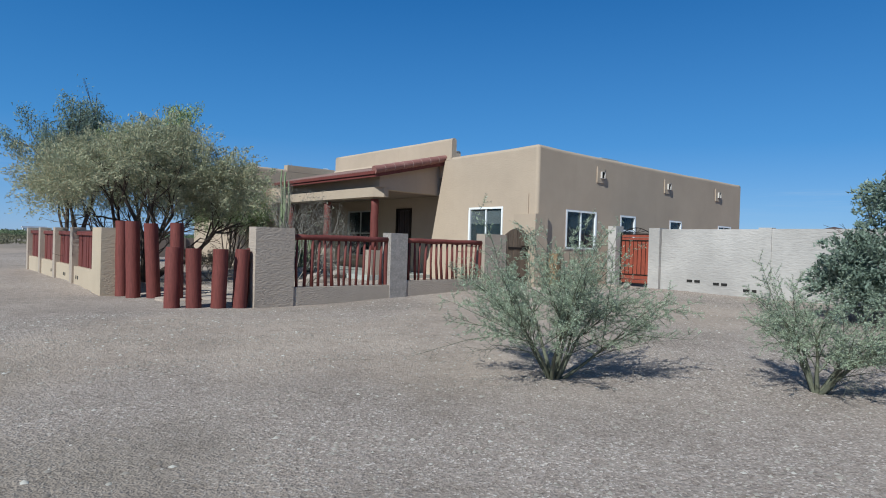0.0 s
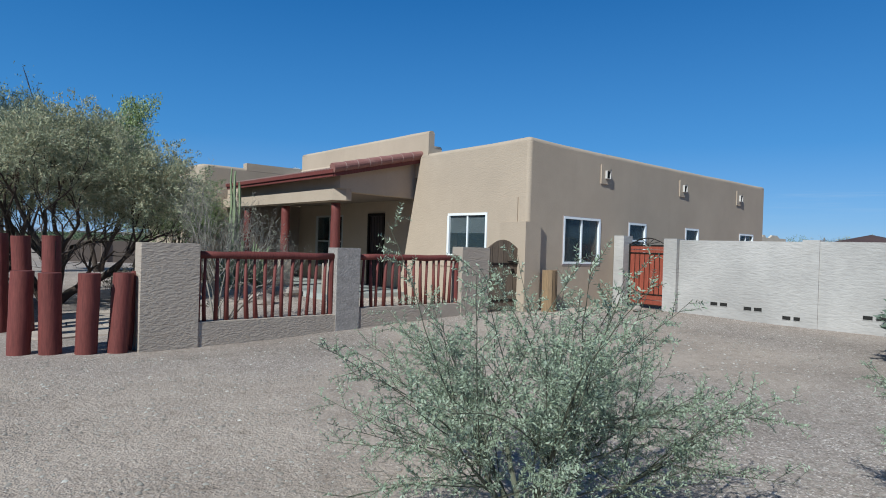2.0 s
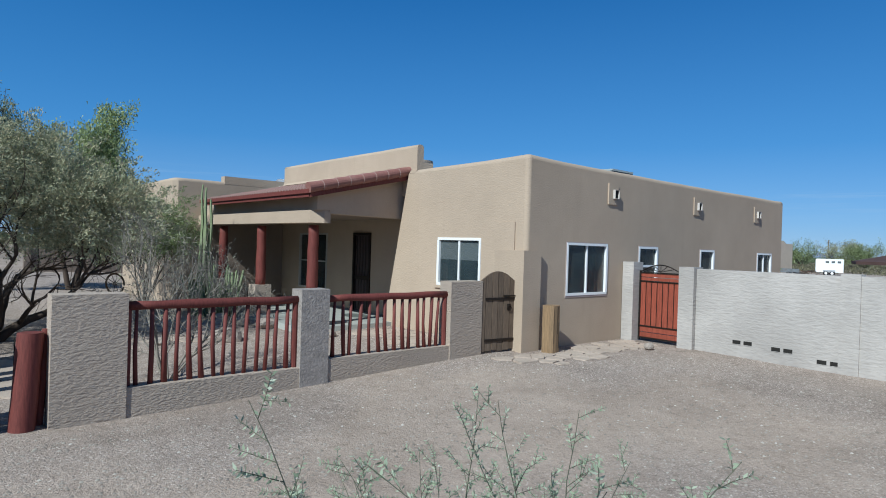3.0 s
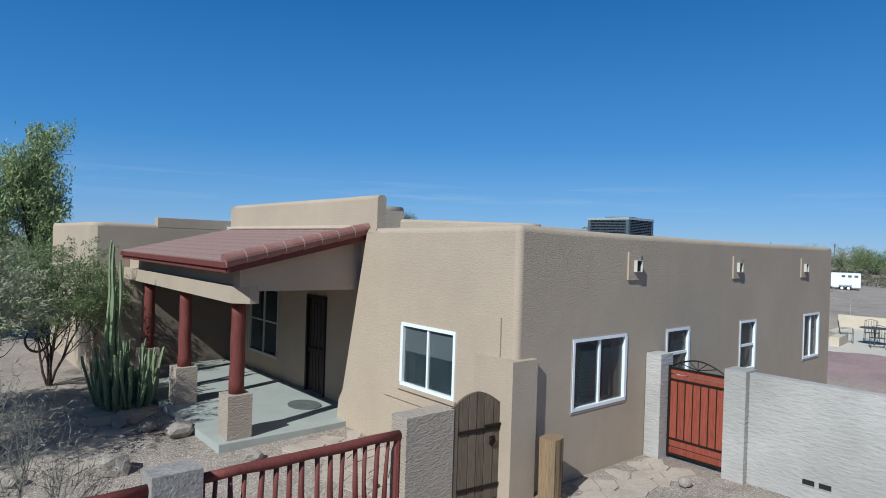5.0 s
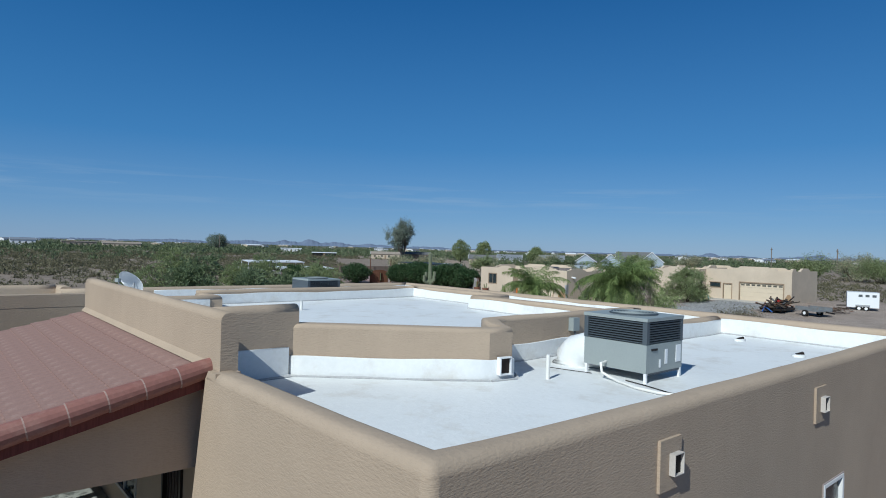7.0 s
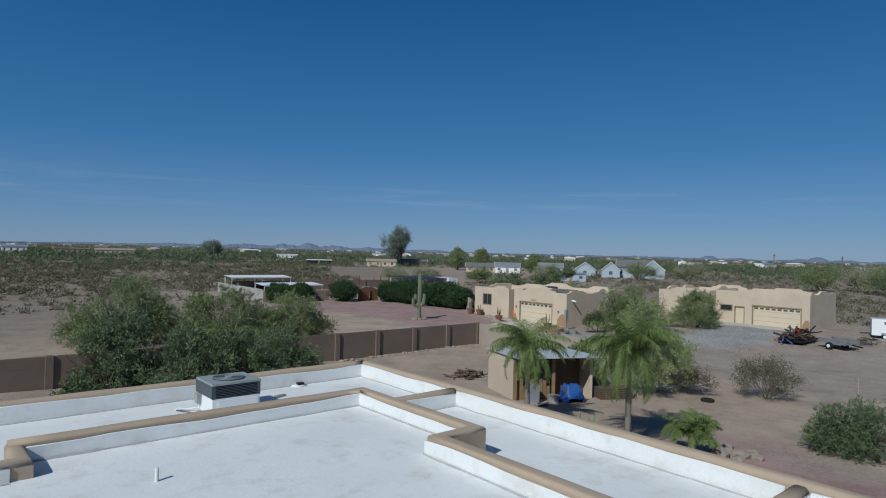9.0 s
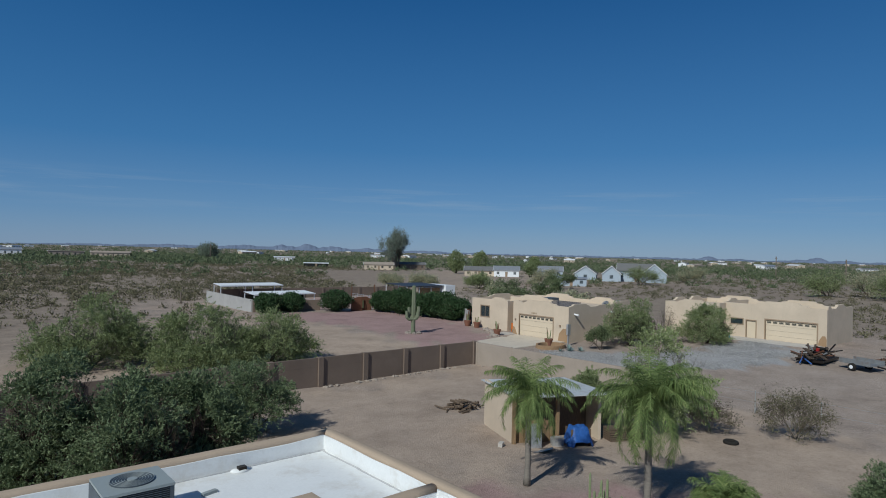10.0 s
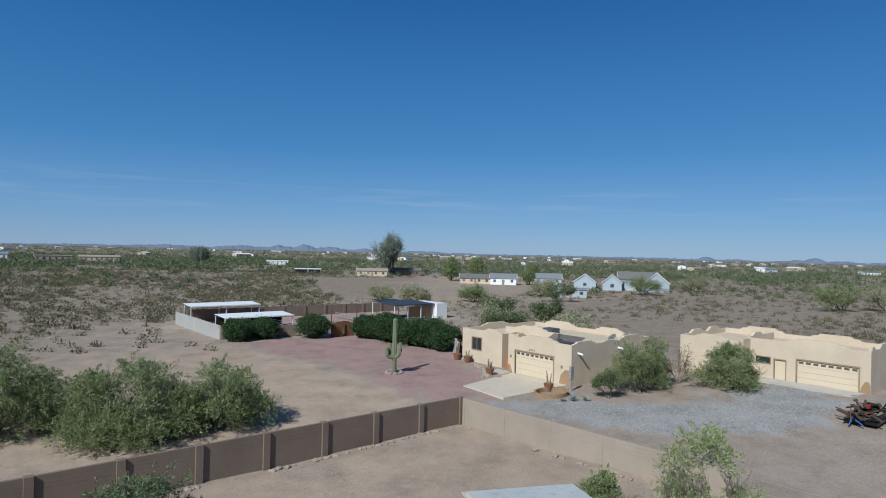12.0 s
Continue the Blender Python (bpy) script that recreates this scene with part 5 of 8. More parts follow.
def plant(name, x, y, height, radius, seed, label, category, leaves=6000, size=0.04, leaf=None, bark=None, stems=3, levels=3, split=4, lean=0.5,
          trunk=0.12, lift=0.06, angle=0.65, spread=0.12, wobble=0.16, bottom=0.15, long=1.8, droop=0.0, group="", start=0.12, squash=1.0, ragged=0.0, dome=0.0, lobes=0, clump=0.34, even=0.85,
          sprays=0, reach=0.5, rise=0.35, flat=0.8):
    """A tree or shrub: tapered stems and limbs, and a crown of small leaves round the twigs. sprays: leafy shoots that stand out of the crown's masses."""
    r = np.random.RandomState(seed)
    spec = dict(wobble=wobble, lift=lift, split=split, angle=angle)
    tubes, tips = [], []
    for k in range(stems):
        a = 2 * math.pi * (k + r.uniform(-0.3, 0.3)) / max(1, stems)
        w = np.array([math.cos(a) * lean, math.sin(a) * lean, 1.0]) if stems > 1 else np.array([r.normal(0, 0.12), r.normal(0, 0.12), 1.0])
        grow(r, np.array([math.cos(a), math.sin(a), 0]) * trunk * (1.1 if stems > 1 else 0), w / np.linalg.norm(w), height * 0.45, trunk * r.uniform(0.7, 1.0), levels, spec, tubes, tips)
    ends = np.concatenate(tips)
    kx = radius / np.percentile(np.hypot(ends[:, 0], ends[:, 1]), 96)
    kz = height * 0.95 / np.percentile(ends[:, 2], 99)
    fit = np.array([kx, kx * squash, kz]) * (0.8 if lobes else 1.0)
    tubes = [([p * fit for p in pts], a, b, lv) for pts, a, b, lv in tubes]
    segs = np.array([t * fit for t in tips])
    pick = r.randint(0, len(segs), leaves)
    if ragged:
        weight = r.rand(len(segs)) ** (1 + 3 * ragged)
        pick = r.choice(len(segs), leaves, p=weight / weight.sum())
    f = r.uniform(start, 1.0, leaves) * 3.999
    i = f.astype(int)
    c = segs[pick, i] + (segs[pick, i + 1] - segs[pick, i]) * (f - i)[:, None] + np.clip(r.normal(0, spread, (leaves, 3)), -1.7 * spread, 1.7 * spread) * np.array([1, 1, 0.8])
    low = bottom * (1 + 0.22 * np.sin(c[:, 0] * 2.3 + 1.7 * np.sin(c[:, 1] * 1.9)) * np.sin(c[:, 1] * 2.7 + 0.6))
    c[:, 2] = np.where(c[:, 2] < low, low + np.abs(r.normal(0, 0.5, leaves)) * 0.3 * height, c[:, 2])
    m = int(leaves * dome)
    if m:
        d = r.normal(size=(m, 3))
        d /= np.linalg.norm(d, axis=1)[:, None]
        ph = r.uniform(0, 6.28, 6)
        bumps = 1 + 0.12 * np.sin(4 * d[:, 0] + ph[0]) * np.sin(5 * d[:, 1] + ph[1]) + 0.10 * np.sin(7 * d[:, 2] + 6 * d[:, 0] + ph[2]) + 0.06 * np.sin(13 * d[:, 1] + ph[3]) * np.sin(11 * d[:, 2] + ph[4])
        rad = bumps * r.uniform(0.35, 1.0, m) ** 0.35
        base = min(bottom, 0.4 * height)
        c[:m] = d * rad[:, None] * np.array([radius, radius * squash, (height - base) * 0.5]) + np.array([0, 0, base + (height - base) * 0.5])
    if lobes:
        # foliage gathered in rounded masses over a low dome
        m = int(leaves * even)
        d = r.normal(size=(lobes, 3))
        d[:, 2] = np.abs(d[:, 2]) * 0.9 - 0.25
        d /= np.linalg.norm(d, axis=1)[:, None]
        big = r.uniform(0.6, 1.25, lobes) * clump * radius
        far = (radius - big)[:, None] * r.uniform(0.55, 1.2, (lobes, 1))
        half = height - bottom - big
        mid = np.stack([d[:, 0] * far[:, 0], d[:, 1] * far[:, 0] * squash, bottom + np.maximum(0.15 * height, half * (0.1 + 0.9 * d[:, 2]) * r.uniform(0.85, 1.08, lobes))], axis=1)
        which = r.choice(lobes, m, p=big ** 2 / (big ** 2).sum())
        e = r.normal(size=(m, 3))
        e /= np.linalg.norm(e, axis=1)[:, None]
        ph = r.uniform(0, 6.28, (lobes, 3))[which]
        bump = 1 + 0.16 * np.sin(6 * e[:, 0] + ph[:, 0]) * np.sin(6 * e[:, 1] + ph[:, 1]) + 0.12 * np.sin(9 * e[:, 2] + ph[:, 2])
        c[:m] = mid[which] + e * (big[which] * bump * r.uniform(0.2, 1.25, m) ** 0.5)[:, None] * np.array([1, 1, 0.8]) + r.normal(0, 0.09, (m, 3))
        c[:m, 2] = np.where(c[:m, 2] < bottom * 0.6, bottom * 0.6 + np.abs(r.normal(0, 0.3, m)), c[:m, 2])
    ways = None
    if lobes and sprays:
        # each shoot starts inside a mass and runs out and up through its surface, with leaves along it
        pickl = r.choice(lobes, sprays, p=big ** 2 / (big ** 2).sum())
        e = r.normal(size=(sprays, 3))
        e[:, 2] += 0.25
        e /= np.linalg.norm(e, axis=1)[:, None]
        root = mid[pickl] + e * (big[pickl] * r.uniform(0.25, 0.95, sprays))[:, None] * np.array([1, 1, flat])
        way = e + r.normal(0, 0.35, (sprays, 3)) + np.array([0, 0, rise])
        way /= np.linalg.norm(way, axis=1)[:, None]
        run = reach * r.uniform(0.45, 1.3, sprays)
        per = leaves // sprays
        f = r.rand(sprays, per) ** 0.8
        sag = np.array([0, 0, -0.35]) * run[:, None, None] * (f ** 2)[:, :, None]
        c = root[:, None] + way[:, None] * (run[:, None] * f)[:, :, None] + sag + r.normal(0, 1, (sprays, per, 3)) * (spread * (1.05 - 0.75 * f))[:, :, None] * 0.5
        c = c.reshape(-1, 3)
        ways = np.repeat(way, per, 0)
        low = bottom * (1 + 0.25 * np.sin(c[:, 0] * 2.3 + 1.7 * np.sin(c[:, 1] * 1.9)))
        ok = c[:, 2] > low * 0.8
        c, ways = c[ok], ways[ok]
    ob = thing(name, x, y, float(ground_z(x, y)) - 0.03, label, category, group)
    attach("trunk", tube_mesh("trunk", tubes, bark or BARK), ob, "branching stems")
    attach("crown", leaf_mesh("crown", c, size, leaf or LEAF_GREEN, r, long, droop, ways), ob)
    return ob


def feathery_shrub(x, y, height, radius, seed, label, stems=64):
    """A desert shrub of thin arching stems that fan out from the foot, with short side twigs set with rows of tiny leaflets."""
    r = np.random.RandomState(seed)
    tubes, lc, ld = [], [], []

    def curve(p, d, length, sag, n=8):
        pts = [p]
        for _ in range(n):
            d = d + r.normal(0, 0.07, 3) + np.array([0, 0, sag])
            d /= np.linalg.norm(d)
            pts.append(pts[-1] + d * length / n)
        return np.array(pts)

    def along(pts, f):
        g = f * (len(pts) - 1)
        i = min(len(pts) - 2, int(g))
        return pts[i] + (pts[i + 1] - pts[i]) * (g - i), (pts[i + 1] - pts[i]) / (np.linalg.norm(pts[i + 1] - pts[i]) + 1e-9)

    def leaflets(pts, length):
        n = max(3, int(length / 0.0125))
        f = np.linspace(0.1, 1.0, n)
        for q in f:
            c, d = along(pts, q)
            side = np.cross(d, r.normal(size=3))
            side /= np.linalg.norm(side) + 1e-9
            for s in (-1, 1):
                w = side * s + d * 0.55
                w /= np.linalg.norm(w)
                lc.append(c + w * 0.010)
                ld.append(w)

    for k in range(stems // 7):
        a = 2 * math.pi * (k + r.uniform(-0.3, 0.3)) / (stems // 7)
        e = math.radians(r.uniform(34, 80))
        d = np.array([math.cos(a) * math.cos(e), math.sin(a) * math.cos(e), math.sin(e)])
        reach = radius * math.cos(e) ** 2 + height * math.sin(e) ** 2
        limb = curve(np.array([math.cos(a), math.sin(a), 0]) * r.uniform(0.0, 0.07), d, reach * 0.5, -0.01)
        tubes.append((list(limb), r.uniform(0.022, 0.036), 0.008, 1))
        for j in range(9):
            p, w = along(limb, r.uniform(0.35, 1.0) if j else 1.0)
            out = w + r.normal(0, 0.42, 3) + np.array([math.cos(a), math.sin(a), 0]) * 0.12
            out /= np.linalg.norm(out)
            out[2] = max(out[2], 0.22)
            shoot = curve(p, out, reach * r.uniform(0.4, 0.75), -0.02)
            tubes.append((list(shoot), 0.006, 0.0015, 0))
            for q in np.arange(0.12, 1.0, 0.052):
                p1, w1 = along(shoot, min(1.0, q + r.uniform(-0.02, 0.02)))
                side = np.cross(w1, r.normal(size=3))
                side /= np.linalg.norm(side) + 1e-9
                tl = r.uniform(0.10, 0.26) * (1.1 - 0.45 * q)
                twig = curve(p1, w1 * 0.7 + side * 0.75, tl, 0.0, 4)
                tubes.append((list(twig), 0.0022, 0.001, 0))
                leaflets(twig, tl)
                if tl > 0.15:
                    p2, w2 = along(twig, 0.45)
                    s2 = np.cross(w2, r.normal(size=3))
                    t2 = curve(p2, w2 * 0.6 + s2 / (np.linalg.norm(s2) + 1e-9) * 0.8, tl * 0.55, 0.0, 3)
                    tubes.append((list(t2), 0.0018, 0.001, 0))
                    leaflets(t2, tl * 0.55)
    lc, ld = np.array(lc), np.array(ld)
    n = len(lc)
    u = np.cross(ld, r.normal(size=(n, 3)))
    u /= np.linalg.norm(u, axis=1)[:, None]
    s = r.uniform(0.7, 1.3, n)[:, None]
    quad = np.stack([lc - ld * 0.010 * s, lc + u * 0.0042 * s, lc + ld * 0.013 * s, lc - u * 0.0042 * s], 1).reshape(-1, 3)
    foot = 0.27 + 0.24 * np.hypot(lc[:, 0], lc[:, 1])
    quad = quad.reshape(n, 4, 3)[lc[:, 2] > foot].reshape(-1, 3)
    n = len(quad) // 4
    ob = thing("desert_shrub", x, y, float(ground_z(x, y)) - 0.03, label, "shrub", "feathery shrubs")
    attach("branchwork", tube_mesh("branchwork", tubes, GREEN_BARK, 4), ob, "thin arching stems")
    attach("foliage", mesh_fast("foliage", quad, np.arange(4 * n).reshape(n, 4), LEAF_CREOSOTE), ob)


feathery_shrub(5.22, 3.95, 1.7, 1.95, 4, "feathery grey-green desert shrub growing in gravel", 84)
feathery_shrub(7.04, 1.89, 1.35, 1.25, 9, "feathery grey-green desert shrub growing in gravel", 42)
plant("broadleaf_tree", 13.6, 2.3, 3.0, 1.75, 14, "dense silvery green small-leaved tree by the block wall", "tree", leaves=52000, size=0.042, leaf=LEAF_OLIVE, stems=6, trunk=0.06, lean=0.6, spread=0.12, bottom=0.15, start=0.0, lobes=34, clump=0.3, sprays=2200, reach=0.32, long=1.7)
plant("mesquite_tree", 4.75, 17.9, 4.75, 3.1, 5, "wide olive mesquite tree with dark twisted limbs", "tree", leaves=150000, size=0.025, leaf=LEAF_MESQUITE, stems=6, levels=4, split=3, lean=0.95, trunk=0.12, spread=0.16, bottom=1.9, lift=0.04, angle=0.7, start=0.0, long=2.3, squash=1.05, lobes=60, clump=0.24, sprays=3000, reach=0.6, rise=0.3)
plant("eucalyptus_tree", 8.2, 30.2, 7.5, 2.3, 6, "tall green tree with drooping leaf clusters", "tree", leaves=34000, size=0.05, leaf=LEAF_PALE, stems=2, levels=3, split=5, trunk=0.14, lean=0.35, spread=0.2, bottom=1.6, long=2.8, droop=1.2, start=0.0, ragged=0.7)
plant("eucalyptus_tree", 5.0, 31.0, 7.6, 2.2, 26, "tall blue-green tree behind the mesquite", "tree", leaves=30000, size=0.045, leaf=LEAF_OLIVE, stems=2, levels=3, split=5, trunk=0.14, lean=0.35, spread=0.2, bottom=1.6, long=2.6, droop=1.0, start=0.0, ragged=0.5)
plant("bare_shrub_tree", 6.6, 12.5, 2.75, 1.4, 7, "sparse pale grey twiggy tree by the entry path", "tree", leaves=2600, size=0.012, leaf=LEAF_TWIG, bark=PALE_TWIG, stems=5, levels=4, split=4, lean=0.75, trunk=0.03, spread=0.05, bottom=0.9, angle=0.55, long=5.0, start=0.3)
plant("yellow_shrub", 8.7, 21.9, 4.1, 1.75, 17, "bushy yellow-green palo verde beside the wing", "tree", leaves=56000, size=0.022, leaf=LEAF_PALO, bark=BARK, stems=5, trunk=0.04, lean=0.5, spread=0.1, bottom=1.3, start=0.0, long=2.2, lobes=36, clump=0.3, sprays=1700, reach=0.42)
plant("yard_shrub", 6.4, 17.4, 1.0, 0.8, 18, "low grey-green shrub in the yard", "shrub", leaves=3200, size=0.026, leaf=LEAF_DRY, bark=GREY_BARK, stems=6, trunk=0.015, spread=0.05, bottom=0.1)


def ribbed(points, radius, ribs, mat, parent, name, taper=0.85):
    """A ribbed cactus stem with a rounded tip."""
    bm = bmesh.new()
    pts = [Vector(p) for p in points]
    n = ribs * 2
    rings = []
    total = len(pts)
    for i, p in enumerate(pts):
        d = (pts[min(i + 1, total - 1)] - pts[max(i - 1, 0)]).normalized()
        u = d.cross(Vector((0.2, 1, 0.1))).normalized()
        v = d.cross(u)
        f = i / (total - 1)
        r = radius * (1 - (1 - taper) * f) * (1 if f < 0.9 else 0.72 if f < 0.97 else 0.3)
        rings.append([bm.verts.new(p + (u * math.cos(2 * math.pi * k / n) + v * math.sin(2 * math.pi * k / n)) * r * (1.0 if k % 2 else 0.8)) for k in range(n)])
    for a, b in zip(rings, rings[1:]):
        for k in range(n):
            bm.faces.new((a[k], a[(k + 1) % n], b[(k + 1) % n], b[k]))
    bm.faces.new(rings[-1])
    bm.faces.new(rings[0][::-1])
    return part(name, bm, mat, parent)


rng = random.Random(41)
org = thing("organ_pipe_cactus", 9.75, 19.05, 0.02, "dense clump of thin pale green ribbed cactus stems", "cactus")
TALL = (3.5, 3.3, 3.4, 3.1, 2.9, 2.5, 2.3, 2.1, 2.0)
for k in range(110):
    a, d = rng.uniform(0, 6.28), 0.64 * rng.random() ** 0.6
    if k < len(TALL):
        h, d = TALL[k], rng.uniform(0.03, 0.26)
    else:
        h = rng.uniform(0.45, 1.25) + 0.75 * (0.64 - d) * rng.random()
    bx, by = d * math.cos(a) * 0.8 - (0.3 if k < len(TALL) else 0.05), d * math.sin(a) * 0.8 + (0.08 if k < len(TALL) else 0.0)
    out = 0.22 if k < len(TALL) else 0.55
    lx, ly = rng.uniform(-0.07, 0.07) + bx * out, rng.uniform(-0.07, 0.07) + by * out
    ph, wob = rng.uniform(0, 6.28), rng.uniform(0.012, 0.035)
    n_ = 9 + int(h * 3)
    pts = []
    for i in range(n_ + 1):
        f = i / n_
        pts.append((bx + lx * f ** 0.5 + wob * math.sin(ph + h * f * 4.1), by + ly * f ** 0.5 + wob * math.cos(ph * 1.7 + h * f * 3.6), h * f))
    pts += [(pts[-1][0], pts[-1][1], h + 0.02)]
    ribbed(pts, rng.uniform(0.036, 0.05) if k < len(TALL) else rng.uniform(0.026, 0.05), 6, CACTUS, org, "cactus_stem", 0.8)


# spoked cart wheel leaning on the wing's wall
cart = thing("cart_wheel", 9.1, 27.2, float(ground_z(9.1, 27.2)) + 0.4, "dark iron spoked cart wheel standing upright in the yard", "wheel", turn=25)
CIRC = [(math.cos(k * math.pi / 14), math.sin(k * math.pi / 14)) for k in range(29)]
part("tyre", tube([(0.38 * c, 0.06 * s_, 0.38 * s_) for c, s_ in CIRC], 0.022, 8), DARK_METAL, cart, "dark iron tyre", smooth=True)
part("felloe", tube([(0.345 * c, 0.055 * s_, 0.345 * s_) for c, s_ in CIRC], 0.02, 6), DARK_METAL, cart, "dark rim", smooth=True)
part("hub", tube([(0, -0.07, 0), (0, 0.07, 0)], 0.05, 12), DARK_METAL, cart, "dark hub")
for k in range(10):
    c, s_ = math.cos(k * math.pi / 5), math.sin(k * math.pi / 5)
    part("spoke", tube([(0.045 * c, 0.007 * s_, 0.045 * s_), (0.335 * c, 0.053 * s_, 0.335 * s_)], [0.014, 0.01], 6), DARK_METAL, cart)


# ---- on the main roof ----
def ac_unit(x0, x1, y0, y1, z0, z1, label, lower=None):
    ob = thing("rooftop_air_conditioner", x0, y0, z0, label, "air conditioner", "rooftop air conditioners")
    ob.matrix_world = pose(0, 0, 0)
    cut = z0 + (z1 - z0) * 0.52
    part("cabinet", box(x0, x1, y0, y1, z0, cut), lower or AC_GREY, ob, "enamelled cabinet", bevel=0.012)
    part("coil_housing", box(x0 + 0.03, x1 - 0.03, y0 + 0.03, y1 - 0.03, cut, z1 - 0.05), BLACK_VOID, ob)
    k = 0
    z = cut + 0.015
    while z < z1 - 0.07:
        part("louvre", box(x0 - 0.004, x1 + 0.004, y0 - 0.004, y1 + 0.004, z, z + 0.014), AC_DARK, ob)
        z += 0.036
    for x, y in ((x0, y0), (x1 - 0.06, y0), (x0, y1 - 0.06), (x1 - 0.06, y1 - 0.06)):
        part("corner_post", box(x - 0.006, x + 0.066, y - 0.006, y + 0.066, cut, z1 - 0.05), AC_DARK, ob)
        part("stand_leg", box(x + 0.0, x + 0.04, y + 0.0, y + 0.04, 3.45, z0), WHITE_METAL, ob)
    part("top_cover", box(x0 - 0.015, x1 + 0.015, y0 - 0.015, y1 + 0.015, z1 - 0.05, z1), AC_GREY, ob, bevel=0.02)
    cx, cy = (x0 + x1) / 2, (y0 + y1) / 2
    part("fan_ring", tube([(cx, cy, z1), (cx, cy, z1 + 0.02)], min(x1 - x0, y1 - y0) * 0.36, 24), AC_DARK, ob)
    part("fan_hub", tube([(cx, cy, z1 + 0.021), (cx, cy, z1 + 0.04)], 0.09, 12), AC_GREY, ob)
    for k in range(7):
        r = min(x1 - x0, y1 - y0) * (0.08 + 0.045 * k)
        part("fan_guard_ring", tube([(cx + r * math.cos(t), cy + r * math.sin(t), z1 + 0.03) for t in [i * math.pi / 10 for i in range(21)]], 0.005, 4), AC_GREY, ob)
    return ob


ac = ac_unit(18.27, 19.29, 12.42, 13.5, 3.6, 4.4, "grey packaged air conditioner standing on the white roof")
part("label_plate", box(19.1, 19.24, 12.412, 12.419, 3.7, 3.96), WHITE_METAL, ac, "white data plate")
part("label_plate", box(18.78, 18.85, 12.412, 12.419, 3.7, 3.92), WHITE_METAL, ac, "white data plate")
part("label_plate", box(18.62, 18.67, 12.412, 12.419, 3.66, 3.78), WHITE_METAL, ac, "white data plate")
part("badge", box(18.4, 18.56, 12.408, 12.419, 3.92, 3.95), DARK_METAL, ac, "small dark badge")
part("base_rail", box(18.3, 19.26, 12.43, 12.47, 3.565, 3.598), AC_DARK, ac, "dark base rail")
part("supply_duct", tube([(18.68, 13.4, 3.74), (18.68, 13.7, 3.74), (18.68, 13.88, 3.67), (18.68, 13.98, 3.55), (18.68, 14.02, 3.4)], [0.26, 0.29, 0.31, 0.33, 0.35], 20), WHITE_ROOF, ac, "white coated duct hood", smooth=True)
part("disconnect_box", box(19.44, 19.62, 14.6, 14.715, 3.88, 4.12), AC_GREY, ac, "grey disconnect box")
part("conduit", tube([(19.53, 14.65, 3.89), (19.52, 14.58, 3.75), (19.4, 14.1, 3.62), (19.2, 13.5, 3.7)], 0.018, 6), AC_DARK, ac)
part("gas_pipe", tube([(18.3, 13.1, 3.68), (18.07, 13.05, 3.68), (18.03, 13.0, 3.56), (18.05, 12.85, 3.5), (17.98, 12.7, 3.487), (17.82, 12.3, 3.487), (17.8, 11.95, 3.487), (17.93, 11.64, 3.487)], 0.02, 8), PIPE_WHITE, ac, "white condensate pipe")
part("pipe_elbow", lump(random.Random(9), 0.055, 0.05, 0.045, 0.2, at=(17.94, 11.62, 3.49), sub=1), PIPE_WHITE, ac, "white pipe end")
part("cable", tube([(18.2, 12.7, 3.472), (18.12, 12.3, 3.472), (18.0, 11.9, 3.472), (18.05, 11.5, 3.472), (18.3, 11.35, 3.472)], 0.008, 5), DARK_METAL, ac, "thin dark cable")
part("wire", tube([(17.9, 13.9, 3.5), (18.1, 13.6, 3.475), (18.2, 13.3, 3.475)], 0.006, 4), DARK_METAL, ac, "thin dark wire")
rear_ac = ac_unit(19.73, 20.88, 25.2, 26.25, 3.5, 4.24, "grey and white packaged air conditioner on the rear roof strip", WHITE_METAL)
part("side_panel", box(19.708, 19.723, 25.19, 26.26, 3.9, 4.185), AC_DARK, rear_ac, "solid blue-grey side panel")
part("switch_box", box(19.62, 19.725, 25.9, 26.08, 3.68, 3.9), AC_GREY, rear_ac, "grey switch box", bevel=0.008)
part("conduit", tube([(19.67, 26.0, 3.69), (19.66, 26.02, 3.55), (19.48, 26.2, 3.5), (19.33, 26.3, 3.52), (19.26, 26.34, 3.47)], 0.022, 7), PIPE_WHITE, rear_ac)
part("drain_line", tube([(19.74, 25.6, 3.55), (19.58, 25.75, 3.49), (19.28, 26.3, 3.475)], 0.014, 6), AC_DARK, rear_ac)
part("base_rail", box(19.78, 20.86, 25.155, 25.195, 3.49, 3.54), AC_DARK, rear_ac)
part("access_panel", box(19.86, 20.83, 25.185, 25.197, 3.56, 3.84), WHITE_METAL, rear_ac, "white access panel", bevel=0.004)
drain = alone("roof_drain", lump(random.Random(5), 0.24, 0.16, 0.05, 0.3, sub=2), WHITE_ROOF, "white coated mound round a dark roof drain", "roof drain", at=(22.95, 27.1, 3.47), smooth=True)
part("drain_mouth", box(-0.09, 0.09, -0.1, 0.05, 0.0, 0.1), DARK_METAL, drain, "dark drain mouth", bevel=0.02)
alone("roof_vent", box(-0.16, 0.16, -0.05, 0.05, 0.0, 0.06), AC_GREY, "low grey vent cap on the roof", "vent", at=(21.9, 26.2, 3.46), bevel=0.015, turn=15)
for x, y, z, h in ((17.32, 13.44, 3.46, 0.36), (17.4, 21.2, 3.74, 0.22)):
    alone("vent_pipe", tube([(0, 0, -0.02), (0, 0, h)], 0.03, 10), PIPE_WHITE, "short white vent pipe on the roof", "vent pipe", "roof vent pipes", at=(x, y, z))
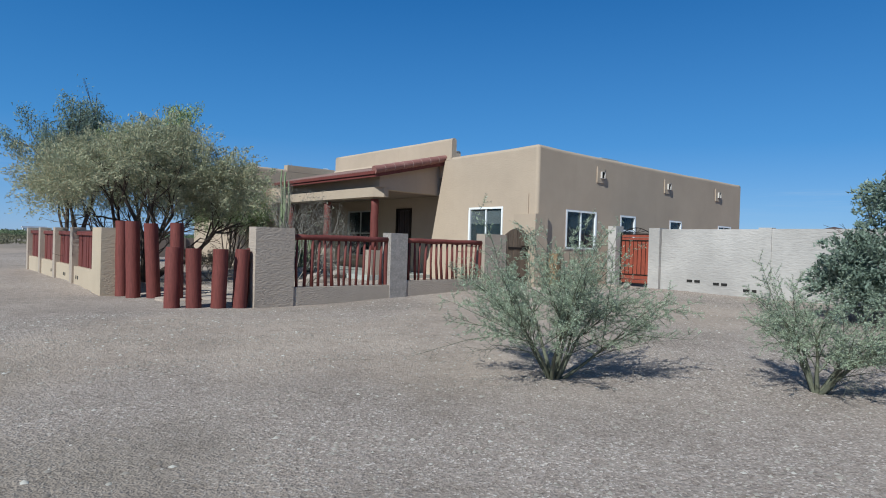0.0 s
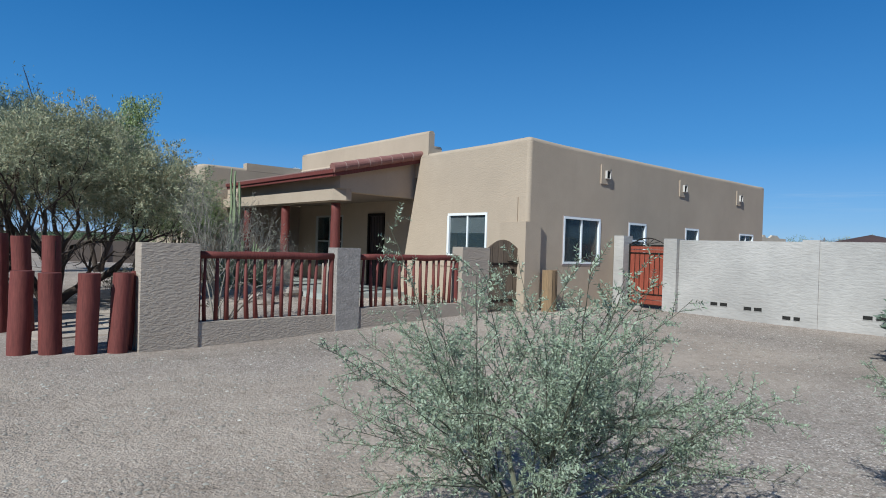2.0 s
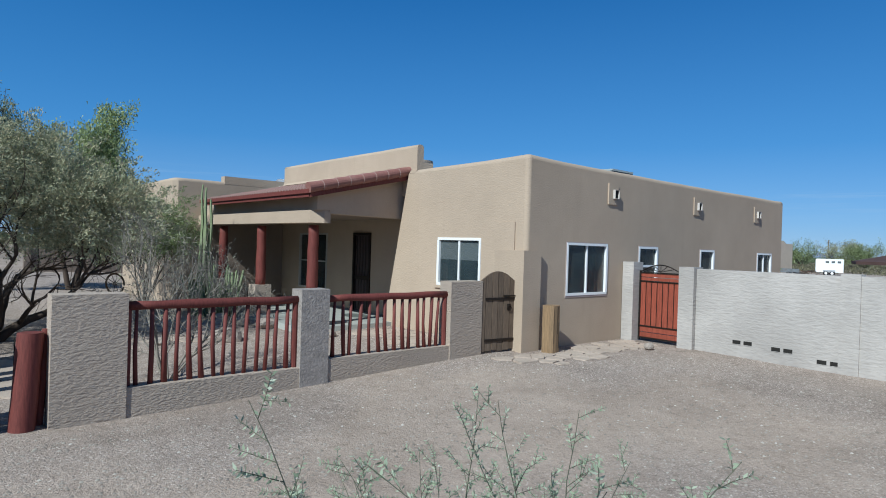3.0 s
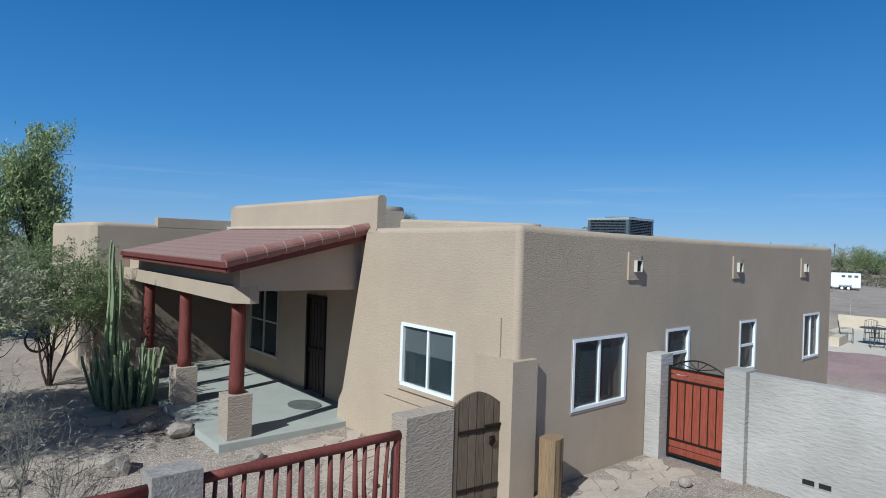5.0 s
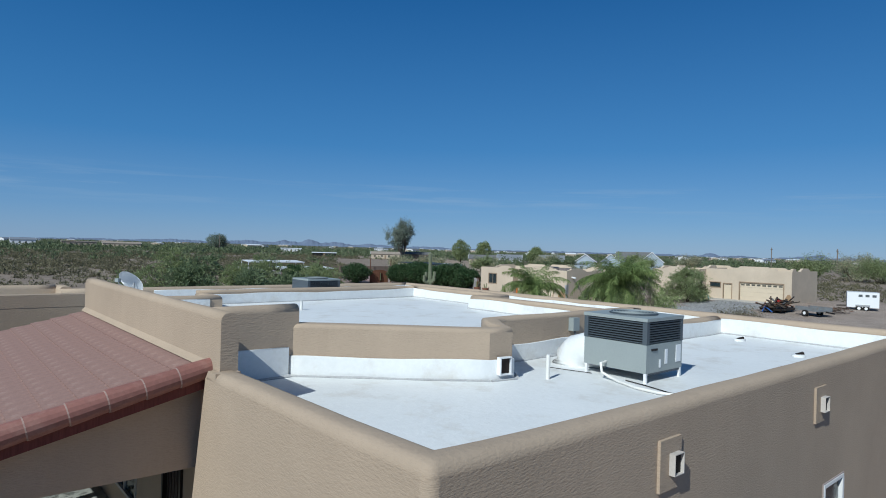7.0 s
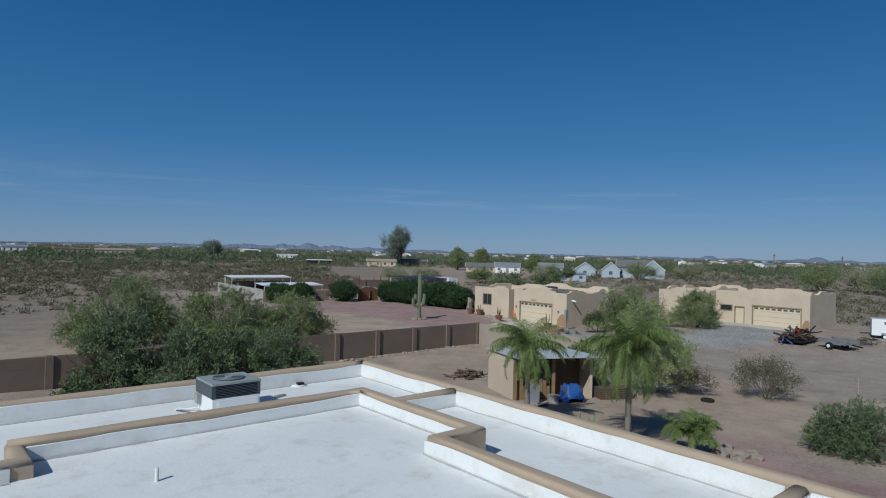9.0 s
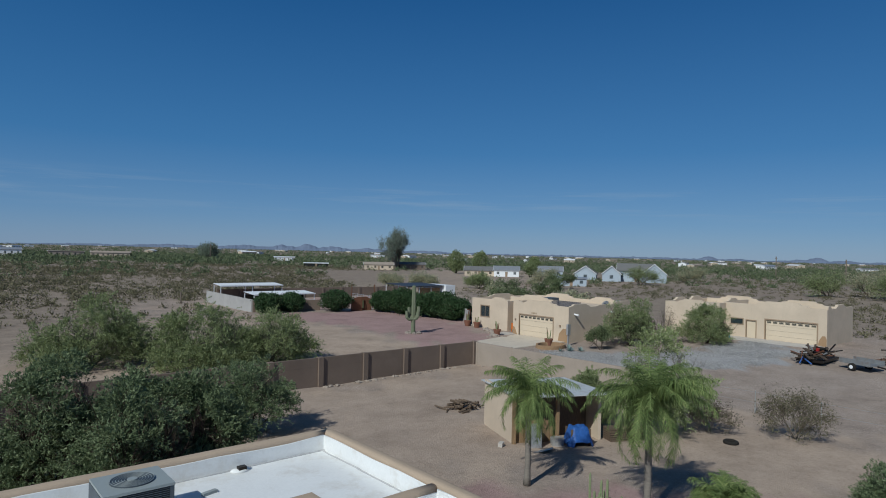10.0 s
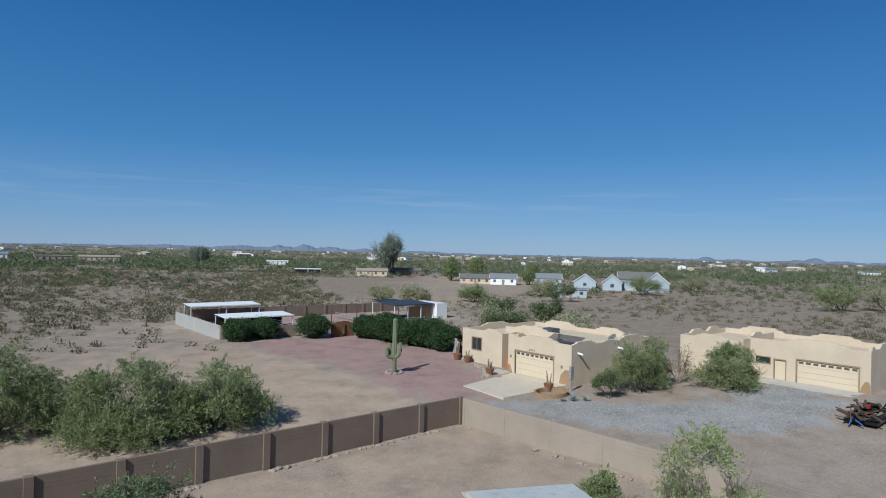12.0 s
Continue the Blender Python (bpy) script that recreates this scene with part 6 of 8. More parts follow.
SCUP = Matrix.Translation((16.72, 13.772, 3.67)) @ Matrix.Rotation(math.atan2(-0.07, 0.42), 4, "Z") @ Matrix.Scale(0.85, 4)
bm = box(-0.13, 0.13, -0.10, 0.0, -0.15, -0.13, m=SCUP)
box(-0.13, -0.11, -0.10, 0.0, -0.13, 0.13, bm, SCUP)
box(0.11, 0.13, -0.07, 0.0, -0.13, 0.13, bm, SCUP)
box(-0.13, 0.13, -0.08, 0.0, 0.13, 0.15, bm, SCUP)
part("roof_scupper", bm, WHITE_METAL, house, "white sheet metal roof scupper")
# dark metal plate stands in for the shade within the scupper
part("scupper_throat", box(-0.11, 0.11, -0.03, -0.02, -0.13, 0.13, m=SCUP), DARK_METAL, house, "dark plate for the scupper's opening")
for x, y in ((24.2, 13.65), (23.05, 12.05)):
    d_ = alone("roof_drain", lump(random.Random(int(x * 7)), 0.17, 0.12, 0.045, 0.3), WHITE_ROOF, "small white coated mound round a dark roof drain", "roof drain", at=(x, y, 3.47), smooth=True)
    part("drain_mouth", tube([(-0.06, 0.03, 0.02), (0.05, -0.06, 0.06)], 0.035, 8), DARK_METAL, d_, "dark drain mouth")


def dish(x, y, z, turn, r, label):
    ob = thing("satellite_dish", x, y, z, label, "satellite dish", turn=turn)
    bm = bmesh.new()
    rings = []
    for i in range(6):
        rr = r * i / 5
        rings.append([bm.verts.new((rr * math.cos(a) * 0.9, -0.22 * (1 - (rr / r) ** 2) * r * 1.2, rr * math.sin(a))) for a in (k * math.pi / 10 for k in range(20))] if i else [bm.verts.new((0, -0.22 * r * 1.2, 0))])
    for k in range(20):
        bm.faces.new((rings[0][0], rings[1][k], rings[1][(k + 1) % 20]))
    for a, b in zip(rings[1:], rings[2:]):
        for k in range(20):
            bm.faces.new((a[k], b[k], b[(k + 1) % 20], a[(k + 1) % 20]))
    bmesh.ops.solidify(bm, geom=bm.faces[:], thickness=0.012)
    bmesh.ops.transform(bm, matrix=Matrix.Translation((0, 0, 0.45)) @ Matrix.Rotation(radians(-40), 4, "X"), verts=bm.verts)
    part("reflector", bm, WHITE_METAL, ob, "pale grey dish", smooth=True)
    part("mast", tube([(0, -0.1, -0.02), (0, -0.1, 0.42)], 0.025, 8), STEEL, ob)
    part("feed_arm", tube([(0, -0.05, 0.2), (0, 0.42, 0.42), (0, 0.44, 0.5)], 0.014, 6), STEEL, ob)
    part("feed_horn", box(-0.05, 0.05, 0.4, 0.5, 0.46, 0.55), AC_GREY, ob)


dish(14.5, 25.0, 3.8, 125, 0.36, "small pale satellite dish on the parapet")


# ---- rear block wall ----
def pier_wall(name, a, b, count, top, base, mat, label, pier=0.2, thick=0.16, first=0):
    """A panelled block wall with raised pilasters between two plan points."""
    ob = thing(name, a[0], a[1], 0, label, "wall")
    ob.matrix_world = pose(0, 0, 0)
    va, vb = Vector(a), Vector(b)
    d = (vb - va) / count
    ang = math.atan2(d.y, d.x)
    L = d.length
    for k in range(count):
        p = va + d * k
        m = Matrix.Translation((p.x, p.y, 0)) @ Matrix.Rotation(ang, 4, "Z")
        rows = 9
        gz = min(base, float(ground_z(p.x, p.y)) - 0.2)
        for c in range(3):
            z1 = top - c * 0.21
            part("block_course", box(pier, L - pier, -thick / 2 - 0.002 * (c % 2), thick / 2, z1 - 0.204, z1, m=m), mat, ob)
        part("wall_panel", box(pier, L - pier, -thick / 2, thick / 2, gz, top - 0.634, m=m), mat, ob)
        part("cap_course", box(pier + 0.01, L - pier - 0.01, -thick / 2 + 0.01, thick / 2 - 0.01, top - 0.65, top - 0.01, m=m), mat, ob)
        part("pilaster", box(-pier, pier, -pier, pier, gz, top + 0.03, m=m), mat, ob, bevel=0.012)
    p = vb
    m = Matrix.Translation((p.x, p.y, 0)) @ Matrix.Rotation(ang, 4, "Z")
    part("pilaster", box(-pier, pier, -pier, pier, base, top + 0.03, m=m), mat, ob, bevel=0.012)
    return ob


pier_wall("rear_wall", (53.55, 51.25), (9.15, 51.45), 12, 1.03, -1.2, CMU, "dark brown block wall with raised pilasters")
pier_wall("boundary_wall", (53.62, 50.9), (54.4, 32.2), 5, 1.0, -1.2, CMU_LIGHT, "tan grey block wall dividing the lots", 0.1)
rng = random.Random(8)
for k in range(46):
    f = rng.random()
    x, y = 52.6 - f * 26, 50.85 - rng.uniform(0, 0.15)
    if f > 0.72:
        x, y = 53.2 + rng.uniform(-0.1, 0.1), 50.2 - (f - 0.72) * 60
    s = rng.uniform(0.09, 0.2)
    alone("edging_stone", lump(rng, s * 1.5, s, s * 0.6, 0.3, sub=1), CMU_LIGHT, "pale broken block along the wall's foot", "stone", "edging stones", at=(x, y, float(ground_z(x, y)) + s * 0.2), turn=rng.uniform(0, 180))


# ---- pueblo houses of the neighbours ----
def stepped(a0, a1, top, steps):
    """A parapet line from a0 to a1 with soft stepped humps: steps of (centre share, half width, height)."""
    pts = []
    n = 90
    for k in range(n + 1):
        f = k / n
        z = top
        for c, w, h in steps:
            u = abs(f - c) / w
            z = max(z, top + h * (1 if u < 0.58 else 1 - 0.5 * (u - 0.58) / 0.1 if u < 0.68 else 0.5 if u < 0.86 else max(0, 0.5 * (0.98 - u) / 0.12)))
        pts.append((a0 + (a1 - a0) * f, z))
    return pts


def parapet_wall(parent, axis, at, a0, a1, base, top, steps, thick=0.28, mat=PALE_STUCCO, holes=()):
    """A wall with a stepped parapet and rectangular openings from the ground or a sill up."""
    cuts = sorted({a0, a1, *(v for h in holes for v in h[:2])})
    line = stepped(a0, a1, top, steps)

    def height(a):
        for (p, z0), (q_, z1) in zip(line, line[1:]):
            if p - 1e-6 <= a <= q_ + 1e-6:
                return z0 + (z1 - z0) * (a - p) / (q_ - p)
        return top
    bm = bmesh.new()
    for u, v in zip(cuts, cuts[1:]):
        hole = next((h for h in holes if h[0] - 1e-6 <= u and v <= h[1] + 1e-6), None)
        upper = [(u, height(u))] + [p for p in line if u < p[0] < v] + [(v, height(v))]
        spans = [(base, None)] if not hole else ([(base, hole[2])] if hole[2] > base + 0.02 else []) + [(hole[3], None)]
        for lo, hi in spans:
            poly = [(u, lo), (v, lo)] + ([(v, hi), (u, hi)] if hi is not None else upper[::-1])
            prism(poly, at, at + thick, "y" if axis == "x" else "x", bm)
    return part("wall", bm, mat, parent)


def garage_door(parent, x, y0, y1, z0, z1):
    d = attach("garage_door", bpy.data.meshes.new("garage_door"), parent, "cream sectional garage door with a row of small panes")
    h = (z1 - z0) / 4
    for k in range(4):
        part("door_section", box(x + 0.1, x + 0.14, y0, y1, z0 + k * h + 0.008, z0 + (k + 1) * h - 0.008), CREAM_DOOR, d)
    n = 8
    w = (y1 - y0) / n
    for k in range(n):
        part("pane", box(x + 0.092, x + 0.1, y0 + k * w + 0.1, y0 + (k + 1) * w - 0.1, z1 - 0.34, z1 - 0.14), GLASS, d)
    for a, b, u, v in ((y0 - 0.12, y0, z0, z1 + 0.12), (y1, y1 + 0.12, z0, z1 + 0.12), (y0, y1, z1, z1 + 0.12)):
        part("door_trim", box(x - 0.03, x + 0.09, a, b, u, v), TAN_TRIM, d)
    return d


# near neighbour
H2X, B2 = 69.6, -0.8
h2 = thing("neighbour_house", H2X, 60, 0, "cream stucco pueblo-style house with stepped parapets and garage", "house")
h2.matrix_world = pose(0, 0, 0)
parapet_wall(h2, "y", H2X, 53.6, 61.5, B2, 3.1, [(0.5, 0.3, 0.35), (0.97, 0.12, 0.2)], holes=[(55.7, 60.5, B2, 1.72)])
garage_door(h2, H2X, 55.7, 60.5, -0.62, 1.72)
parapet_wall(h2, "x", 53.6, H2X + 0.285, 83.0, B2, 3.0, [(0.13, 0.14, 0.35), (0.75, 0.18, 0.4), (0.45, 0.1, 0.15)])
parapet_wall(h2, "x", 61.2, H2X + 0.285, 72.0, B2, 2.95, [(0.6, 0.3, 0.25)])
parapet_wall(h2, "y", 72.0, 61.2, 63.6, B2, 2.9, [(0.5, 0.4, 0.2)], mat=BROWN_STUCCO)
parapet_wall(h2, "y", 70.6, 63.3, 69.4, B2, 3.0, [(0.25, 0.2, 0.3)], holes=[(66.3, 67.9, 0.75, 2.2)])
parapet_wall(h2, "x", 63.3, 70.885, 72.0, B2, 2.95, [])
parapet_wall(h2, "x", 69.12, 70.885, 83.0, B2, 3.0, [(0.4, 0.2, 0.35)])
parapet_wall(h2, "y", 82.72, 53.885, 69.1, B2, 3.0, [(0.3, 0.12, 0.4), (0.75, 0.15, 0.45)])
parapet_wall(h2, "y", 74.5, 59.0, 66.5, 2.2, 3.25, [(0.5, 0.3, 0.35)])
flat_poly("roof", [(69.9, 53.9), (82.7, 53.9), (82.7, 69.1), (70.9, 69.1), (70.9, 63.6), (72.2, 63.6), (72.2, 61.4), (69.9, 61.4)], 2.55, PALE_STUCCO, h2, "cream flat roof")
window(h2, "y", 70.6, 66.3, 67.9, 0.75, 2.2, out=-1, mat=TAN_TRIM, fr=0.09, sill=False)
# near-black box behind the pane, in place of an unlit room
part("room", box(70.95, 73, 65.5, 68.9, -0.5, 2.4), BLACK_VOID, h2).data.flip_normals()
part("stain_patch", prism([(53.62, B2), (55.0, B2), (54.8, 0.2), (54.3, 0.75), (53.9, 0.75), (53.62, 0.5)], H2X - 0.03, H2X - 0.004, "x"), BROWN_STUCCO, h2, "brown stucco wainscot patch")
part("stain_patch", prism([(60.75, B2), (61.5, B2), (61.5, 0.3), (61.2, 0.2)], H2X - 0.03, H2X - 0.004, "x"), BROWN_STUCCO, h2, "brown stucco wainscot patch")
for x in (70.6, 77.2):
    part("canale", tube([(x, 53.65, 2.3), (x, 53.05, 2.22)], 0.1, 8), WHITE_METAL, h2, "white roof spout")
part("wall_lamp", box(H2X - 0.16, H2X - 0.002, 61.0, 61.14, 1.05, 1.2), TAN_TRIM, h2)
part("wall_lamp", box(H2X - 0.16, H2X - 0.002, 54.6, 54.74, 0.95, 1.1), TAN_TRIM, h2)
for k in range(4):
    part("number_bar", box(H2X - 0.02, H2X - 0.004, 58.6 - k * 0.2, 58.72 - k * 0.2, 1.95, 2.12), TAN_TRIM, h2, "plain dark bar")
bm = prism([(71.8, 2.6), (71.85, 2.56), (73.9, 3.25), (73.85, 3.33)], 55.2, 59.0, "y")
alone("solar_panel", bm, SOLAR, "dark solar panel tilted on the cream roof", "solar panel", at=(0, 0, 0))
alone("evaporative_cooler", box(-0.7, 0.7, -0.7, 0.7, 0, 0.75), AC_DARK, "dark blue-grey cooler box on the cream roof", "cooler", at=(77.2, 62.2, 2.55), bevel=0.05)
for x, y, r in ((78.8, 55.4, 0.5), (80.6, 55.0, 0.55)):
    dish(x, y, 2.55, 160, r, "pale satellite dish on the cream roof")
alone("roof_skylight", lump(rng, 0.6, 0.6, 0.3, 0.05), WHITE_METAL, "white domed skylight on the roof", "skylight", at=(79.5, 66.5, 2.65))
drive = prism([(61.0, 54.0), (69.59, 54.0), (69.59, 60.9), (61.4, 59.4)], -1.0, -0.60, "z")
tagged(part("driveway", drive, CREAM_CONCRETE, None), "pale concrete driveway slab", "driveway", kind="structure")
tagged(part("entry_walk", prism([(68.2, 61.0), (69.9, 61.0), (69.9, 63.2), (66.8, 61.9)], -0.9, -0.57, "z"), CONCRETE, None), "pale concrete entry walk", "walk", kind="structure")

# far neighbour with the wide garage
H3X, B3 = 85.3, 0.0
h3 = thing("neighbour_house", H3X, 40, 0, "cream stucco pueblo-style house with a wide garage door", "house")
h3.matrix_world = pose(0, 0, 0)
parapet_wall(h3, "y", H3X, 34.2, 44.2, B3, 3.85, [(0.42, 0.27, 0.4)], holes=[(35.1, 39.95, B3, 2.3), (40.95, 41.9, B3, 2.05), (42.3, 43.6, 1.6, 2.15)])
garage_door(h3, H3X, 35.1, 39.95, 0.16, 2.3)
part("side_door", box(H3X + 0.1, H3X + 0.14, 40.95, 41.9, 0.15, 2.05), CREAM_DOOR, h3, "cream service door")
for a, b, u, v in ((40.85, 40.95, 0.1, 2.15), (41.9, 42.0, 0.1, 2.15), (40.95, 41.9, 2.05, 2.15), (42.2, 43.7, 1.5, 1.6), (42.2, 43.7, 2.15, 2.25), (42.2, 42.3, 1.6, 2.15)):
    part("door_trim", box(H3X - 0.03, H3X + 0.08, a, b, u, v), TAN_TRIM, h3)
part("pane", box(H3X + 0.05, H3X + 0.06, 42.3, 43.6, 1.6, 2.15), GLASS, h3)
parapet_wall(h3, "x", 34.2, H3X + 0.285, 93.3, B3, 3.85, [(0.05, 0.08, 0.3), (0.5, 0.2, 0.35)])
parapet_wall(h3, "y", 83.4, 44.4, 50.3, B3, 3.6, [(0.45, 0.3, 0.35)])
parapet_wall(h3, "x", 44.12, 83.685, H3X + 0.2, B3, 3.75, [])
parapet_wall(h3, "x", 50.02, 83.685, 93.3, B3, 3.6, [(0.3, 0.15, 0.35), (0.7, 0.15, 0.4)])
parapet_wall(h3, "y", 93.02, 34.485, 50.0, B3, 3.7, [(0.3, 0.15, 0.4), (0.75, 0.15, 0.45)])
parapet_wall(h3, "x", 44.3, H3X + 0.5, 91.5, 3.0, 3.9, [(0.3, 0.2, 0.3)])
flat_poly("roof", [(85.6, 34.5), (93.0, 34.5), (93.0, 50.0), (83.7, 50.0), (83.7, 44.4), (85.6, 44.4)], 3.2, PALE_STUCCO, h3, "cream flat roof")
part("stain_patch", prism([(34.22, B3), (35.0, B3), (34.9, 0.7), (34.6, 1.2), (34.35, 1.2), (34.22, 0.9)], H3X - 0.03, H3X - 0.004, "x"), BROWN_STUCCO, h3, "brown stucco wainscot patch")
tagged(part("garage_apron", prism([(82.4, 34.9), (85.29, 34.6), (85.29, 43.9), (83.0, 42.6)], -0.3, 0.215, "z"), CONCRETE, None), "pale concrete garage apron", "driveway", kind="structure")


def potted(x, y, plant_h, label):
    z = float(ground_z(x, y))
    ob = thing("plant_pot", x, y, z, label, "plant pot", "potted cacti")
    part("pot", tube([(0, 0, 0), (0, 0, 0.35), (0, 0, 0.62), (0, 0, 0.7)], [0.28, 0.36, 0.44, 0.46], 14), TERRACOTTA, ob, "terracotta pot")
    r = random.Random(int(x * 10))
    for k in range(7):
        a = r.uniform(0, 6.28)
        part("stem", tube([(0.1 * math.cos(a), 0.1 * math.sin(a), 0.66), (0.22 * math.cos(a), 0.22 * math.sin(a), 0.66 + plant_h * r.uniform(0.5, 1))], [0.07, 0.03], 6), RUST if k % 2 else CACTUS, ob)


for x, y, h in ((66.9, 61.4, 1.0), (66.5, 53.7, 1.2), (70.0, 69.6, 1.3), (69.8, 67.7, 0.7)):
    potted(x, y, h, "terracotta pot with a reddish cactus by the neighbour house")


def lounge(x, y, turn, mat, label):
    z = float(ground_z(x, y))
    ob = thing("garden_chair", x, y, z, label, "chair", turn=turn)
    part("seat", box(-0.35, 0.35, -0.3, 0.35, 0.34, 0.4), mat, ob)
    part("backrest", box(-0.35, 0.35, 0.3, 0.36, 0.4, 1.05), mat, ob)
    for a in (-0.42, 0.35):
        part("armrest", box(a, a + 0.07, -0.35, 0.35, 0.58, 0.62), mat, ob)
        for b in (-0.33, 0.28):
            part("leg", box(a, a + 0.06, b, b + 0.06, 0, 0.58), mat, ob)


lounge(70.9, 62.3, 70, ORANGE_WOOD, "orange wooden garden chair in the entry")
lounge(82.6, 43.0, 60, TURQUOISE, "turquoise garden chair by the garage")
meter = thing("electric_meter", 68.3, 52.6, float(ground_z(68.3, 52.6)), "grey electric meter box on a post", "meter")
part("post", box(-0.07, 0.07, -0.07, 0.07, 0, 1.7), STEEL, meter)
part("meter_box", box(-0.2, 0.2, -0.12, 0.12, 1.1, 2.2), STEEL, meter, "grey meter box")
# raised planter of stones with agaves
rng = random.Random(17)
pl = thing("stone_planter", 65.5, 52.6, -0.72, "low curved brick planter ring", "planter")
for k in range(30):
    a = 2 * math.pi * k / 30
    for c in range(2):
        m = Matrix.Translation((1.6 * math.cos(a + c * 0.1), 1.2 * math.sin(a + c * 0.1), 0.12 + c * 0.19)) @ Matrix.Rotation(a + math.pi / 2, 4, "Z")
        part("brick", box(-0.15, 0.15, -0.09, 0.09, -0.1, 0.085, m=m), BROWN_STUCCO, pl)
for x, y, s in ((65.3, 50.2, 0.75), (66.2, 49.5, 0.55), (64.5, 50.6, 0.45)):
    ag = thing("agave", x, y, float(ground_z(x, y)), "blue-grey spiky agave rosette on bare dirt", "agave", "agaves")
    for k in range(22):
        a, e = rng.uniform(0, 6.28), rng.uniform(0.2, 1.3)
        d = Vector((math.cos(a) * math.cos(e), math.sin(a) * math.cos(e), math.sin(e))) * s
        w = Vector((-math.sin(a), math.cos(a), 0)) * s * 0.09
        attach("leaf", mesh_from("leaf", [w, -w, d * 0.5 - w * 1.1 + Vector((0, 0, -0.02)), d * 0.5 + w * 1.1, d], [(0, 1, 2, 3), (3, 2, 4)], AGAVE), ag)
for k in range(26):
    a = rng.random()
    x, y = 65.0 + 6 * a + rng.uniform(-0.4, 0.4), 61.0 + 8 * a * a + rng.uniform(-0.6, 0.6)
    s = rng.uniform(0.12, 0.32)
    alone("edging_rock", lump(rng, s * 1.2, s, s * 0.8, 0.35, sub=1), ROCK, "brown rock edging the planted bed", "rock", "bed edging rocks", at=(x, y, float(ground_z(x, y)) + s * 0.3), turn=rng.uniform(0, 180))

# ---- saguaro in the pink yard ----
sg = thing("saguaro_cactus", 59.6, 67.4, -0.6, "tall grey-green saguaro with four arms", "cactus")
ribbed([(0, 0, 5.4 * f) for f in (0, 0.1, 0.3, 0.5, 0.7, 0.85, 0.93, 0.98, 1.0)], 0.25, 10, SAGUARO, sg, "stem", 0.85)
for a, z, h, d in ((-45, 1.9, 0.9, 0.55), (135, 1.75, 0.95, 0.5), (165, 1.6, 0.7, 0.8), (-75, 1.7, 0.55, 0.6)):
    u = Vector((math.cos(radians(a)), math.sin(radians(a)), 0))
    pts = [u * 0.1 + Vector((0, 0, z)), u * d * 0.7 + Vector((0, 0, z + 0.02)), u * d + Vector((0, 0, z + 0.25))] + [u * d + Vector((0, 0, z + 0.25 + h * f)) for f in (0.3, 0.6, 0.85, 0.93, 0.98, 1.0)]
    ribbed(pts, 0.19, 8, SAGUARO, sg, "arm", 0.9)
for k in range(9):
    a = k * 0.7
    alone("edging_rock", lump(rng, 0.28, 0.22, 0.2, 0.3, sub=1), ROCK, "pale rock ringed round the saguaro's foot", "rock", "saguaro rocks", at=(59.6 + 0.75 * math.cos(a), 67.4 + 0.75 * math.sin(a), -0.52))

# ---- hedges, pen and stable ----
HEDGE = dict(leaf=LEAF_HEDGE, dome=0.85, stems=9, levels=2, split=5, lean=0.9, trunk=0.06, spread=0.32, bottom=0.12, angle=0.6, start=0.0)
for i, (x, y, h, r) in enumerate(((55.6, 96.3, 3.0, 1.9), (59.5, 96.3, 2.9, 1.9), (65.3, 93.4, 3.3, 2.4))):
    plant("oleander_bush", x, y, h, r, 60 + i, "rounded dark green oleander bush", "bush", leaves=9000, size=0.11, group="oleanders", **HEDGE)
for i in range(7):
    f = i / 6
    plant("oleander_bush", 70.8 + 2.2 * f + 0.4 * (i % 2), 89.0 - 14.0 * f, 3.2 + 0.3 * (i % 3), 2.1, 70 + i, "dense dark green oleander hedge bush", "bush", leaves=9500, size=0.115, group="oleanders", **HEDGE)
pier_wall("pen_wall", (54.4, 98.8), (55.2, 119.0), 7, 1.05, -1.2, PEN_PAINT, "pale grey panel wall of the corral", 0.1)
pier_wall("pen_wall", (54.6, 98.6), (64.0, 96.2), 3, 0.9, -1.2, CMU, "brown block wall behind the hedge", 0.12)
pier_wall("pen_wall", (57.5, 120.5), (98.0, 118.0), 10, 1.15, -1.0, CMU, "brown block wall at the back of the corral", 0.2)


def shelter(x0, x1, y0, y1, base, top, mat, label, posts=3, tilt=0.25):
    ob = thing("shade_shelter", x0, y0, 0, label, "shelter")
    ob.matrix_world = pose(0, 0, 0)
    n = 16
    for k in range(n):
        a, b = x0 + (x1 - x0) * k / n, x0 + (x1 - x0) * (k + 1) / n
        part("roof_sheet", prism([(y0, top), (y1, top + tilt), (y1, top + tilt + 0.05), (y0, top + 0.05)], a, b - 0.03, "x"), mat, ob)
    part("eave_beam", box(x0, x1, y0 - 0.05, y0 - 0.003, top - 0.1, top + 0.08), mat, ob)
    for k in range(posts):
        for y in (y0 + 0.2, y1 - 0.2):
            x = x0 + 0.15 + (x1 - x0 - 0.3) * k / (posts - 1)
            part("post", box(x - 0.05, x + 0.05, y - 0.05, y + 0.05, base, top + 0.03), WHITE_METAL, ob)
    return ob


shelter(56.5, 68.0, 116.5, 120.0, -1.0, 1.95, WHITE_METAL, "white sheet-roofed corral shelter")
shelter(57.6, 68.5, 105.5, 109.5, -1.0, 1.15, WHITE_METAL, "white sheet-roofed corral shelter", 3)
part("back_panel", box(57.8, 68.3, 109.3, 109.4, -0.9, 0.9), BLACK_VOID, bpy.data.objects["shade_shelter.001"])
barn = shelter(86.0, 95.0, 103.0, 110.0, -0.8, 2.1, DARK_ROOF, "dark-roofed open stable with timber stalls", 4)
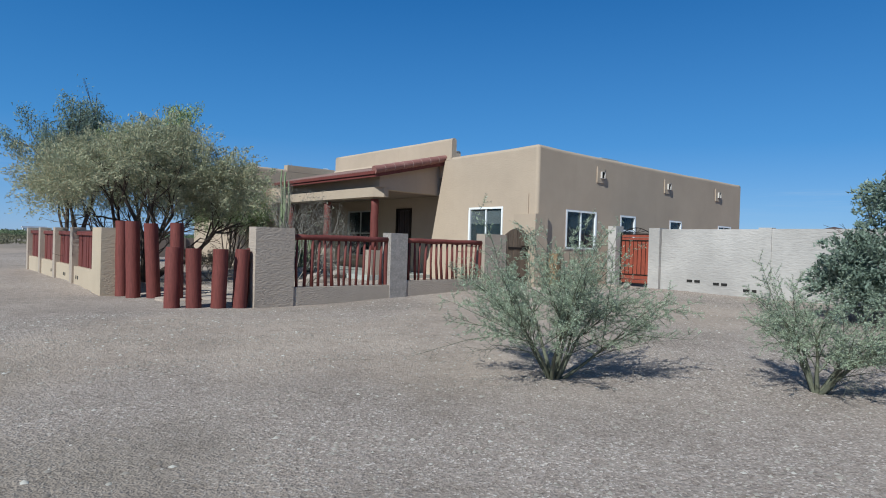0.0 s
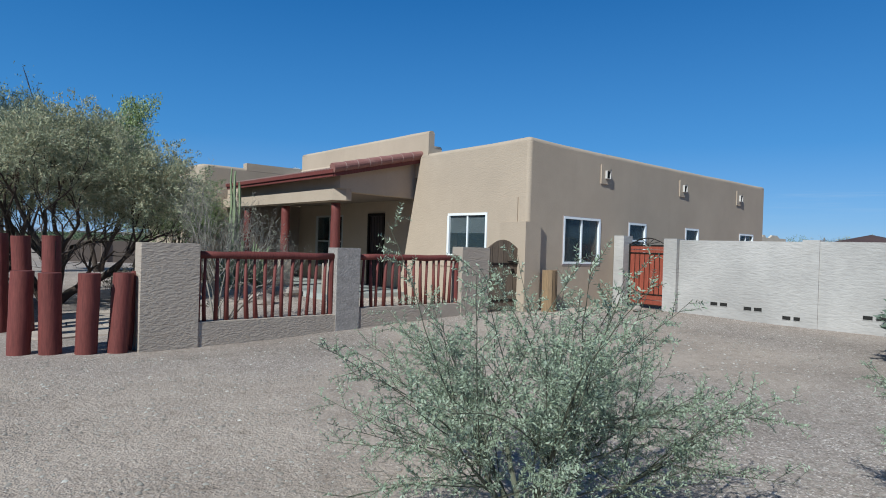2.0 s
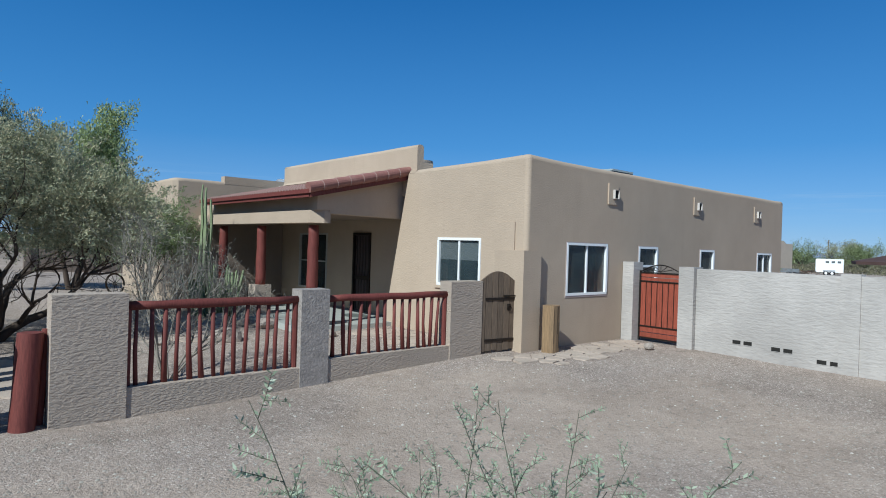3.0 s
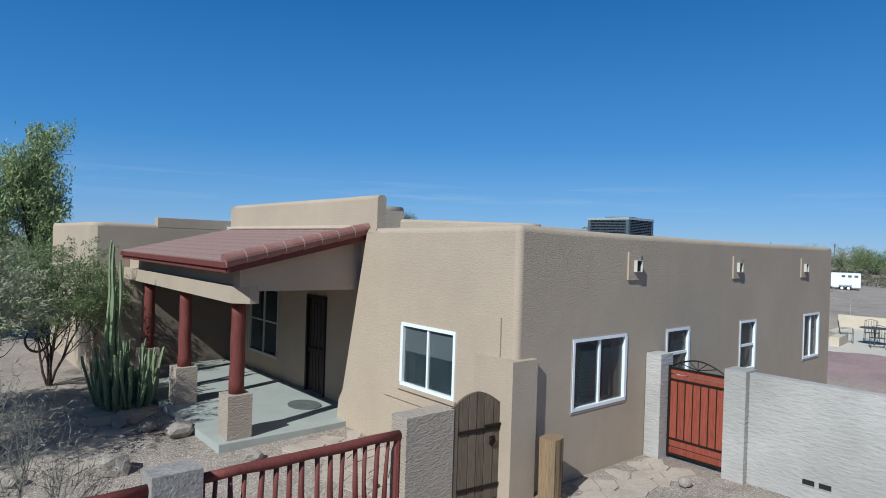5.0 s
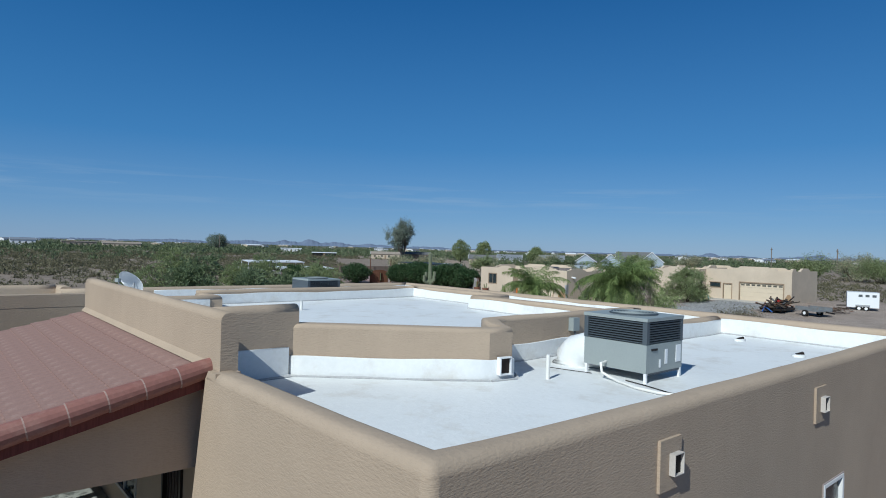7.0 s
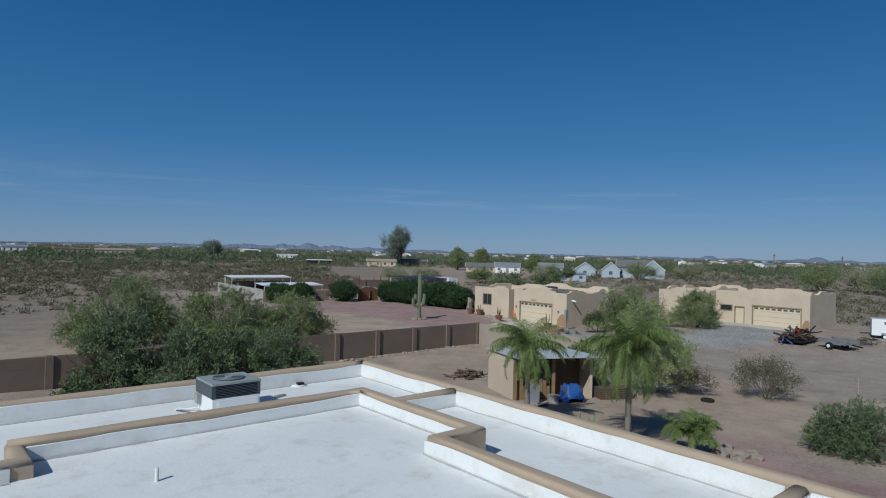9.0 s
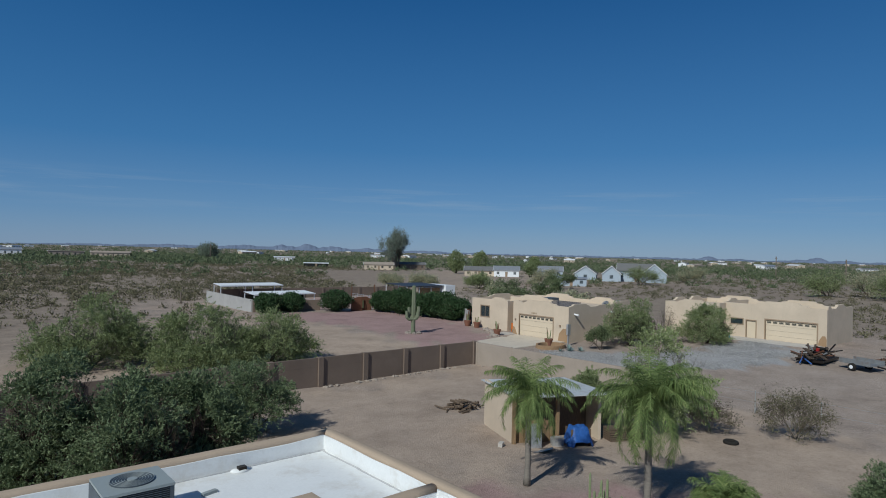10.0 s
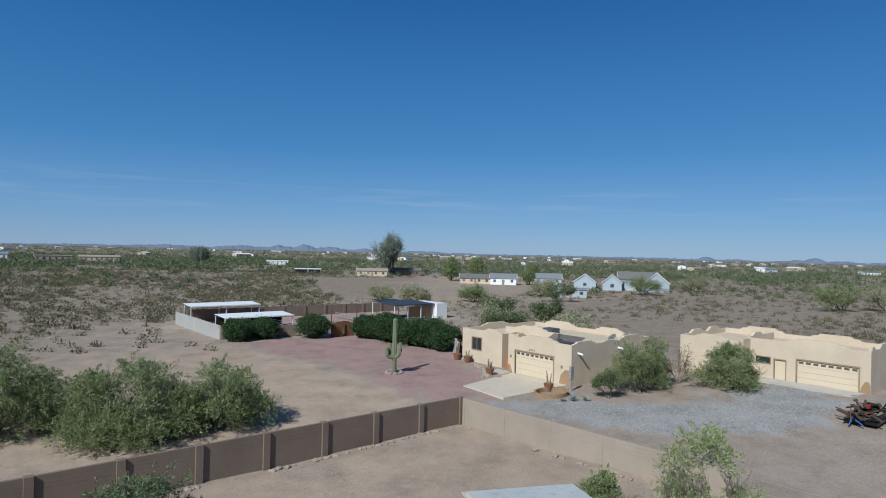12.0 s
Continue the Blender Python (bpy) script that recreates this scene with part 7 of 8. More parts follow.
part("stall_wall", box(89.5, 94.8, 104.0, 104.1, -0.7, 1.7), LOG_WOOD, barn, "brown timber stall")
part("white_wall", box(95.05, 97.5, 102.5, 109.0, -0.7, 2.2), WHITE_METAL, barn, "white metal end wall")
for x0, y0, x1, y1 in ((66.0, 112.0, 66.8, 98.5), (80.0, 104.5, 86.0, 103.0), (80.0, 104.5, 80.5, 113.0), (86, 100, 93, 98.5)):
    fn = thing("pipe_corral", x0, y0, 0, "rusty pipe corral fence", "fence", "corral fences")
    fn.matrix_world = pose(0, 0, 0)
    for z in (0.15, 0.45, 0.75):
        part("rail", tube([(x0, y0, z - 0.4), (x1, y1, z - 0.4)], 0.04, 5), STEEL, fn)
    for k in range(5):
        f = k / 4
        part("post", tube([(x0 + (x1 - x0) * f, y0 + (y1 - y0) * f, -1.0), (x0 + (x1 - x0) * f, y0 + (y1 - y0) * f, 0.5)], 0.05, 5), STEEL, fn)
rg = thing("steel_gate", 69.0, 92.0, 0, "rusty sheet steel gate with a cut-out cactus", "gate")
rg.matrix_world = pose(0, 0, 0)
for x0, x1, s in ((67.3, 68.95, 1), (69.0, 70.6, -1)):
    m = Matrix.Translation((x0, 92.2, 0)) @ Matrix.Rotation(radians(-14), 4, "Z")
    poly = [(0, -0.7), (1.62, -0.7), (1.62, 1.35 + 0.2 * s), (0.8, 1.5), (0, 1.35 - 0.2 * s)]
    bm = prism(poly, 0, 0.04, "y")
    bmesh.ops.transform(bm, matrix=m, verts=bm.verts)
    part("leaf", bm, RUST, rg)
for x in (67.2, 70.75):
    part("post", tube([(x, 92.2 - (x - 67.2) * 0.24, -0.8), (x, 92.2 - (x - 67.2) * 0.24, 3.4)], 0.07, 6), RUST, rg)
part("cutout_cactus", box(68.9, 69.05, 91.75, 91.77, -0.2, 1.0), CACTUS, rg)
side_gate = pier_wall("entry_wall", (73.2, 73.6), (70.7, 70.2), 2, 1.2, -0.9, PEN_PAINT, "pale panel wall beside the house", 0.12)
part("steel_door", box(71.6, 72.2, 71.3, 71.45, -0.6, 1.3), RUST, side_gate, "rusty steel door")


# ---- shed and its clutter ----
SHED = Matrix.Translation((38.5, 33.0, 0)) @ Matrix.Rotation(radians(-27), 4, "Z")
shed = thing("shed", 38.5, 33, 0, "small stuccoed shed with a galvanised sheet roof", "shed")
shed.matrix_world = SHED
part("wall", box(0, 0.15, 0.0, 4.2, -0.9, 1.85), PALE_STUCCO, shed)
part("wall", box(0.15, 4.6, 4.05, 4.2, -0.9, 1.6), PALE_STUCCO, shed)
part("wall", box(4.45, 4.6, 0.0, 4.05, -0.9, 1.7), PALE_STUCCO, shed)
part("timber_post", box(0.0, 0.16, -0.16, -0.005, -0.6, 1.85), LOG_WOOD, shed, "brown timber post")
part("timber_post", box(2.2, 2.34, -0.16, -0.005, -0.6, 1.85), LOG_WOOD, shed, "brown timber post")
for k in range(9):
    part("timber_board", box(0.18 + k * 0.22, 0.38 + k * 0.22, 0.06, 0.1, -0.6, 0.62 + 0.25 * math.sin(k * 2.2)), LOG_WOOD, shed, "brown timber board")
# added closed box that stands in for the shed's unlit inside
part("interior_lining", box(0.2, 4.4, 1.2, 4.0, -0.6, 1.55), GREY_WOOD, shed, "closed grey-brown box filling the shed for its dark inside").data.flip_normals()
for k in range(7):
    a = -0.12 + k * 0.70
    part("roof_sheet", prism([(-0.9, 2.02), (4.5, 1.72), (4.5, 1.76), (-0.9, 2.06)], a, a + 0.685, "x"), SHEET, shed, "galvanised roof sheet")
alone("solar_panel", prism([(0, 0.2), (1.4, 1.15), (1.36, 1.2), (-0.04, 0.25)], 0, 1.1, "y"), SOLAR, "dark panel leaning beside the shed", "solar panel", at=(43.6, 31.6, 0.9), turn=-50)
wood = thing("timber_stack", 43.6, 30.3, float(ground_z(43.6, 30.3)), "stack of brown boards beside the shed", "timber", turn=-27)
for k in range(6):
    part("board", box(-0.9, 1.1, -0.4 + 0.03 * k, 0.4, 0.1 * k, 0.1 * k + 0.07), GREY_WOOD, wood)
rng = random.Random(19)
tp = bmesh.new()
bmesh.ops.create_grid(tp, x_segments=18, y_segments=14, size=1.0)
for v in tp.verts:
    u, w = v.co.x, v.co.y
    v.co = Vector((u * 0.66, w * 0.55, 0.9 - 0.9 * max(0, abs(u) - 0.55) ** 1.0 * 1.9 - 0.75 * max(0, abs(w) - 0.5) * 1.7 + 0.1 * noise.noise(Vector((u * 2.8, w * 2.8, 3)))))
bmesh.ops.solidify(tp, geom=tp.faces[:], thickness=0.015)
tarp = thing("covered_table", 40.9, 31.0, float(ground_z(40.9, 31.0)), "work table under a crumpled blue tarpaulin", "table", turn=-27)
part("tarpaulin", tp, TARP, tarp, "crumpled blue tarpaulin", smooth=True)
for x, y in ((-0.45, -0.3), (0.45, -0.3), (-0.45, 0.3), (0.45, 0.3)):
    part("leg", box(x - 0.04, x + 0.04, y - 0.04, y + 0.04, 0, 0.8), GREY_WOOD, tarp)
alone("water_tub", tube([(0, 0, 0), (0, 0, 0.35), (0, 0, 0.36), (0, 0, 0.1)], [0.3, 0.34, 0.29, 0.26], 16), STEEL, "round galvanised tub on the dirt", "tub", at=(40.0, 31.5, float(ground_z(40, 31.5))))
alone("metal_cabinet", box(-0.3, 0.3, -0.25, 0.25, 0, 1.0), STEEL, "grey metal cabinet standing outside the shed", "cabinet", at=(38.9, 32.0, float(ground_z(38.9, 32.0))), bevel=0.02, turn=-27)
alone("round_tray", tube([(0, 0, 0), (0, 0.02, 0.05)], 0.5, 20), STEEL, "round metal tray leaning in front of the shed", "tray", at=(38.7, 31.3, float(ground_z(38.7, 31.3))))
alone("cinder_block", box(-0.2, 0.2, -0.1, 0.1, 0, 0.2), CONCRETE, "grey cinder block lying on the dirt", "block", at=(37.7, 32.9, float(ground_z(37.7, 32.9))), bevel=0.01, turn=30)
alone("tyre", tube([(0.27 * math.cos(t), 0.27 * math.sin(t), 0.09) for t in [k * math.pi / 10 for k in range(21)]], 0.09, 8, cap=False), BLACK_VOID, "black tyre lying on the dirt", "tyre", at=(47.0, 26.6, float(ground_z(47, 26.6))), smooth=True)
for cx, cy, n, spread_, mat, lab in ((42.3, 40.2, 46, 1.3, GREY_WOOD, "heap of grey firewood and branches"), (45.5, 39.2, 40, 1.2, LOG_WOOD, "heap of pale dry branches")):
    hp = thing("firewood_heap", cx, cy, float(ground_z(cx, cy)), lab, "firewood")
    for k in range(n):
        a, l_ = rng.uniform(0, 6.28), rng.uniform(0.4, 1.1)
        p = Vector((rng.gauss(0, spread_ * 0.45), rng.gauss(0, spread_ * 0.35), 0))
        p.z = max(0.06, 0.55 * math.exp(-(p.length / spread_) ** 2 * 1.5) * rng.uniform(0.2, 1))
        d = Vector((math.cos(a), math.sin(a), rng.uniform(-0.2, 0.25))) * l_ / 2
        part("branch", tube([p - d, p + d], [rng.uniform(0.04, 0.08), rng.uniform(0.03, 0.06)], 6), mat, hp)


def palm(x, y, trunk_h, crown, seed, label, fronds=15, r0=0.2, r1=0.15, leaflets=26):
    r = random.Random(seed)
    z = float(ground_z(x, y))
    ob = thing("palm_tree", x, y, z, label, "palm", "queen palms")
    pts = [(0.012 * math.sin(k * 0.7), 0.012 * math.cos(k * 0.6), trunk_h * k / 10) for k in range(11)]
    part("trunk", tube(pts, [r0 * (1.35 if k == 0 else 1) + (r1 - r0) * k / 10 + 0.012 * (k % 2) for k in range(11)], 12), PALM_BARK, ob, "ringed grey trunk", smooth=True)
    for k in range(fronds):
        a = 2 * math.pi * k / fronds + r.uniform(-0.2, 0.2)
        e = r.uniform(-0.25, 1.5) if trunk_h > 2 else r.uniform(0.3, 1.5)
        L = crown * r.uniform(0.85, 1.15)
        verts, faces = [], []
        u = Vector((math.cos(a), math.sin(a), 0))
        side = Vector((-math.sin(a), math.cos(a), 0))
        p, ang = Vector((0, 0, trunk_h)), e
        n = leaflets
        for i in range(n):
            d = u * math.cos(ang) + Vector((0, 0, math.sin(ang)))
            q_ = p + d * L / n
            ang -= ((0.055 if trunk_h > 2 else 0.068) + 0.022 * (1.3 - e)) * (26 / n) * (1 if trunk_h > 2 else 0.75)
            f = i / n
            if i > 2:
                ll = L * (0.19 if trunk_h > 2 else 0.25) * math.sin(math.pi * min(1, 0.25 + 0.68 * f)) * r.uniform(0.75, 1.2) + 0.1
                for s in (-1, 1):
                    tip = p + (side * s * 0.5 + d * 0.5 + Vector((r.uniform(-0.3, 0.3), r.uniform(-0.3, 0.3), (-0.4 - 0.35 * f if trunk_h > 2 else -0.25) + r.uniform(-0.45, 0.45)))).normalized() * ll
                    midp = p.lerp(tip, 0.5) + Vector((0, 0, 0.14 * ll)) + side * s * 0.06 * ll
                    w = d * 0.011
                    b = len(verts)
                    verts += [p - w * 0.6, p + w * 0.6, midp + w, tip, midp - w]
                    faces += [(b, b + 1, b + 2, b + 4), (b + 4, b + 2, b + 3)]
            w = side * 0.014 + Vector((0, 0, 0.004))
            b = len(verts)
            verts += [p - w, p + w, q_ + w * 0.8, q_ - w * 0.8]
            faces += [(b, b + 1, b + 2, b + 3)]
            p = q_
        attach("frond", mesh_from("frond", verts, faces, LEAF_PALM), ob)
    return ob


palm(34.7, 28.7, 3.4, 1.95, 1, "queen palm with arching drooping fronds", 38, 0.115, 0.09, 84)
palm(35.6, 24.3, 3.85, 2.3, 2, "lush queen palm with arching fronds", 60, 0.12, 0.095, 84)
palm(37.0, 22.4, 0.85, 1.12, 3, "short young palm with arching fronds", 46, 0.16, 0.13, 60)
columns = thing("column_cactus", 34.6, 25.2, float(ground_z(34.6, 25.2)), "cluster of slender green column cacti", "cactus")
for k in range(15):
    a, d = rng.uniform(0, 6.28), rng.uniform(0, 0.85)
    h = rng.uniform(0.5, 1.3)
    ribbed([(d * math.cos(a), d * math.sin(a), h * f) for f in (0, 0.3, 0.6, 0.85, 0.94, 1.0)], 0.045, 6, CACTUS, columns, "cactus_stem")
for k in range(14):
    x, y, s = 37.5 + rng.uniform(-0.4, 1.6), 21.2 + rng.uniform(-0.8, 0.8), rng.uniform(0.12, 0.35)
    alone("planter_rock", lump(rng, s * 1.3, s, s * 0.7, 0.35, sub=1), ROCK, "pale rock piled beside the young palm", "rock", "palm bed rocks", at=(x, y, float(ground_z(x, y)) + s * 0.3), turn=rng.uniform(0, 180))
for k in range(9):
    a = k * 0.75
    alone("planter_rock", lump(rng, 0.22, 0.18, 0.15, 0.35, sub=1), ROCK, "pale rock ringed round the tree's foot", "rock", "tree ring rocks", at=(29.9 + 1.0 * math.cos(a), 42.6 + 0.8 * math.sin(a), float(ground_z(29.9, 42.6)) + 0.06))

# ---- trees of the back yard and desert ----
BIG = dict(levels=3, split=5, angle=0.62, lift=0.03)
YARD = dict(leaf=LEAF_DARK, stems=9, lean=0.95, trunk=0.08, spread=0.2, bottom=0.12, start=0.0, sprays=2000, reach=0.6, long=2.2, clump=0.3)
plant("mesquite_tree", 21.0, 39.2, 4.9, 2.3, 101, "big dense dark green mesquite in the back yard", "tree", leaves=52000, size=0.05, lobes=34, **YARD, **BIG)
plant("mesquite_tree", 22.9, 35.7, 4.5, 2.2, 102, "big dense dark green mesquite in the back yard", "tree", leaves=52000, size=0.05, lobes=34, **YARD, **BIG)
plant("mesquite_tree", 25.6, 37.9, 3.9, 2.1, 103, "big dense dark green mesquite in the back yard", "tree", leaves=52000, size=0.05, lobes=34, **YARD, **BIG)
plant("mesquite_tree", 23.7, 38.9, 4.1, 2.0, 117, "big dense dark green mesquite in the back yard", "tree", leaves=52000, size=0.05, lobes=34, **YARD, **BIG)
plant("young_tree", 30.2, 42.9, 4.0, 2.8, 104, "round green tree ringed with rocks", "tree", leaves=40000, size=0.045, leaf=LEAF_DARK, stems=3, lean=0.6, trunk=0.08, spread=0.2, bottom=0.9, lobes=34, clump=0.3, sprays=1500, reach=0.6, long=2.4, **BIG)
PALO = dict(leaf=LEAF_PALO, bark=GREEN_BARK, stems=6, lean=0.8, trunk=0.1, spread=0.26, bottom=0.15, clump=0.24, sprays=2100, reach=1.0, rise=0.45, long=3.2)
plant("desert_tree", 27.8, 66.6, 5.4, 4.7, 105, "spreading green palo verde beyond the wall", "tree", leaves=66000, size=0.05, lobes=52, **PALO, **BIG)
plant("desert_tree", 34.4, 61.8, 5.2, 4.3, 106, "spreading grey-green palo verde beyond the wall", "tree", leaves=66000, size=0.05, lobes=52, **PALO, **BIG)
plant("desert_tree", 39.3, 60.2, 4.7, 3.6, 107, "dense green palo verde beyond the wall", "tree", leaves=56000, size=0.05, lobes=44, **PALO, **BIG)
plant("pale_tree", 46.5, 29.6, 6.0, 2.5, 108, "airy pale yellow-green tree behind the palms", "tree", leaves=30000, size=0.052, leaf=LEAF_PALE, bark=GREY_BARK, stems=3, lean=0.4, trunk=0.07, spread=0.22, bottom=0.7, lobes=24, clump=0.28, sprays=900, reach=0.8, rise=0.8, long=1.7, **BIG)
plant("green_shrub", 46.0, 34.2, 2.7, 1.6, 109, "bright green rounded shrub by the shed", "shrub", leaves=24000, size=0.04, leaf=LEAF_PALO, stems=5, lean=0.7, trunk=0.04, spread=0.16, bottom=0.2, lobes=18, clump=0.34, sprays=900, reach=0.55, rise=0.6, long=2.8, **BIG)
plant("dry_shrub", 50.6, 25.0, 2.5, 1.7, 110, "sparse olive and grey twiggy creosote", "shrub", leaves=6000, size=0.045, leaf=LEAF_SCRUB, bark=GREY_BARK, stems=8, lean=0.9, trunk=0.03, spread=0.14, bottom=0.3, **BIG)
plant("green_shrub", 42.4, 18.6, 2.4, 1.9, 111, "dense green rounded shrub in the back yard", "shrub", leaves=34000, size=0.034, leaf=LEAF_DARK, stems=6, lean=0.8, trunk=0.05, spread=0.16, bottom=0.1, lobes=24, clump=0.32, sprays=1300, reach=0.5, rise=0.5, long=2.6, **BIG)
plant("dry_shrub", 48.4, 28.4, 1.6, 1.5, 112, "grey dry brush under the pale tree", "shrub", leaves=3600, size=0.05, leaf=LEAF_DRY, bark=GREY_BARK, stems=8, lean=0.9, trunk=0.02, spread=0.12, bottom=0.1, **BIG)
plant("mesquite_tree", 73.0, 48.3, 5.1, 3.2, 113, "olive mesquite by the neighbour house", "tree", leaves=30000, size=0.055, leaf=LEAF_PALO, stems=4, lean=0.7, trunk=0.1, spread=0.3, bottom=0.5, lobes=30, clump=0.26, sprays=1000, reach=0.8, rise=0.5, long=2.4, **BIG)
plant("desert_tree", 78.3, 42.9, 4.3, 3.0, 114, "feathery green tree before the garage", "tree", leaves=30000, size=0.052, leaf=LEAF_PALO, stems=4, lean=0.8, trunk=0.08, spread=0.3, bottom=0.15, lobes=30, clump=0.26, sprays=1000, reach=0.9, rise=0.7, long=2.8, **BIG)
plant("bare_tree", 77.2, 47.2, 3.6, 1.8, 115, "leafless grey tree between the houses", "tree", leaves=900, size=0.07, leaf=LEAF_DRY, bark=GREY_BARK, stems=3, lean=0.5, trunk=0.06, spread=0.2, bottom=0.8, **BIG)
plant("young_tree", 68.5, 48.8, 2.4, 1.2, 116, "small green tree on thin stems", "tree", leaves=4000, size=0.08, leaf=LEAF_GREEN, stems=3, lean=0.4, trunk=0.05, spread=0.2, bottom=0.9, **BIG)
for i, (x, y, h, r) in enumerate(((84, 76, 4.2, 3.4), (92, 84, 4.0, 3.6), (100, 92, 4.5, 3.4), (88, 68, 3.6, 3.0), (104, 84, 4.2, 3.5), (96, 74, 3.4, 3.0), (150, 118, 4.5, 4.5))):
    plant("desert_tree", x, y, h, r, 130 + i, "olive green desert tree behind the cream house", "tree", leaves=6000, size=0.16, leaf=LEAF_MESQUITE if i % 2 else LEAF_GREEN, stems=5, lean=0.8, trunk=0.08, spread=0.35, bottom=0.2, levels=2, split=6, angle=0.6)
plant("eucalyptus_tree", 201, 262, 20.5, 8.8, 153, "tall pale feathery tree standing alone on the plain", "tree", leaves=30000, size=0.21, leaf=LEAF_SILVER, bark=GREY_BARK, stems=6, lean=0.5, trunk=0.4, spread=0.6, bottom=4.2, levels=4, split=4, angle=0.52, start=0.0, ragged=0.1, lift=0.06)
for i, (x, y, h) in enumerate(((198.5, 213.9, 10.2), (228, 229, 10), (249, 212, 8), (207, 178, 6))):
    plant("eucalyptus_tree", x, y, h, h * 0.4, 151 + i, "green bushy tree near the far houses", "tree", leaves=6000, size=0.28, dome=0.6, leaf=LEAF_PALO, stems=2, lean=0.4, trunk=0.3, spread=0.6, bottom=1.0, levels=2, split=5)
plant("eucalyptus_tree", 172, 444, 12, 7, 160, "tall dark tree far off on the plain", "tree", leaves=9000, size=0.3, leaf=LEAF_OLIVE, stems=4, lean=0.4, trunk=0.35, spread=0.7, bottom=2.0, levels=3, split=5, dome=0.45)


def scatter(name, n, near, far, az0, az1, size0, size1, blades, mat, label, category, seed, skip=(), rise=0.75, power=1.0):
    """Scrub or trees too many to count: clumps of short blades over a stretch of the plain."""
    r = np.random.RandomState(seed)
    d = near + (far - near) * r.rand(n) ** power
    a = np.radians(r.uniform(az0, az1, n))
    x, y = 20 + d * np.sin(a), 15 + d * np.cos(a)
    ok = np.ones(n, bool)
    for poly in skip:
        ok &= inside(x, y, poly) < 0.5
    ang, wav, phs = r.uniform(0, 6.28, 14), r.uniform(0.02, 0.16, 14), r.uniform(0, 6.28, 14)
    clump = np.sin((x[:, None] * np.cos(ang) + y[:, None] * np.sin(ang)) * wav + phs).sum(1) / 3.4
    ok &= (clump + r.uniform(-0.9, 1.1, n)) > -0.25
    x, y, d = x[ok], y[ok], d[ok]
    n = len(x)
    s = r.uniform(size0, size1, n)
    z = ground_z(x, y)
    c = r.normal(size=(n, blades, 3))
    c /= np.linalg.norm(c, axis=2)[:, :, None]
    c *= r.rand(n, blades, 1) ** 0.45
    c[:, :, 2] = np.abs(c[:, :, 2]) * rise
    pos = np.stack([x, y, z], 1)[:, None] + c * s[:, None, None]
    way = c + r.normal(0, 0.6, (n, blades, 3)) + np.array([0, 0, 0.5])
    way /= np.linalg.norm(way, axis=2)[:, :, None]
    side = np.cross(way, r.normal(size=(n, blades, 3)))
    side /= np.linalg.norm(side, axis=2)[:, :, None]
    ln = (s[:, None] * r.uniform(0.2, 0.46, (n, blades)))[:, :, None]
    q_ = np.stack([pos - way * ln * 0.5 - side * ln * 0.28, pos - way * ln * 0.5 + side * ln * 0.28, pos + way * ln * 0.5], 2).reshape(-1, 3)
    q_[:, 2] = np.maximum(q_[:, 2], np.repeat(z, blades * 3) - 0.02)
    me = mesh_fast(name, q_, np.arange(len(q_)).reshape(-1, 3), mat)
    tagged(new(name, me), label, category, kind="stuff")


LOT = [(-12, -12), (16, -30), (100, -30), (100, 20), (90, 54), (84, 72), (73, 74), (72, 92), (99, 98), (99, 121), (52, 122), (50, 97), (53, 56), (20, 57), (-4, 60), (-12, 40)]
SANDY = [(-10, 50), (40, 50), (56, 58), (57, 84), (45, 96), (28, 90), (10, 98), (-30, 98)]
PLAIN = [(100, 125), (120, 130), (175, 145), (230, 175), (215, 235), (150, 250), (110, 170)]
scatter("desert_scrub", 5600, 95, 340, 0, 32, 0.55, 1.5, 30, LEAF_SCRUB, "grey-brown creosote scrub over the desert plain", "scrub", 21, (LOT, PLAIN, SANDY), 0.8, 0.75)
scatter("desert_scrub", 10500, 40, 290, -20, 98, 0.35, 1.15, 30, LEAF_SCRUB, "grey-brown creosote scrub over the desert plain", "scrub", 1, (LOT, PLAIN, SANDY), 0.8, 0.8)
scatter("desert_scrub", 16000, 220, 900, -15, 95, 0.6, 1.5, 14, LEAF_SCRUB, "grey-brown creosote scrub over the desert plain", "scrub", 2, (LOT, PLAIN), 0.8, 0.75)
scatter("desert_woodland", 1700, 190, 480, -15, 95, 1.3, 2.8, 48, LEAF_FAR, "olive green desert trees far off", "trees", 3, (LOT, PLAIN), 0.9, 0.8)
scatter("desert_woodland", 9500, 350, 1500, -15, 95, 1.8, 4.2, 24, LEAF_FAR, "olive green desert trees far off", "trees", 4, (), 0.9, 0.8)
scatter("desert_woodland", 8000, 1300, 3800, -15, 95, 4.0, 8.0, 12, LEAF_FAR, "olive green desert trees far off", "trees", 5, (), 0.7, 1.0)
scatter("desert_woodland", 2400, 300, 760, 36, 88, 1.8, 3.8, 30, LEAF_FAR, "olive green desert trees far off", "trees", 16, (LOT, PLAIN), 0.9, 0.9)
scatter("desert_woodland", 1900, 330, 760, 2, 34, 2.0, 4.2, 40, LEAF_FAR, "olive green desert trees far off", "trees", 15, (), 0.9, 0.9)
scatter("dry_weeds", 2200, 12, 60, -10, 110, 0.03, 0.09, 12, LEAF_DRY, "low dry weeds on the bare dirt", "weeds", 6, ([(-9, -9), (3, -12), (27, -3), (27, 30), (-2, 31)], [(53.5, 52), (90, 30), (90, 72), (72, 95), (54, 95)]), 0.8, 0.8)

# ---- scrap, trailers, patio ----
rng = random.Random(23)
RAW_STEEL = surface("dull_grey_steel", (0.24, 0.25, 0.255), 0.6, 1.2, 26, 0.25, 0.2, 0.002, 0.3, stain=(0.20, 0.13, 0.09))
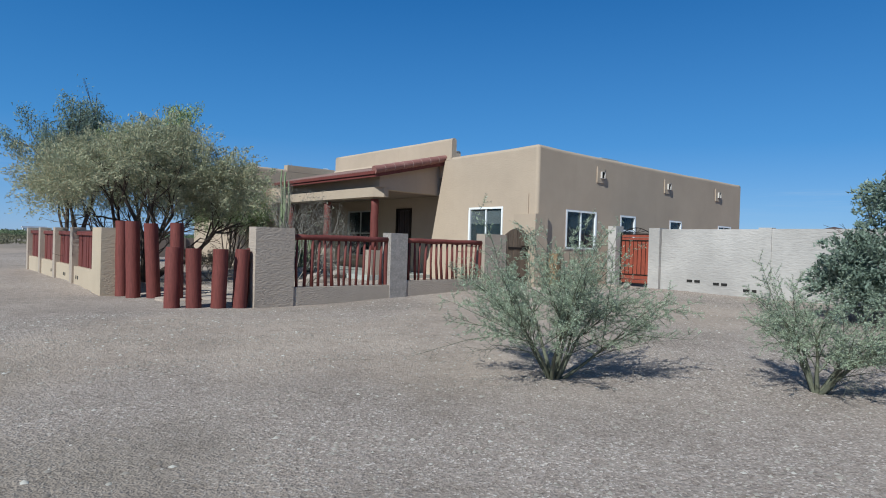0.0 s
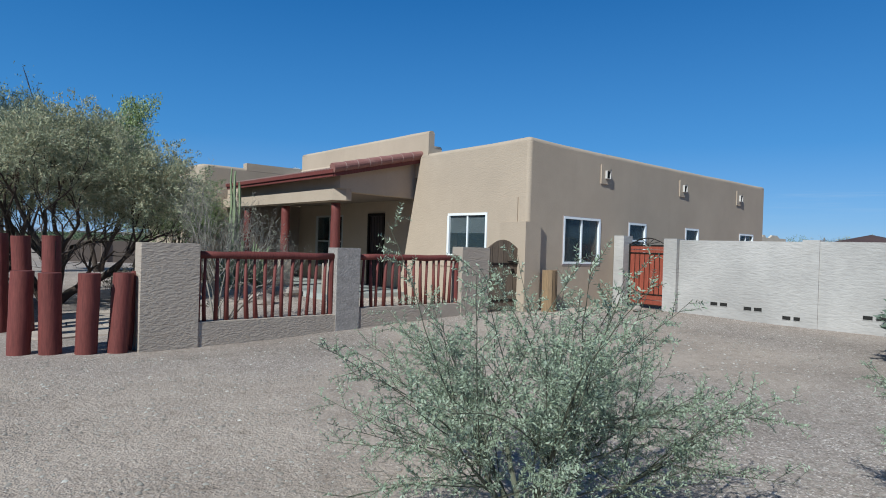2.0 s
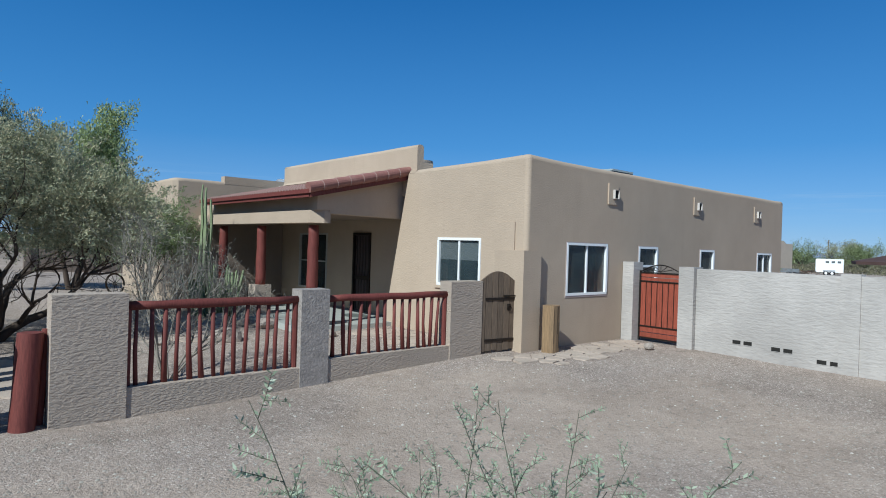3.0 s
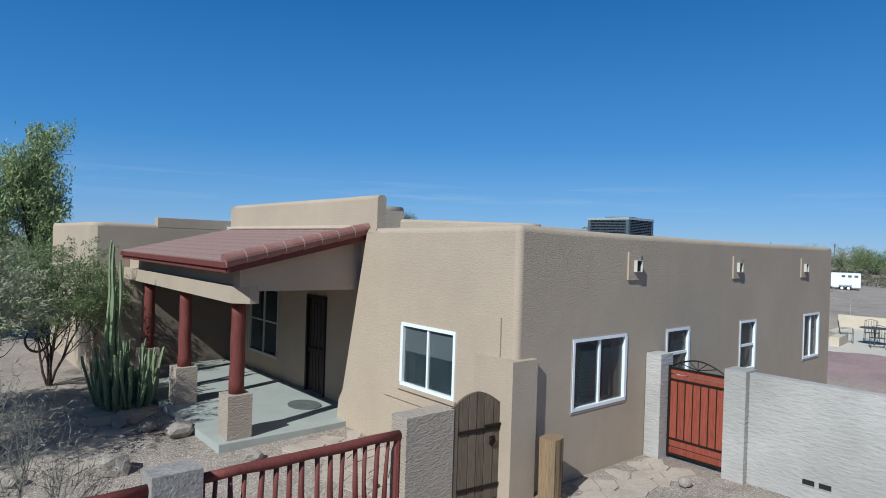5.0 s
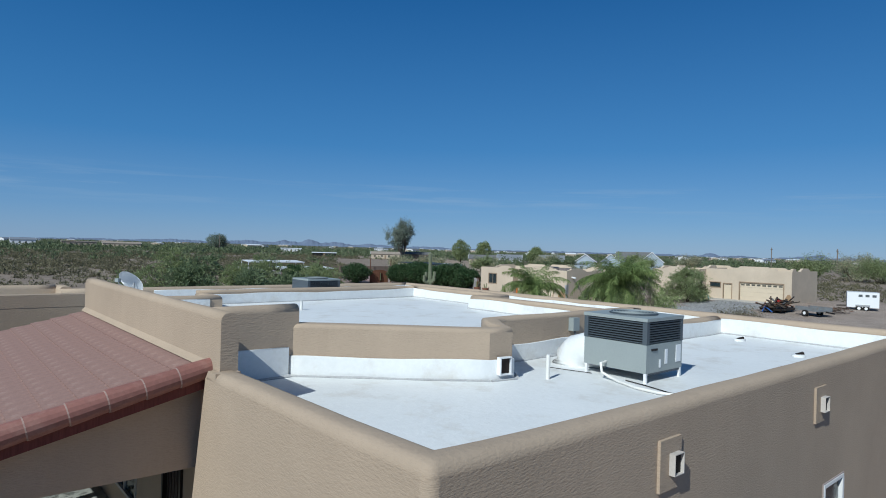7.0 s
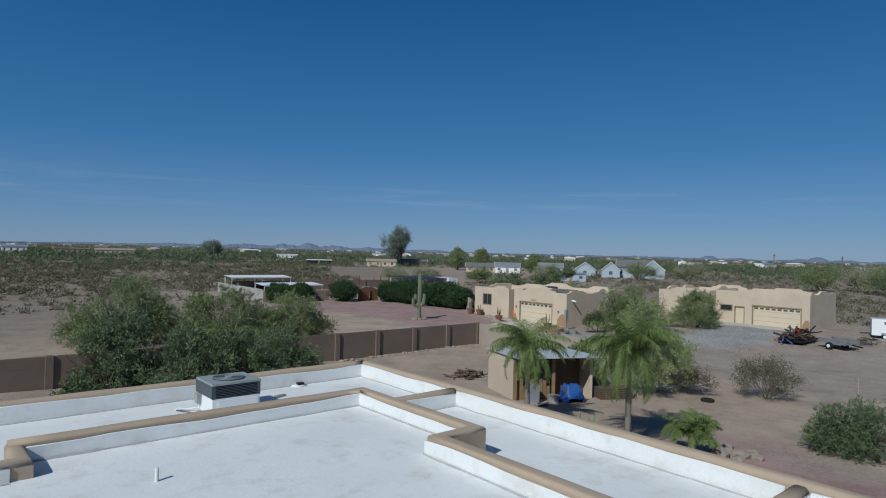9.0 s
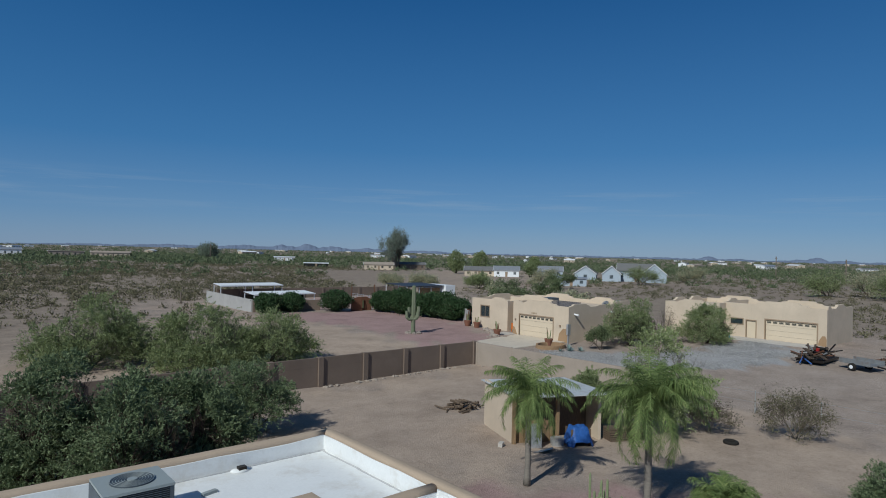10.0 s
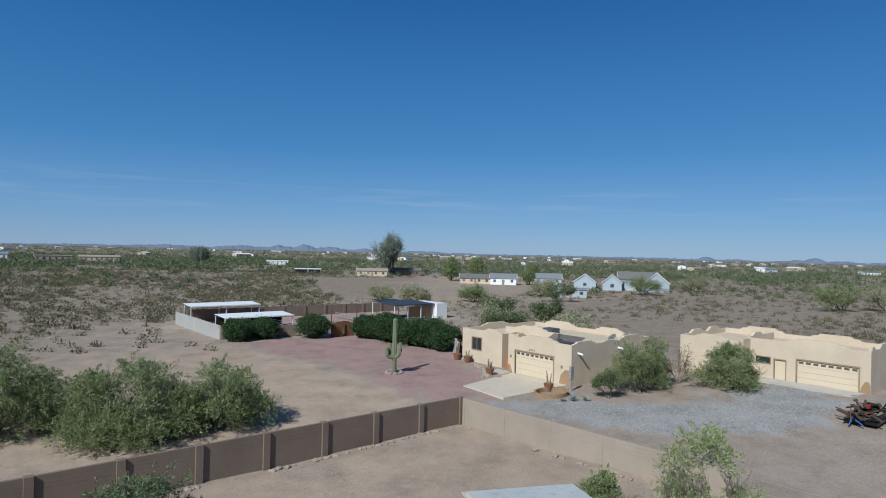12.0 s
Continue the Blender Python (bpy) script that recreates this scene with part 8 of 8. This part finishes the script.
sc = thing("scrap_pile", 75.5, 31.9, 0.0, "heap of dark rusty scrap, branches and boards on the gravel", "scrap pile")
part("flat_bed", box(-2.0, 2.0, -1.0, 1.0, 0.22, 0.42), DARK_METAL, sc, bevel=0.03)
for k in range(60):
    a = rng.uniform(0, 3.14)
    x, y = rng.uniform(-2.0, 2.0), rng.uniform(-1.0, 1.0)
    m = Matrix.Translation((x, y, 0.42 + rng.uniform(0.0, 0.85) * (1 - (x / 2.6) ** 2))) @ Matrix.Rotation(a, 4, "Z") @ Matrix.Rotation(rng.uniform(-0.5, 0.5), 4, "Y")
    w = rng.uniform(0.03, 0.11)
    part("scrap_piece", box(-rng.uniform(0.25, 0.95), rng.uniform(0.25, 0.95), -w, w, -0.04, 0.05, m=m), rng.choice((DARK_METAL, BLACK_VOID, DARK_METAL, RUST, BARK, BARK, RAW_STEEL)), sc)
part("red_tub", tube([(0.3, 0.2, 0.9), (0.3, 0.2, 1.15)], [0.22, 0.26], 12), RED_PAINT, sc, "red plastic tub")
part("black_drum", tube([(1.3, -0.3, 0.8), (1.3, 0.5, 0.85)], 0.32, 12), BLACK_VOID, sc, "black drum")
part("blue_frame", tube([(-2.3, -0.3, 0.1), (-2.3, 0.4, 0.6), (-2.7, 0.5, 0.1)], 0.06, 6), TARP, sc)


def wheel(parent, x, y, z, r):
    w = part("wheel", tube([(x, y - 0.1, z), (x, y + 0.1, z)], r, 16), BLACK_VOID, parent, "black tyre")
    part("rim", tube([(x, y - 0.11, z), (x, y + 0.11, z)], r * 0.5, 12), WHITE_METAL, w)


tr = thing("flat_trailer", 74.7, 28.5, -0.05, "grey flatbed utility trailer parked on the dirt", "trailer", turn=70)
part("deck", box(-1.25, 1.25, -0.85, 0.85, 0.5, 0.62), RAW_STEEL, tr, bevel=0.02)
for y in (-0.85, 0.8):
    part("side_rail", box(-1.25, 1.25, y, y + 0.05, 0.62, 0.9), RAW_STEEL, tr)
part("tongue", tube([(-1.25, 0, 0.5), (-2.1, 0, 0.42)], 0.06, 6), DARK_METAL, tr)
wheel(tr, 0.1, -0.98, 0.3, 0.3)
wheel(tr, 0.1, 0.98, 0.3, 0.3)
brush = thing("brush_heap", 79.2, 27.6, float(ground_z(79.2, 27.6)), "low heap of dark dry branches on the dirt", "brush")
for k in range(46):
    x, y = rng.uniform(-1.5, 1.5), rng.uniform(-0.7, 0.7)
    d = Vector((rng.uniform(-0.8, 0.8), rng.uniform(-0.4, 0.4), rng.uniform(-0.15, 0.15)))
    p = Vector((x, y, 0.2 + rng.uniform(0, 0.4) * (1 - (x / 1.9) ** 2)))
    part("branch", tube([p - d, p + Vector((0, 0, rng.uniform(-0.05, 0.08))), p + d], [0.035, 0.03, 0.012], 5), rng.choice((BARK, GREY_BARK, RUST)), brush)
ht = thing("horse_trailer", 86.2, 27.6, 0.02, "white horse trailer parked beside the far garage", "trailer", turn=108)
part("body", box(-1.4, 1.4, -0.9, 0.9, 0.4, 1.97), WHITE_METAL, ht, "white sheet body", bevel=0.12)
part("roof", box(-1.3, 1.3, -0.8, 0.8, 1.96, 2.0), SHEET, ht)
part("fender", box(-0.6, 0.65, -0.97, -0.905, 0.5, 0.68), STEEL, ht)
part("fender", box(-0.6, 0.65, 0.905, 0.97, 0.5, 0.68), STEEL, ht)
part("tongue", tube([(1.4, 0, 0.5), (2.3, 0, 0.45)], 0.06, 6), DARK_METAL, ht)
for k in range(3):
    part("window", box(-1.15 + k * 0.6, -0.8 + k * 0.6, -0.915, -0.902, 1.5, 1.75), GLASS, ht)
    part("window", box(-1.15 + k * 0.6, -0.8 + k * 0.6, 0.902, 0.915, 1.5, 1.75), GLASS, ht)
for y in (-0.85, 0.85):
    for x in (-0.28, 0.34):
        wheel(ht, x, y, 0.3, 0.3)
lowwall = tagged(part("garden_wall", box(42.9, 43.1, 8.0, 15.5, -0.3, 0.7), PALE_STUCCO, None, bevel=0.03), "low tan garden wall behind the house", "wall", kind="structure")
tagged(part("patio_slab", prism([(33.2, 8.0), (33.2, 13.3), (36.0, 14.8), (42.88, 15.4), (42.88, 8.0)], -0.25, 0.055, "z"), CREAM_CONCRETE, None), "cream concrete patio slab", "patio", kind="structure")
tagged(part("seat_wall", prism([(34.6, 13.0), (36.4, 13.2), (37.6, 14.0), (37.3, 14.3), (36.2, 13.55), (34.6, 13.35)], 0.0, 0.42, "z"), PALE_STUCCO, None, bevel=0.02), "low curved stucco seat wall on the patio", "wall", kind="structure")
IRON = surface("grey_wrought_iron", (0.10, 0.10, 0.095), 0.5, 3, 40, 0.15, 0.1, 0.001, 0.5)
patio = thing("patio_table", 36.6, 12.3, 0.055, "grey wrought-iron patio table on the concrete slab", "table")
part("tabletop", tube([(0, 0, 0.70), (0, 0, 0.72)], 0.55, 20), IRON, patio)
part("pedestal", tube([(0, 0, 0), (0, 0, 0.7)], 0.03, 8), IRON, patio)
for k in range(4):
    a = k * 90 + 20
    ch = thing("patio_chair", 36.6 + 1.0 * math.cos(radians(a)), 12.3 + 1.0 * math.sin(radians(a)), 0.055, "grey wrought-iron patio chair round the table", "chair", "patio chairs", turn=a - 90)
    for x in (-0.25, 0.25):
        part("leg", tube([(x, -0.24, 0), (x, -0.24, 0.62), (x, 0.22, 0.62)], 0.012, 5), IRON, ch)
        part("leg", tube([(x, 0.24, 0), (x, 0.22, 0.42), (x * 0.9, 0.3, 0.92)], 0.012, 5), IRON, ch)
    for j in range(6):
        part("seat_slat", box(-0.25, 0.25, -0.24 + j * 0.08, -0.20 + j * 0.08, 0.41, 0.42), IRON, ch)
    for j in range(5):
        part("back_bar", tube([(-0.2 + j * 0.1, 0.225, 0.44), (-0.18 + j * 0.09, 0.3, 0.9)], 0.008, 4), IRON, ch)
    part("back_rail", tube([(-0.23, 0.3, 0.9), (0, 0.31, 0.96), (0.23, 0.3, 0.9)], 0.012, 5), IRON, ch)
umb = thing("patio_umbrella", 27.9, 7.9, float(ground_z(27.9, 7.9)), "dark brown folding patio umbrella standing open beside the wall", "umbrella")
part("pole", tube([(0, 0, 0), (0, 0, 2.22)], 0.022, 8), IRON, umb, "thin metal pole")
part("base", tube([(0, 0, 0), (0, 0, 0.06), (0, 0, 0.09)], [0.26, 0.25, 0.06], 16), IRON, umb, "round metal base")
CANVAS = surface("dark_brown_canvas", (0.075, 0.045, 0.04), 0.9, 2, 50, 0.2, 0.2, 0.002)
for k in range(8):
    a0, a1 = k * math.pi / 4, (k + 1) * math.pi / 4
    rim = [(1.35 * math.cos(a), 1.35 * math.sin(a)) for a in (a0, a1)]
    hang = [(x, y, 1.83) for x, y in rim]
    edge_ = [(x, y, 1.93) for x, y in rim]
    me_ = mesh_from("canopy_panel", [(0, 0, 2.23), *edge_, *hang, (0, 0, 2.215), *[(x * 0.99, y * 0.99, 1.92) for x, y in rim]], [(0, 1, 2), (1, 3, 4, 2), (5, 7, 6)], CANVAS)
    attach("canopy_panel", me_, umb, "sloping canvas panel")
    part("rib", tube([(0, 0, 2.2), (1.33 * math.cos(a0), 1.33 * math.sin(a0), 1.91)], 0.008, 4), IRON, umb)
wire = thing("wire_fence", 54.2, 26, 0, "thin wire fence on steel posts", "fence")
wire.matrix_world = pose(0, 0, 0)
for k in range(6):
    part("post", tube([(54.5 + k * 0.2, 32 - k * 3.4, -0.8), (54.5 + k * 0.2, 32 - k * 3.4, 0.9)], 0.03, 5), STEEL, wire)
for z in (0.2, 0.8):
    part("wire", tube([(54.5, 32, z), (55.5, 15, z)], 0.008, 4), STEEL, wire)


# ---- far houses ----
def gabled(x, y, w, d, h, turn, wall, roof, label, group="far houses", pitch=0.35, name="far_house"):
    """A small house: walls with gable ends along x, two roof slopes, pale barge boards, windows and a door."""
    z = float(ground_z(x, y)) - 0.1
    ob = thing(name, x, y, z, label, "house", group, turn=turn)
    top = h + d / 2 * pitch * 2
    part("wall", prism([(-d / 2, 0), (d / 2, 0), (d / 2, h), (0, top), (-d / 2, h)], -w / 2, w / 2, "x"), wall, ob)
    o, t = d / 2 + 0.35, 0.16
    low = h - 0.35 * pitch * 2
    for s in (-1, 1):
        part("roof_slope", prism([(s * o, low + 0.02), (s * o, low + t), (0, top + t), (0, top + 0.02)], -w / 2 - 0.35, w / 2 + 0.35, "x"), roof, ob)
        for e in (-1, 1):
            a, b = sorted((e * (w / 2 + 0.36), e * (w / 2 + 0.44)))
            part("barge_board", prism([(s * o, low - 0.1), (s * o, low + t), (0, top + t), (0, top - 0.1)], a, b, "x"), WHITE_METAL, ob)
    n = max(2, int(w / 3))
    for k in range(n):
        c = -w / 2 + w * (k + 0.5) / n
        for s in (-1, 1):
            part("window", box(c - 0.5, c + 0.5, min(s * d / 2, s * (d / 2 + 0.04)), max(s * d / 2, s * (d / 2 + 0.04)), h * 0.4, h * 0.78), GLASS, ob)
    for s in (-1, 1):
        a, b = sorted((s * w / 2, s * (w / 2 + 0.04)))
        part("window", box(a, b, -0.6, 0.6, h * 0.4, h * 0.8), GLASS, ob)
    part("door", box(-0.45, 0.45, -d / 2 - 0.05, -d / 2 - 0.002, 0, 2.0), TAN_TRIM, ob)
    return ob


gabled(220.0, 138.0, 13, 7, 4.2, -59, BLUE_SIDING, GREY_SHINGLE, "pale blue sided house with a long grey roof", pitch=0.35)
gabled(212.9, 143.6, 9, 6.5, 3.0, 31, BLUE_SIDING, GREY_SHINGLE, "pale blue house wing with a white-trimmed gable", pitch=0.42)
gabled(220.9, 131.2, 10, 8.2, 3.3, 31, BLUE_SIDING, GREY_SHINGLE, "pale blue house wing with a white-trimmed gable", pitch=0.42)
gabled(214.0, 156.0, 7, 8, 2.6, 31, BLUE_SIDING, GREY_SHINGLE, "small pale blue outbuilding with a grey gable", pitch=0.35)
gabled(168.5, 128.5, 9, 5, 2.4, -52, BLUE_SIDING, STEEL, "low blue-grey shed with a flat sheet roof", pitch=0.05)
gabled(199.5, 184.4, 10, 7, 2.7, -48, WHITE_METAL, STEEL, "white mobile home with a pale metal roof", pitch=0.22)
gabled(193.5, 194.0, 12, 6, 2.3, -46, PALE_STUCCO, GREY_SHINGLE, "cream low house with a grey roof", pitch=0.25)
gabled(222.5, 181.0, 11, 7, 2.6, -50, BLUE_SIDING, STEEL, "grey mobile home with a pale metal roof", pitch=0.25)
gabled(189.0, 260.0, 14, 7, 2.6, -34, PALE_STUCCO, CMU_LIGHT, "cream low house with a brown roof beside the lone tree", pitch=0.15)
gabled(211.0, 263.0, 15, 7, 2.7, -37, CMU, GREY_SHINGLE, "dark brown house with a grey roof behind the lone tree", pitch=0.15)
# solid walls painted near-black for the shade of an open shed
gabled(173.5, 294.0, 12, 6, 2.1, -28, BLACK_VOID, WHITE_METAL, "closed near-black shed in place of an open shaded one, white roof", pitch=0.04)
gabled(227.0, 438.0, 15, 6, 2.9, -25, WHITE_METAL, WHITE_METAL, "white trailer home far off", pitch=0.05)
gabled(92.0, 478.0, 20, 9, 4.0, -6, CMU_LIGHT, CMU_LIGHT, "brown flat-roofed building far off", pitch=0.02)
gabled(120.0, 486.0, 24, 9, 3.4, -10, PALE_STUCCO, CMU_LIGHT, "cream low building with a brown roof far off", pitch=0.12)
gabled(63.0, 500.0, 14, 8, 4.4, -3, WHITE_METAL, STEEL, "white house far off", pitch=0.15)
rng = random.Random(77)
for k in range(110):
    az, d = radians(rng.uniform(-3, 84)), 620 + 2200 * rng.random()
    wall_, roof_ = rng.choice(((WHITE_METAL, STEEL), (PALE_STUCCO, CMU_LIGHT), (WHITE_METAL, GREY_SHINGLE), (PALE_STUCCO, WHITE_METAL)))
    gabled(20 + d * math.sin(az), 15 + d * math.cos(az), rng.uniform(10, 22), rng.uniform(6, 10), rng.uniform(2.8, 4.2), rng.uniform(-60, 60), wall_, roof_, "small pale house far off across the desert", pitch=0.12)
for i, (x, y, h, r) in enumerate(((161.4, 133.1, 5.1, 4.3), (196.5, 121.9, 6.0, 6.5), (233.3, 123.3, 6.1, 5.2), (190, 66, 7.0, 6.5), (197, 58, 7.5, 7.0), (186, 50, 6.5, 6.0), (114.2, 133.0, 4.0, 3.6), (127.8, 126.7, 4.3, 4.2), (109, 140, 3.6, 3.2))):
    plant("desert_tree", x, y, h, r, 170 + i, "olive grey-green desert tree on the plain", "tree", leaves=7000, size=0.16, leaf=LEAF_PALO if i % 2 else LEAF_MESQUITE, stems=6, lean=0.9, trunk=0.1, spread=0.5, bottom=0.3, levels=2, split=6, angle=0.6, start=0.0)


def drive_gravel():
    """Pale crushed stone over the neighbours' drive."""
    r = np.random.RandomState(9)
    n = 26000
    x, y = r.uniform(57, 85, n), r.uniform(33, 54, n)
    near = inside(x, y, [(58.5, 53), (61.5, 42), (68, 35), (79, 34), (84, 41), (73, 42.5), (69, 45), (64, 51.5)])
    ok = near > r.uniform(-0.5, 0.7, n)
    x, y = x[ok], y[ok]
    n = len(x)
    s = r.uniform(0.03, 0.075, n)
    z = ground_z(x, y)
    base = np.array([(1, 0, 0), (0.1, 1, 0), (-1, 0.1, 0), (0, -1, 0), (0.1, 0, 0.9)], float)
    jit = base[None] * (1 + r.uniform(-0.4, 0.4, (n, 5, 1)))
    verts = np.stack([x, y, z], 1)[:, None] + jit * s[:, None, None]
    tri = np.array([(0, 1, 4), (1, 2, 4), (2, 3, 4), (3, 0, 4)])
    faces = (np.arange(n)[:, None, None] * 5 + tri).reshape(-1, 3)
    m = leafy("crushed_grey_stone", [(0, (0.25, 0.245, 0.24)), (0.6, (0.38, 0.38, 0.37)), (1, (0.50, 0.49, 0.475))], 0.9)
    tagged(new("drive_gravel", mesh_fast("drive_gravel", verts.reshape(-1, 3), faces, m)), "pale grey crushed stone on the drive", "gravel", kind="stuff")


drive_gravel()
for x, y, h in ((337, 133, 11), (290, 90, 10), (165, 420, 11)):
    pl_ = thing("utility_pole", x, y, float(ground_z(x, y)), "wooden utility pole on the plain", "pole", "utility poles")
    part("shaft", tube([(0, 0, -0.2), (0, 0, h)], 0.22, 7), GREY_BARK, pl_)
    part("crossarm", box(-1.2, 1.2, -0.1, 0.1, h - 1.0, h - 0.75), GREY_BARK, pl_)
for x, y in ((50.5, 118.0), (88, 150), (97, 160)):
    alone("fence_post", tube([(0, 0, -0.2), (0, 0, 1.9)], 0.13, 7), GREY_BARK, "dark wooden post standing on the plain", "post", "old posts", at=(x, y, float(ground_z(x, y))))
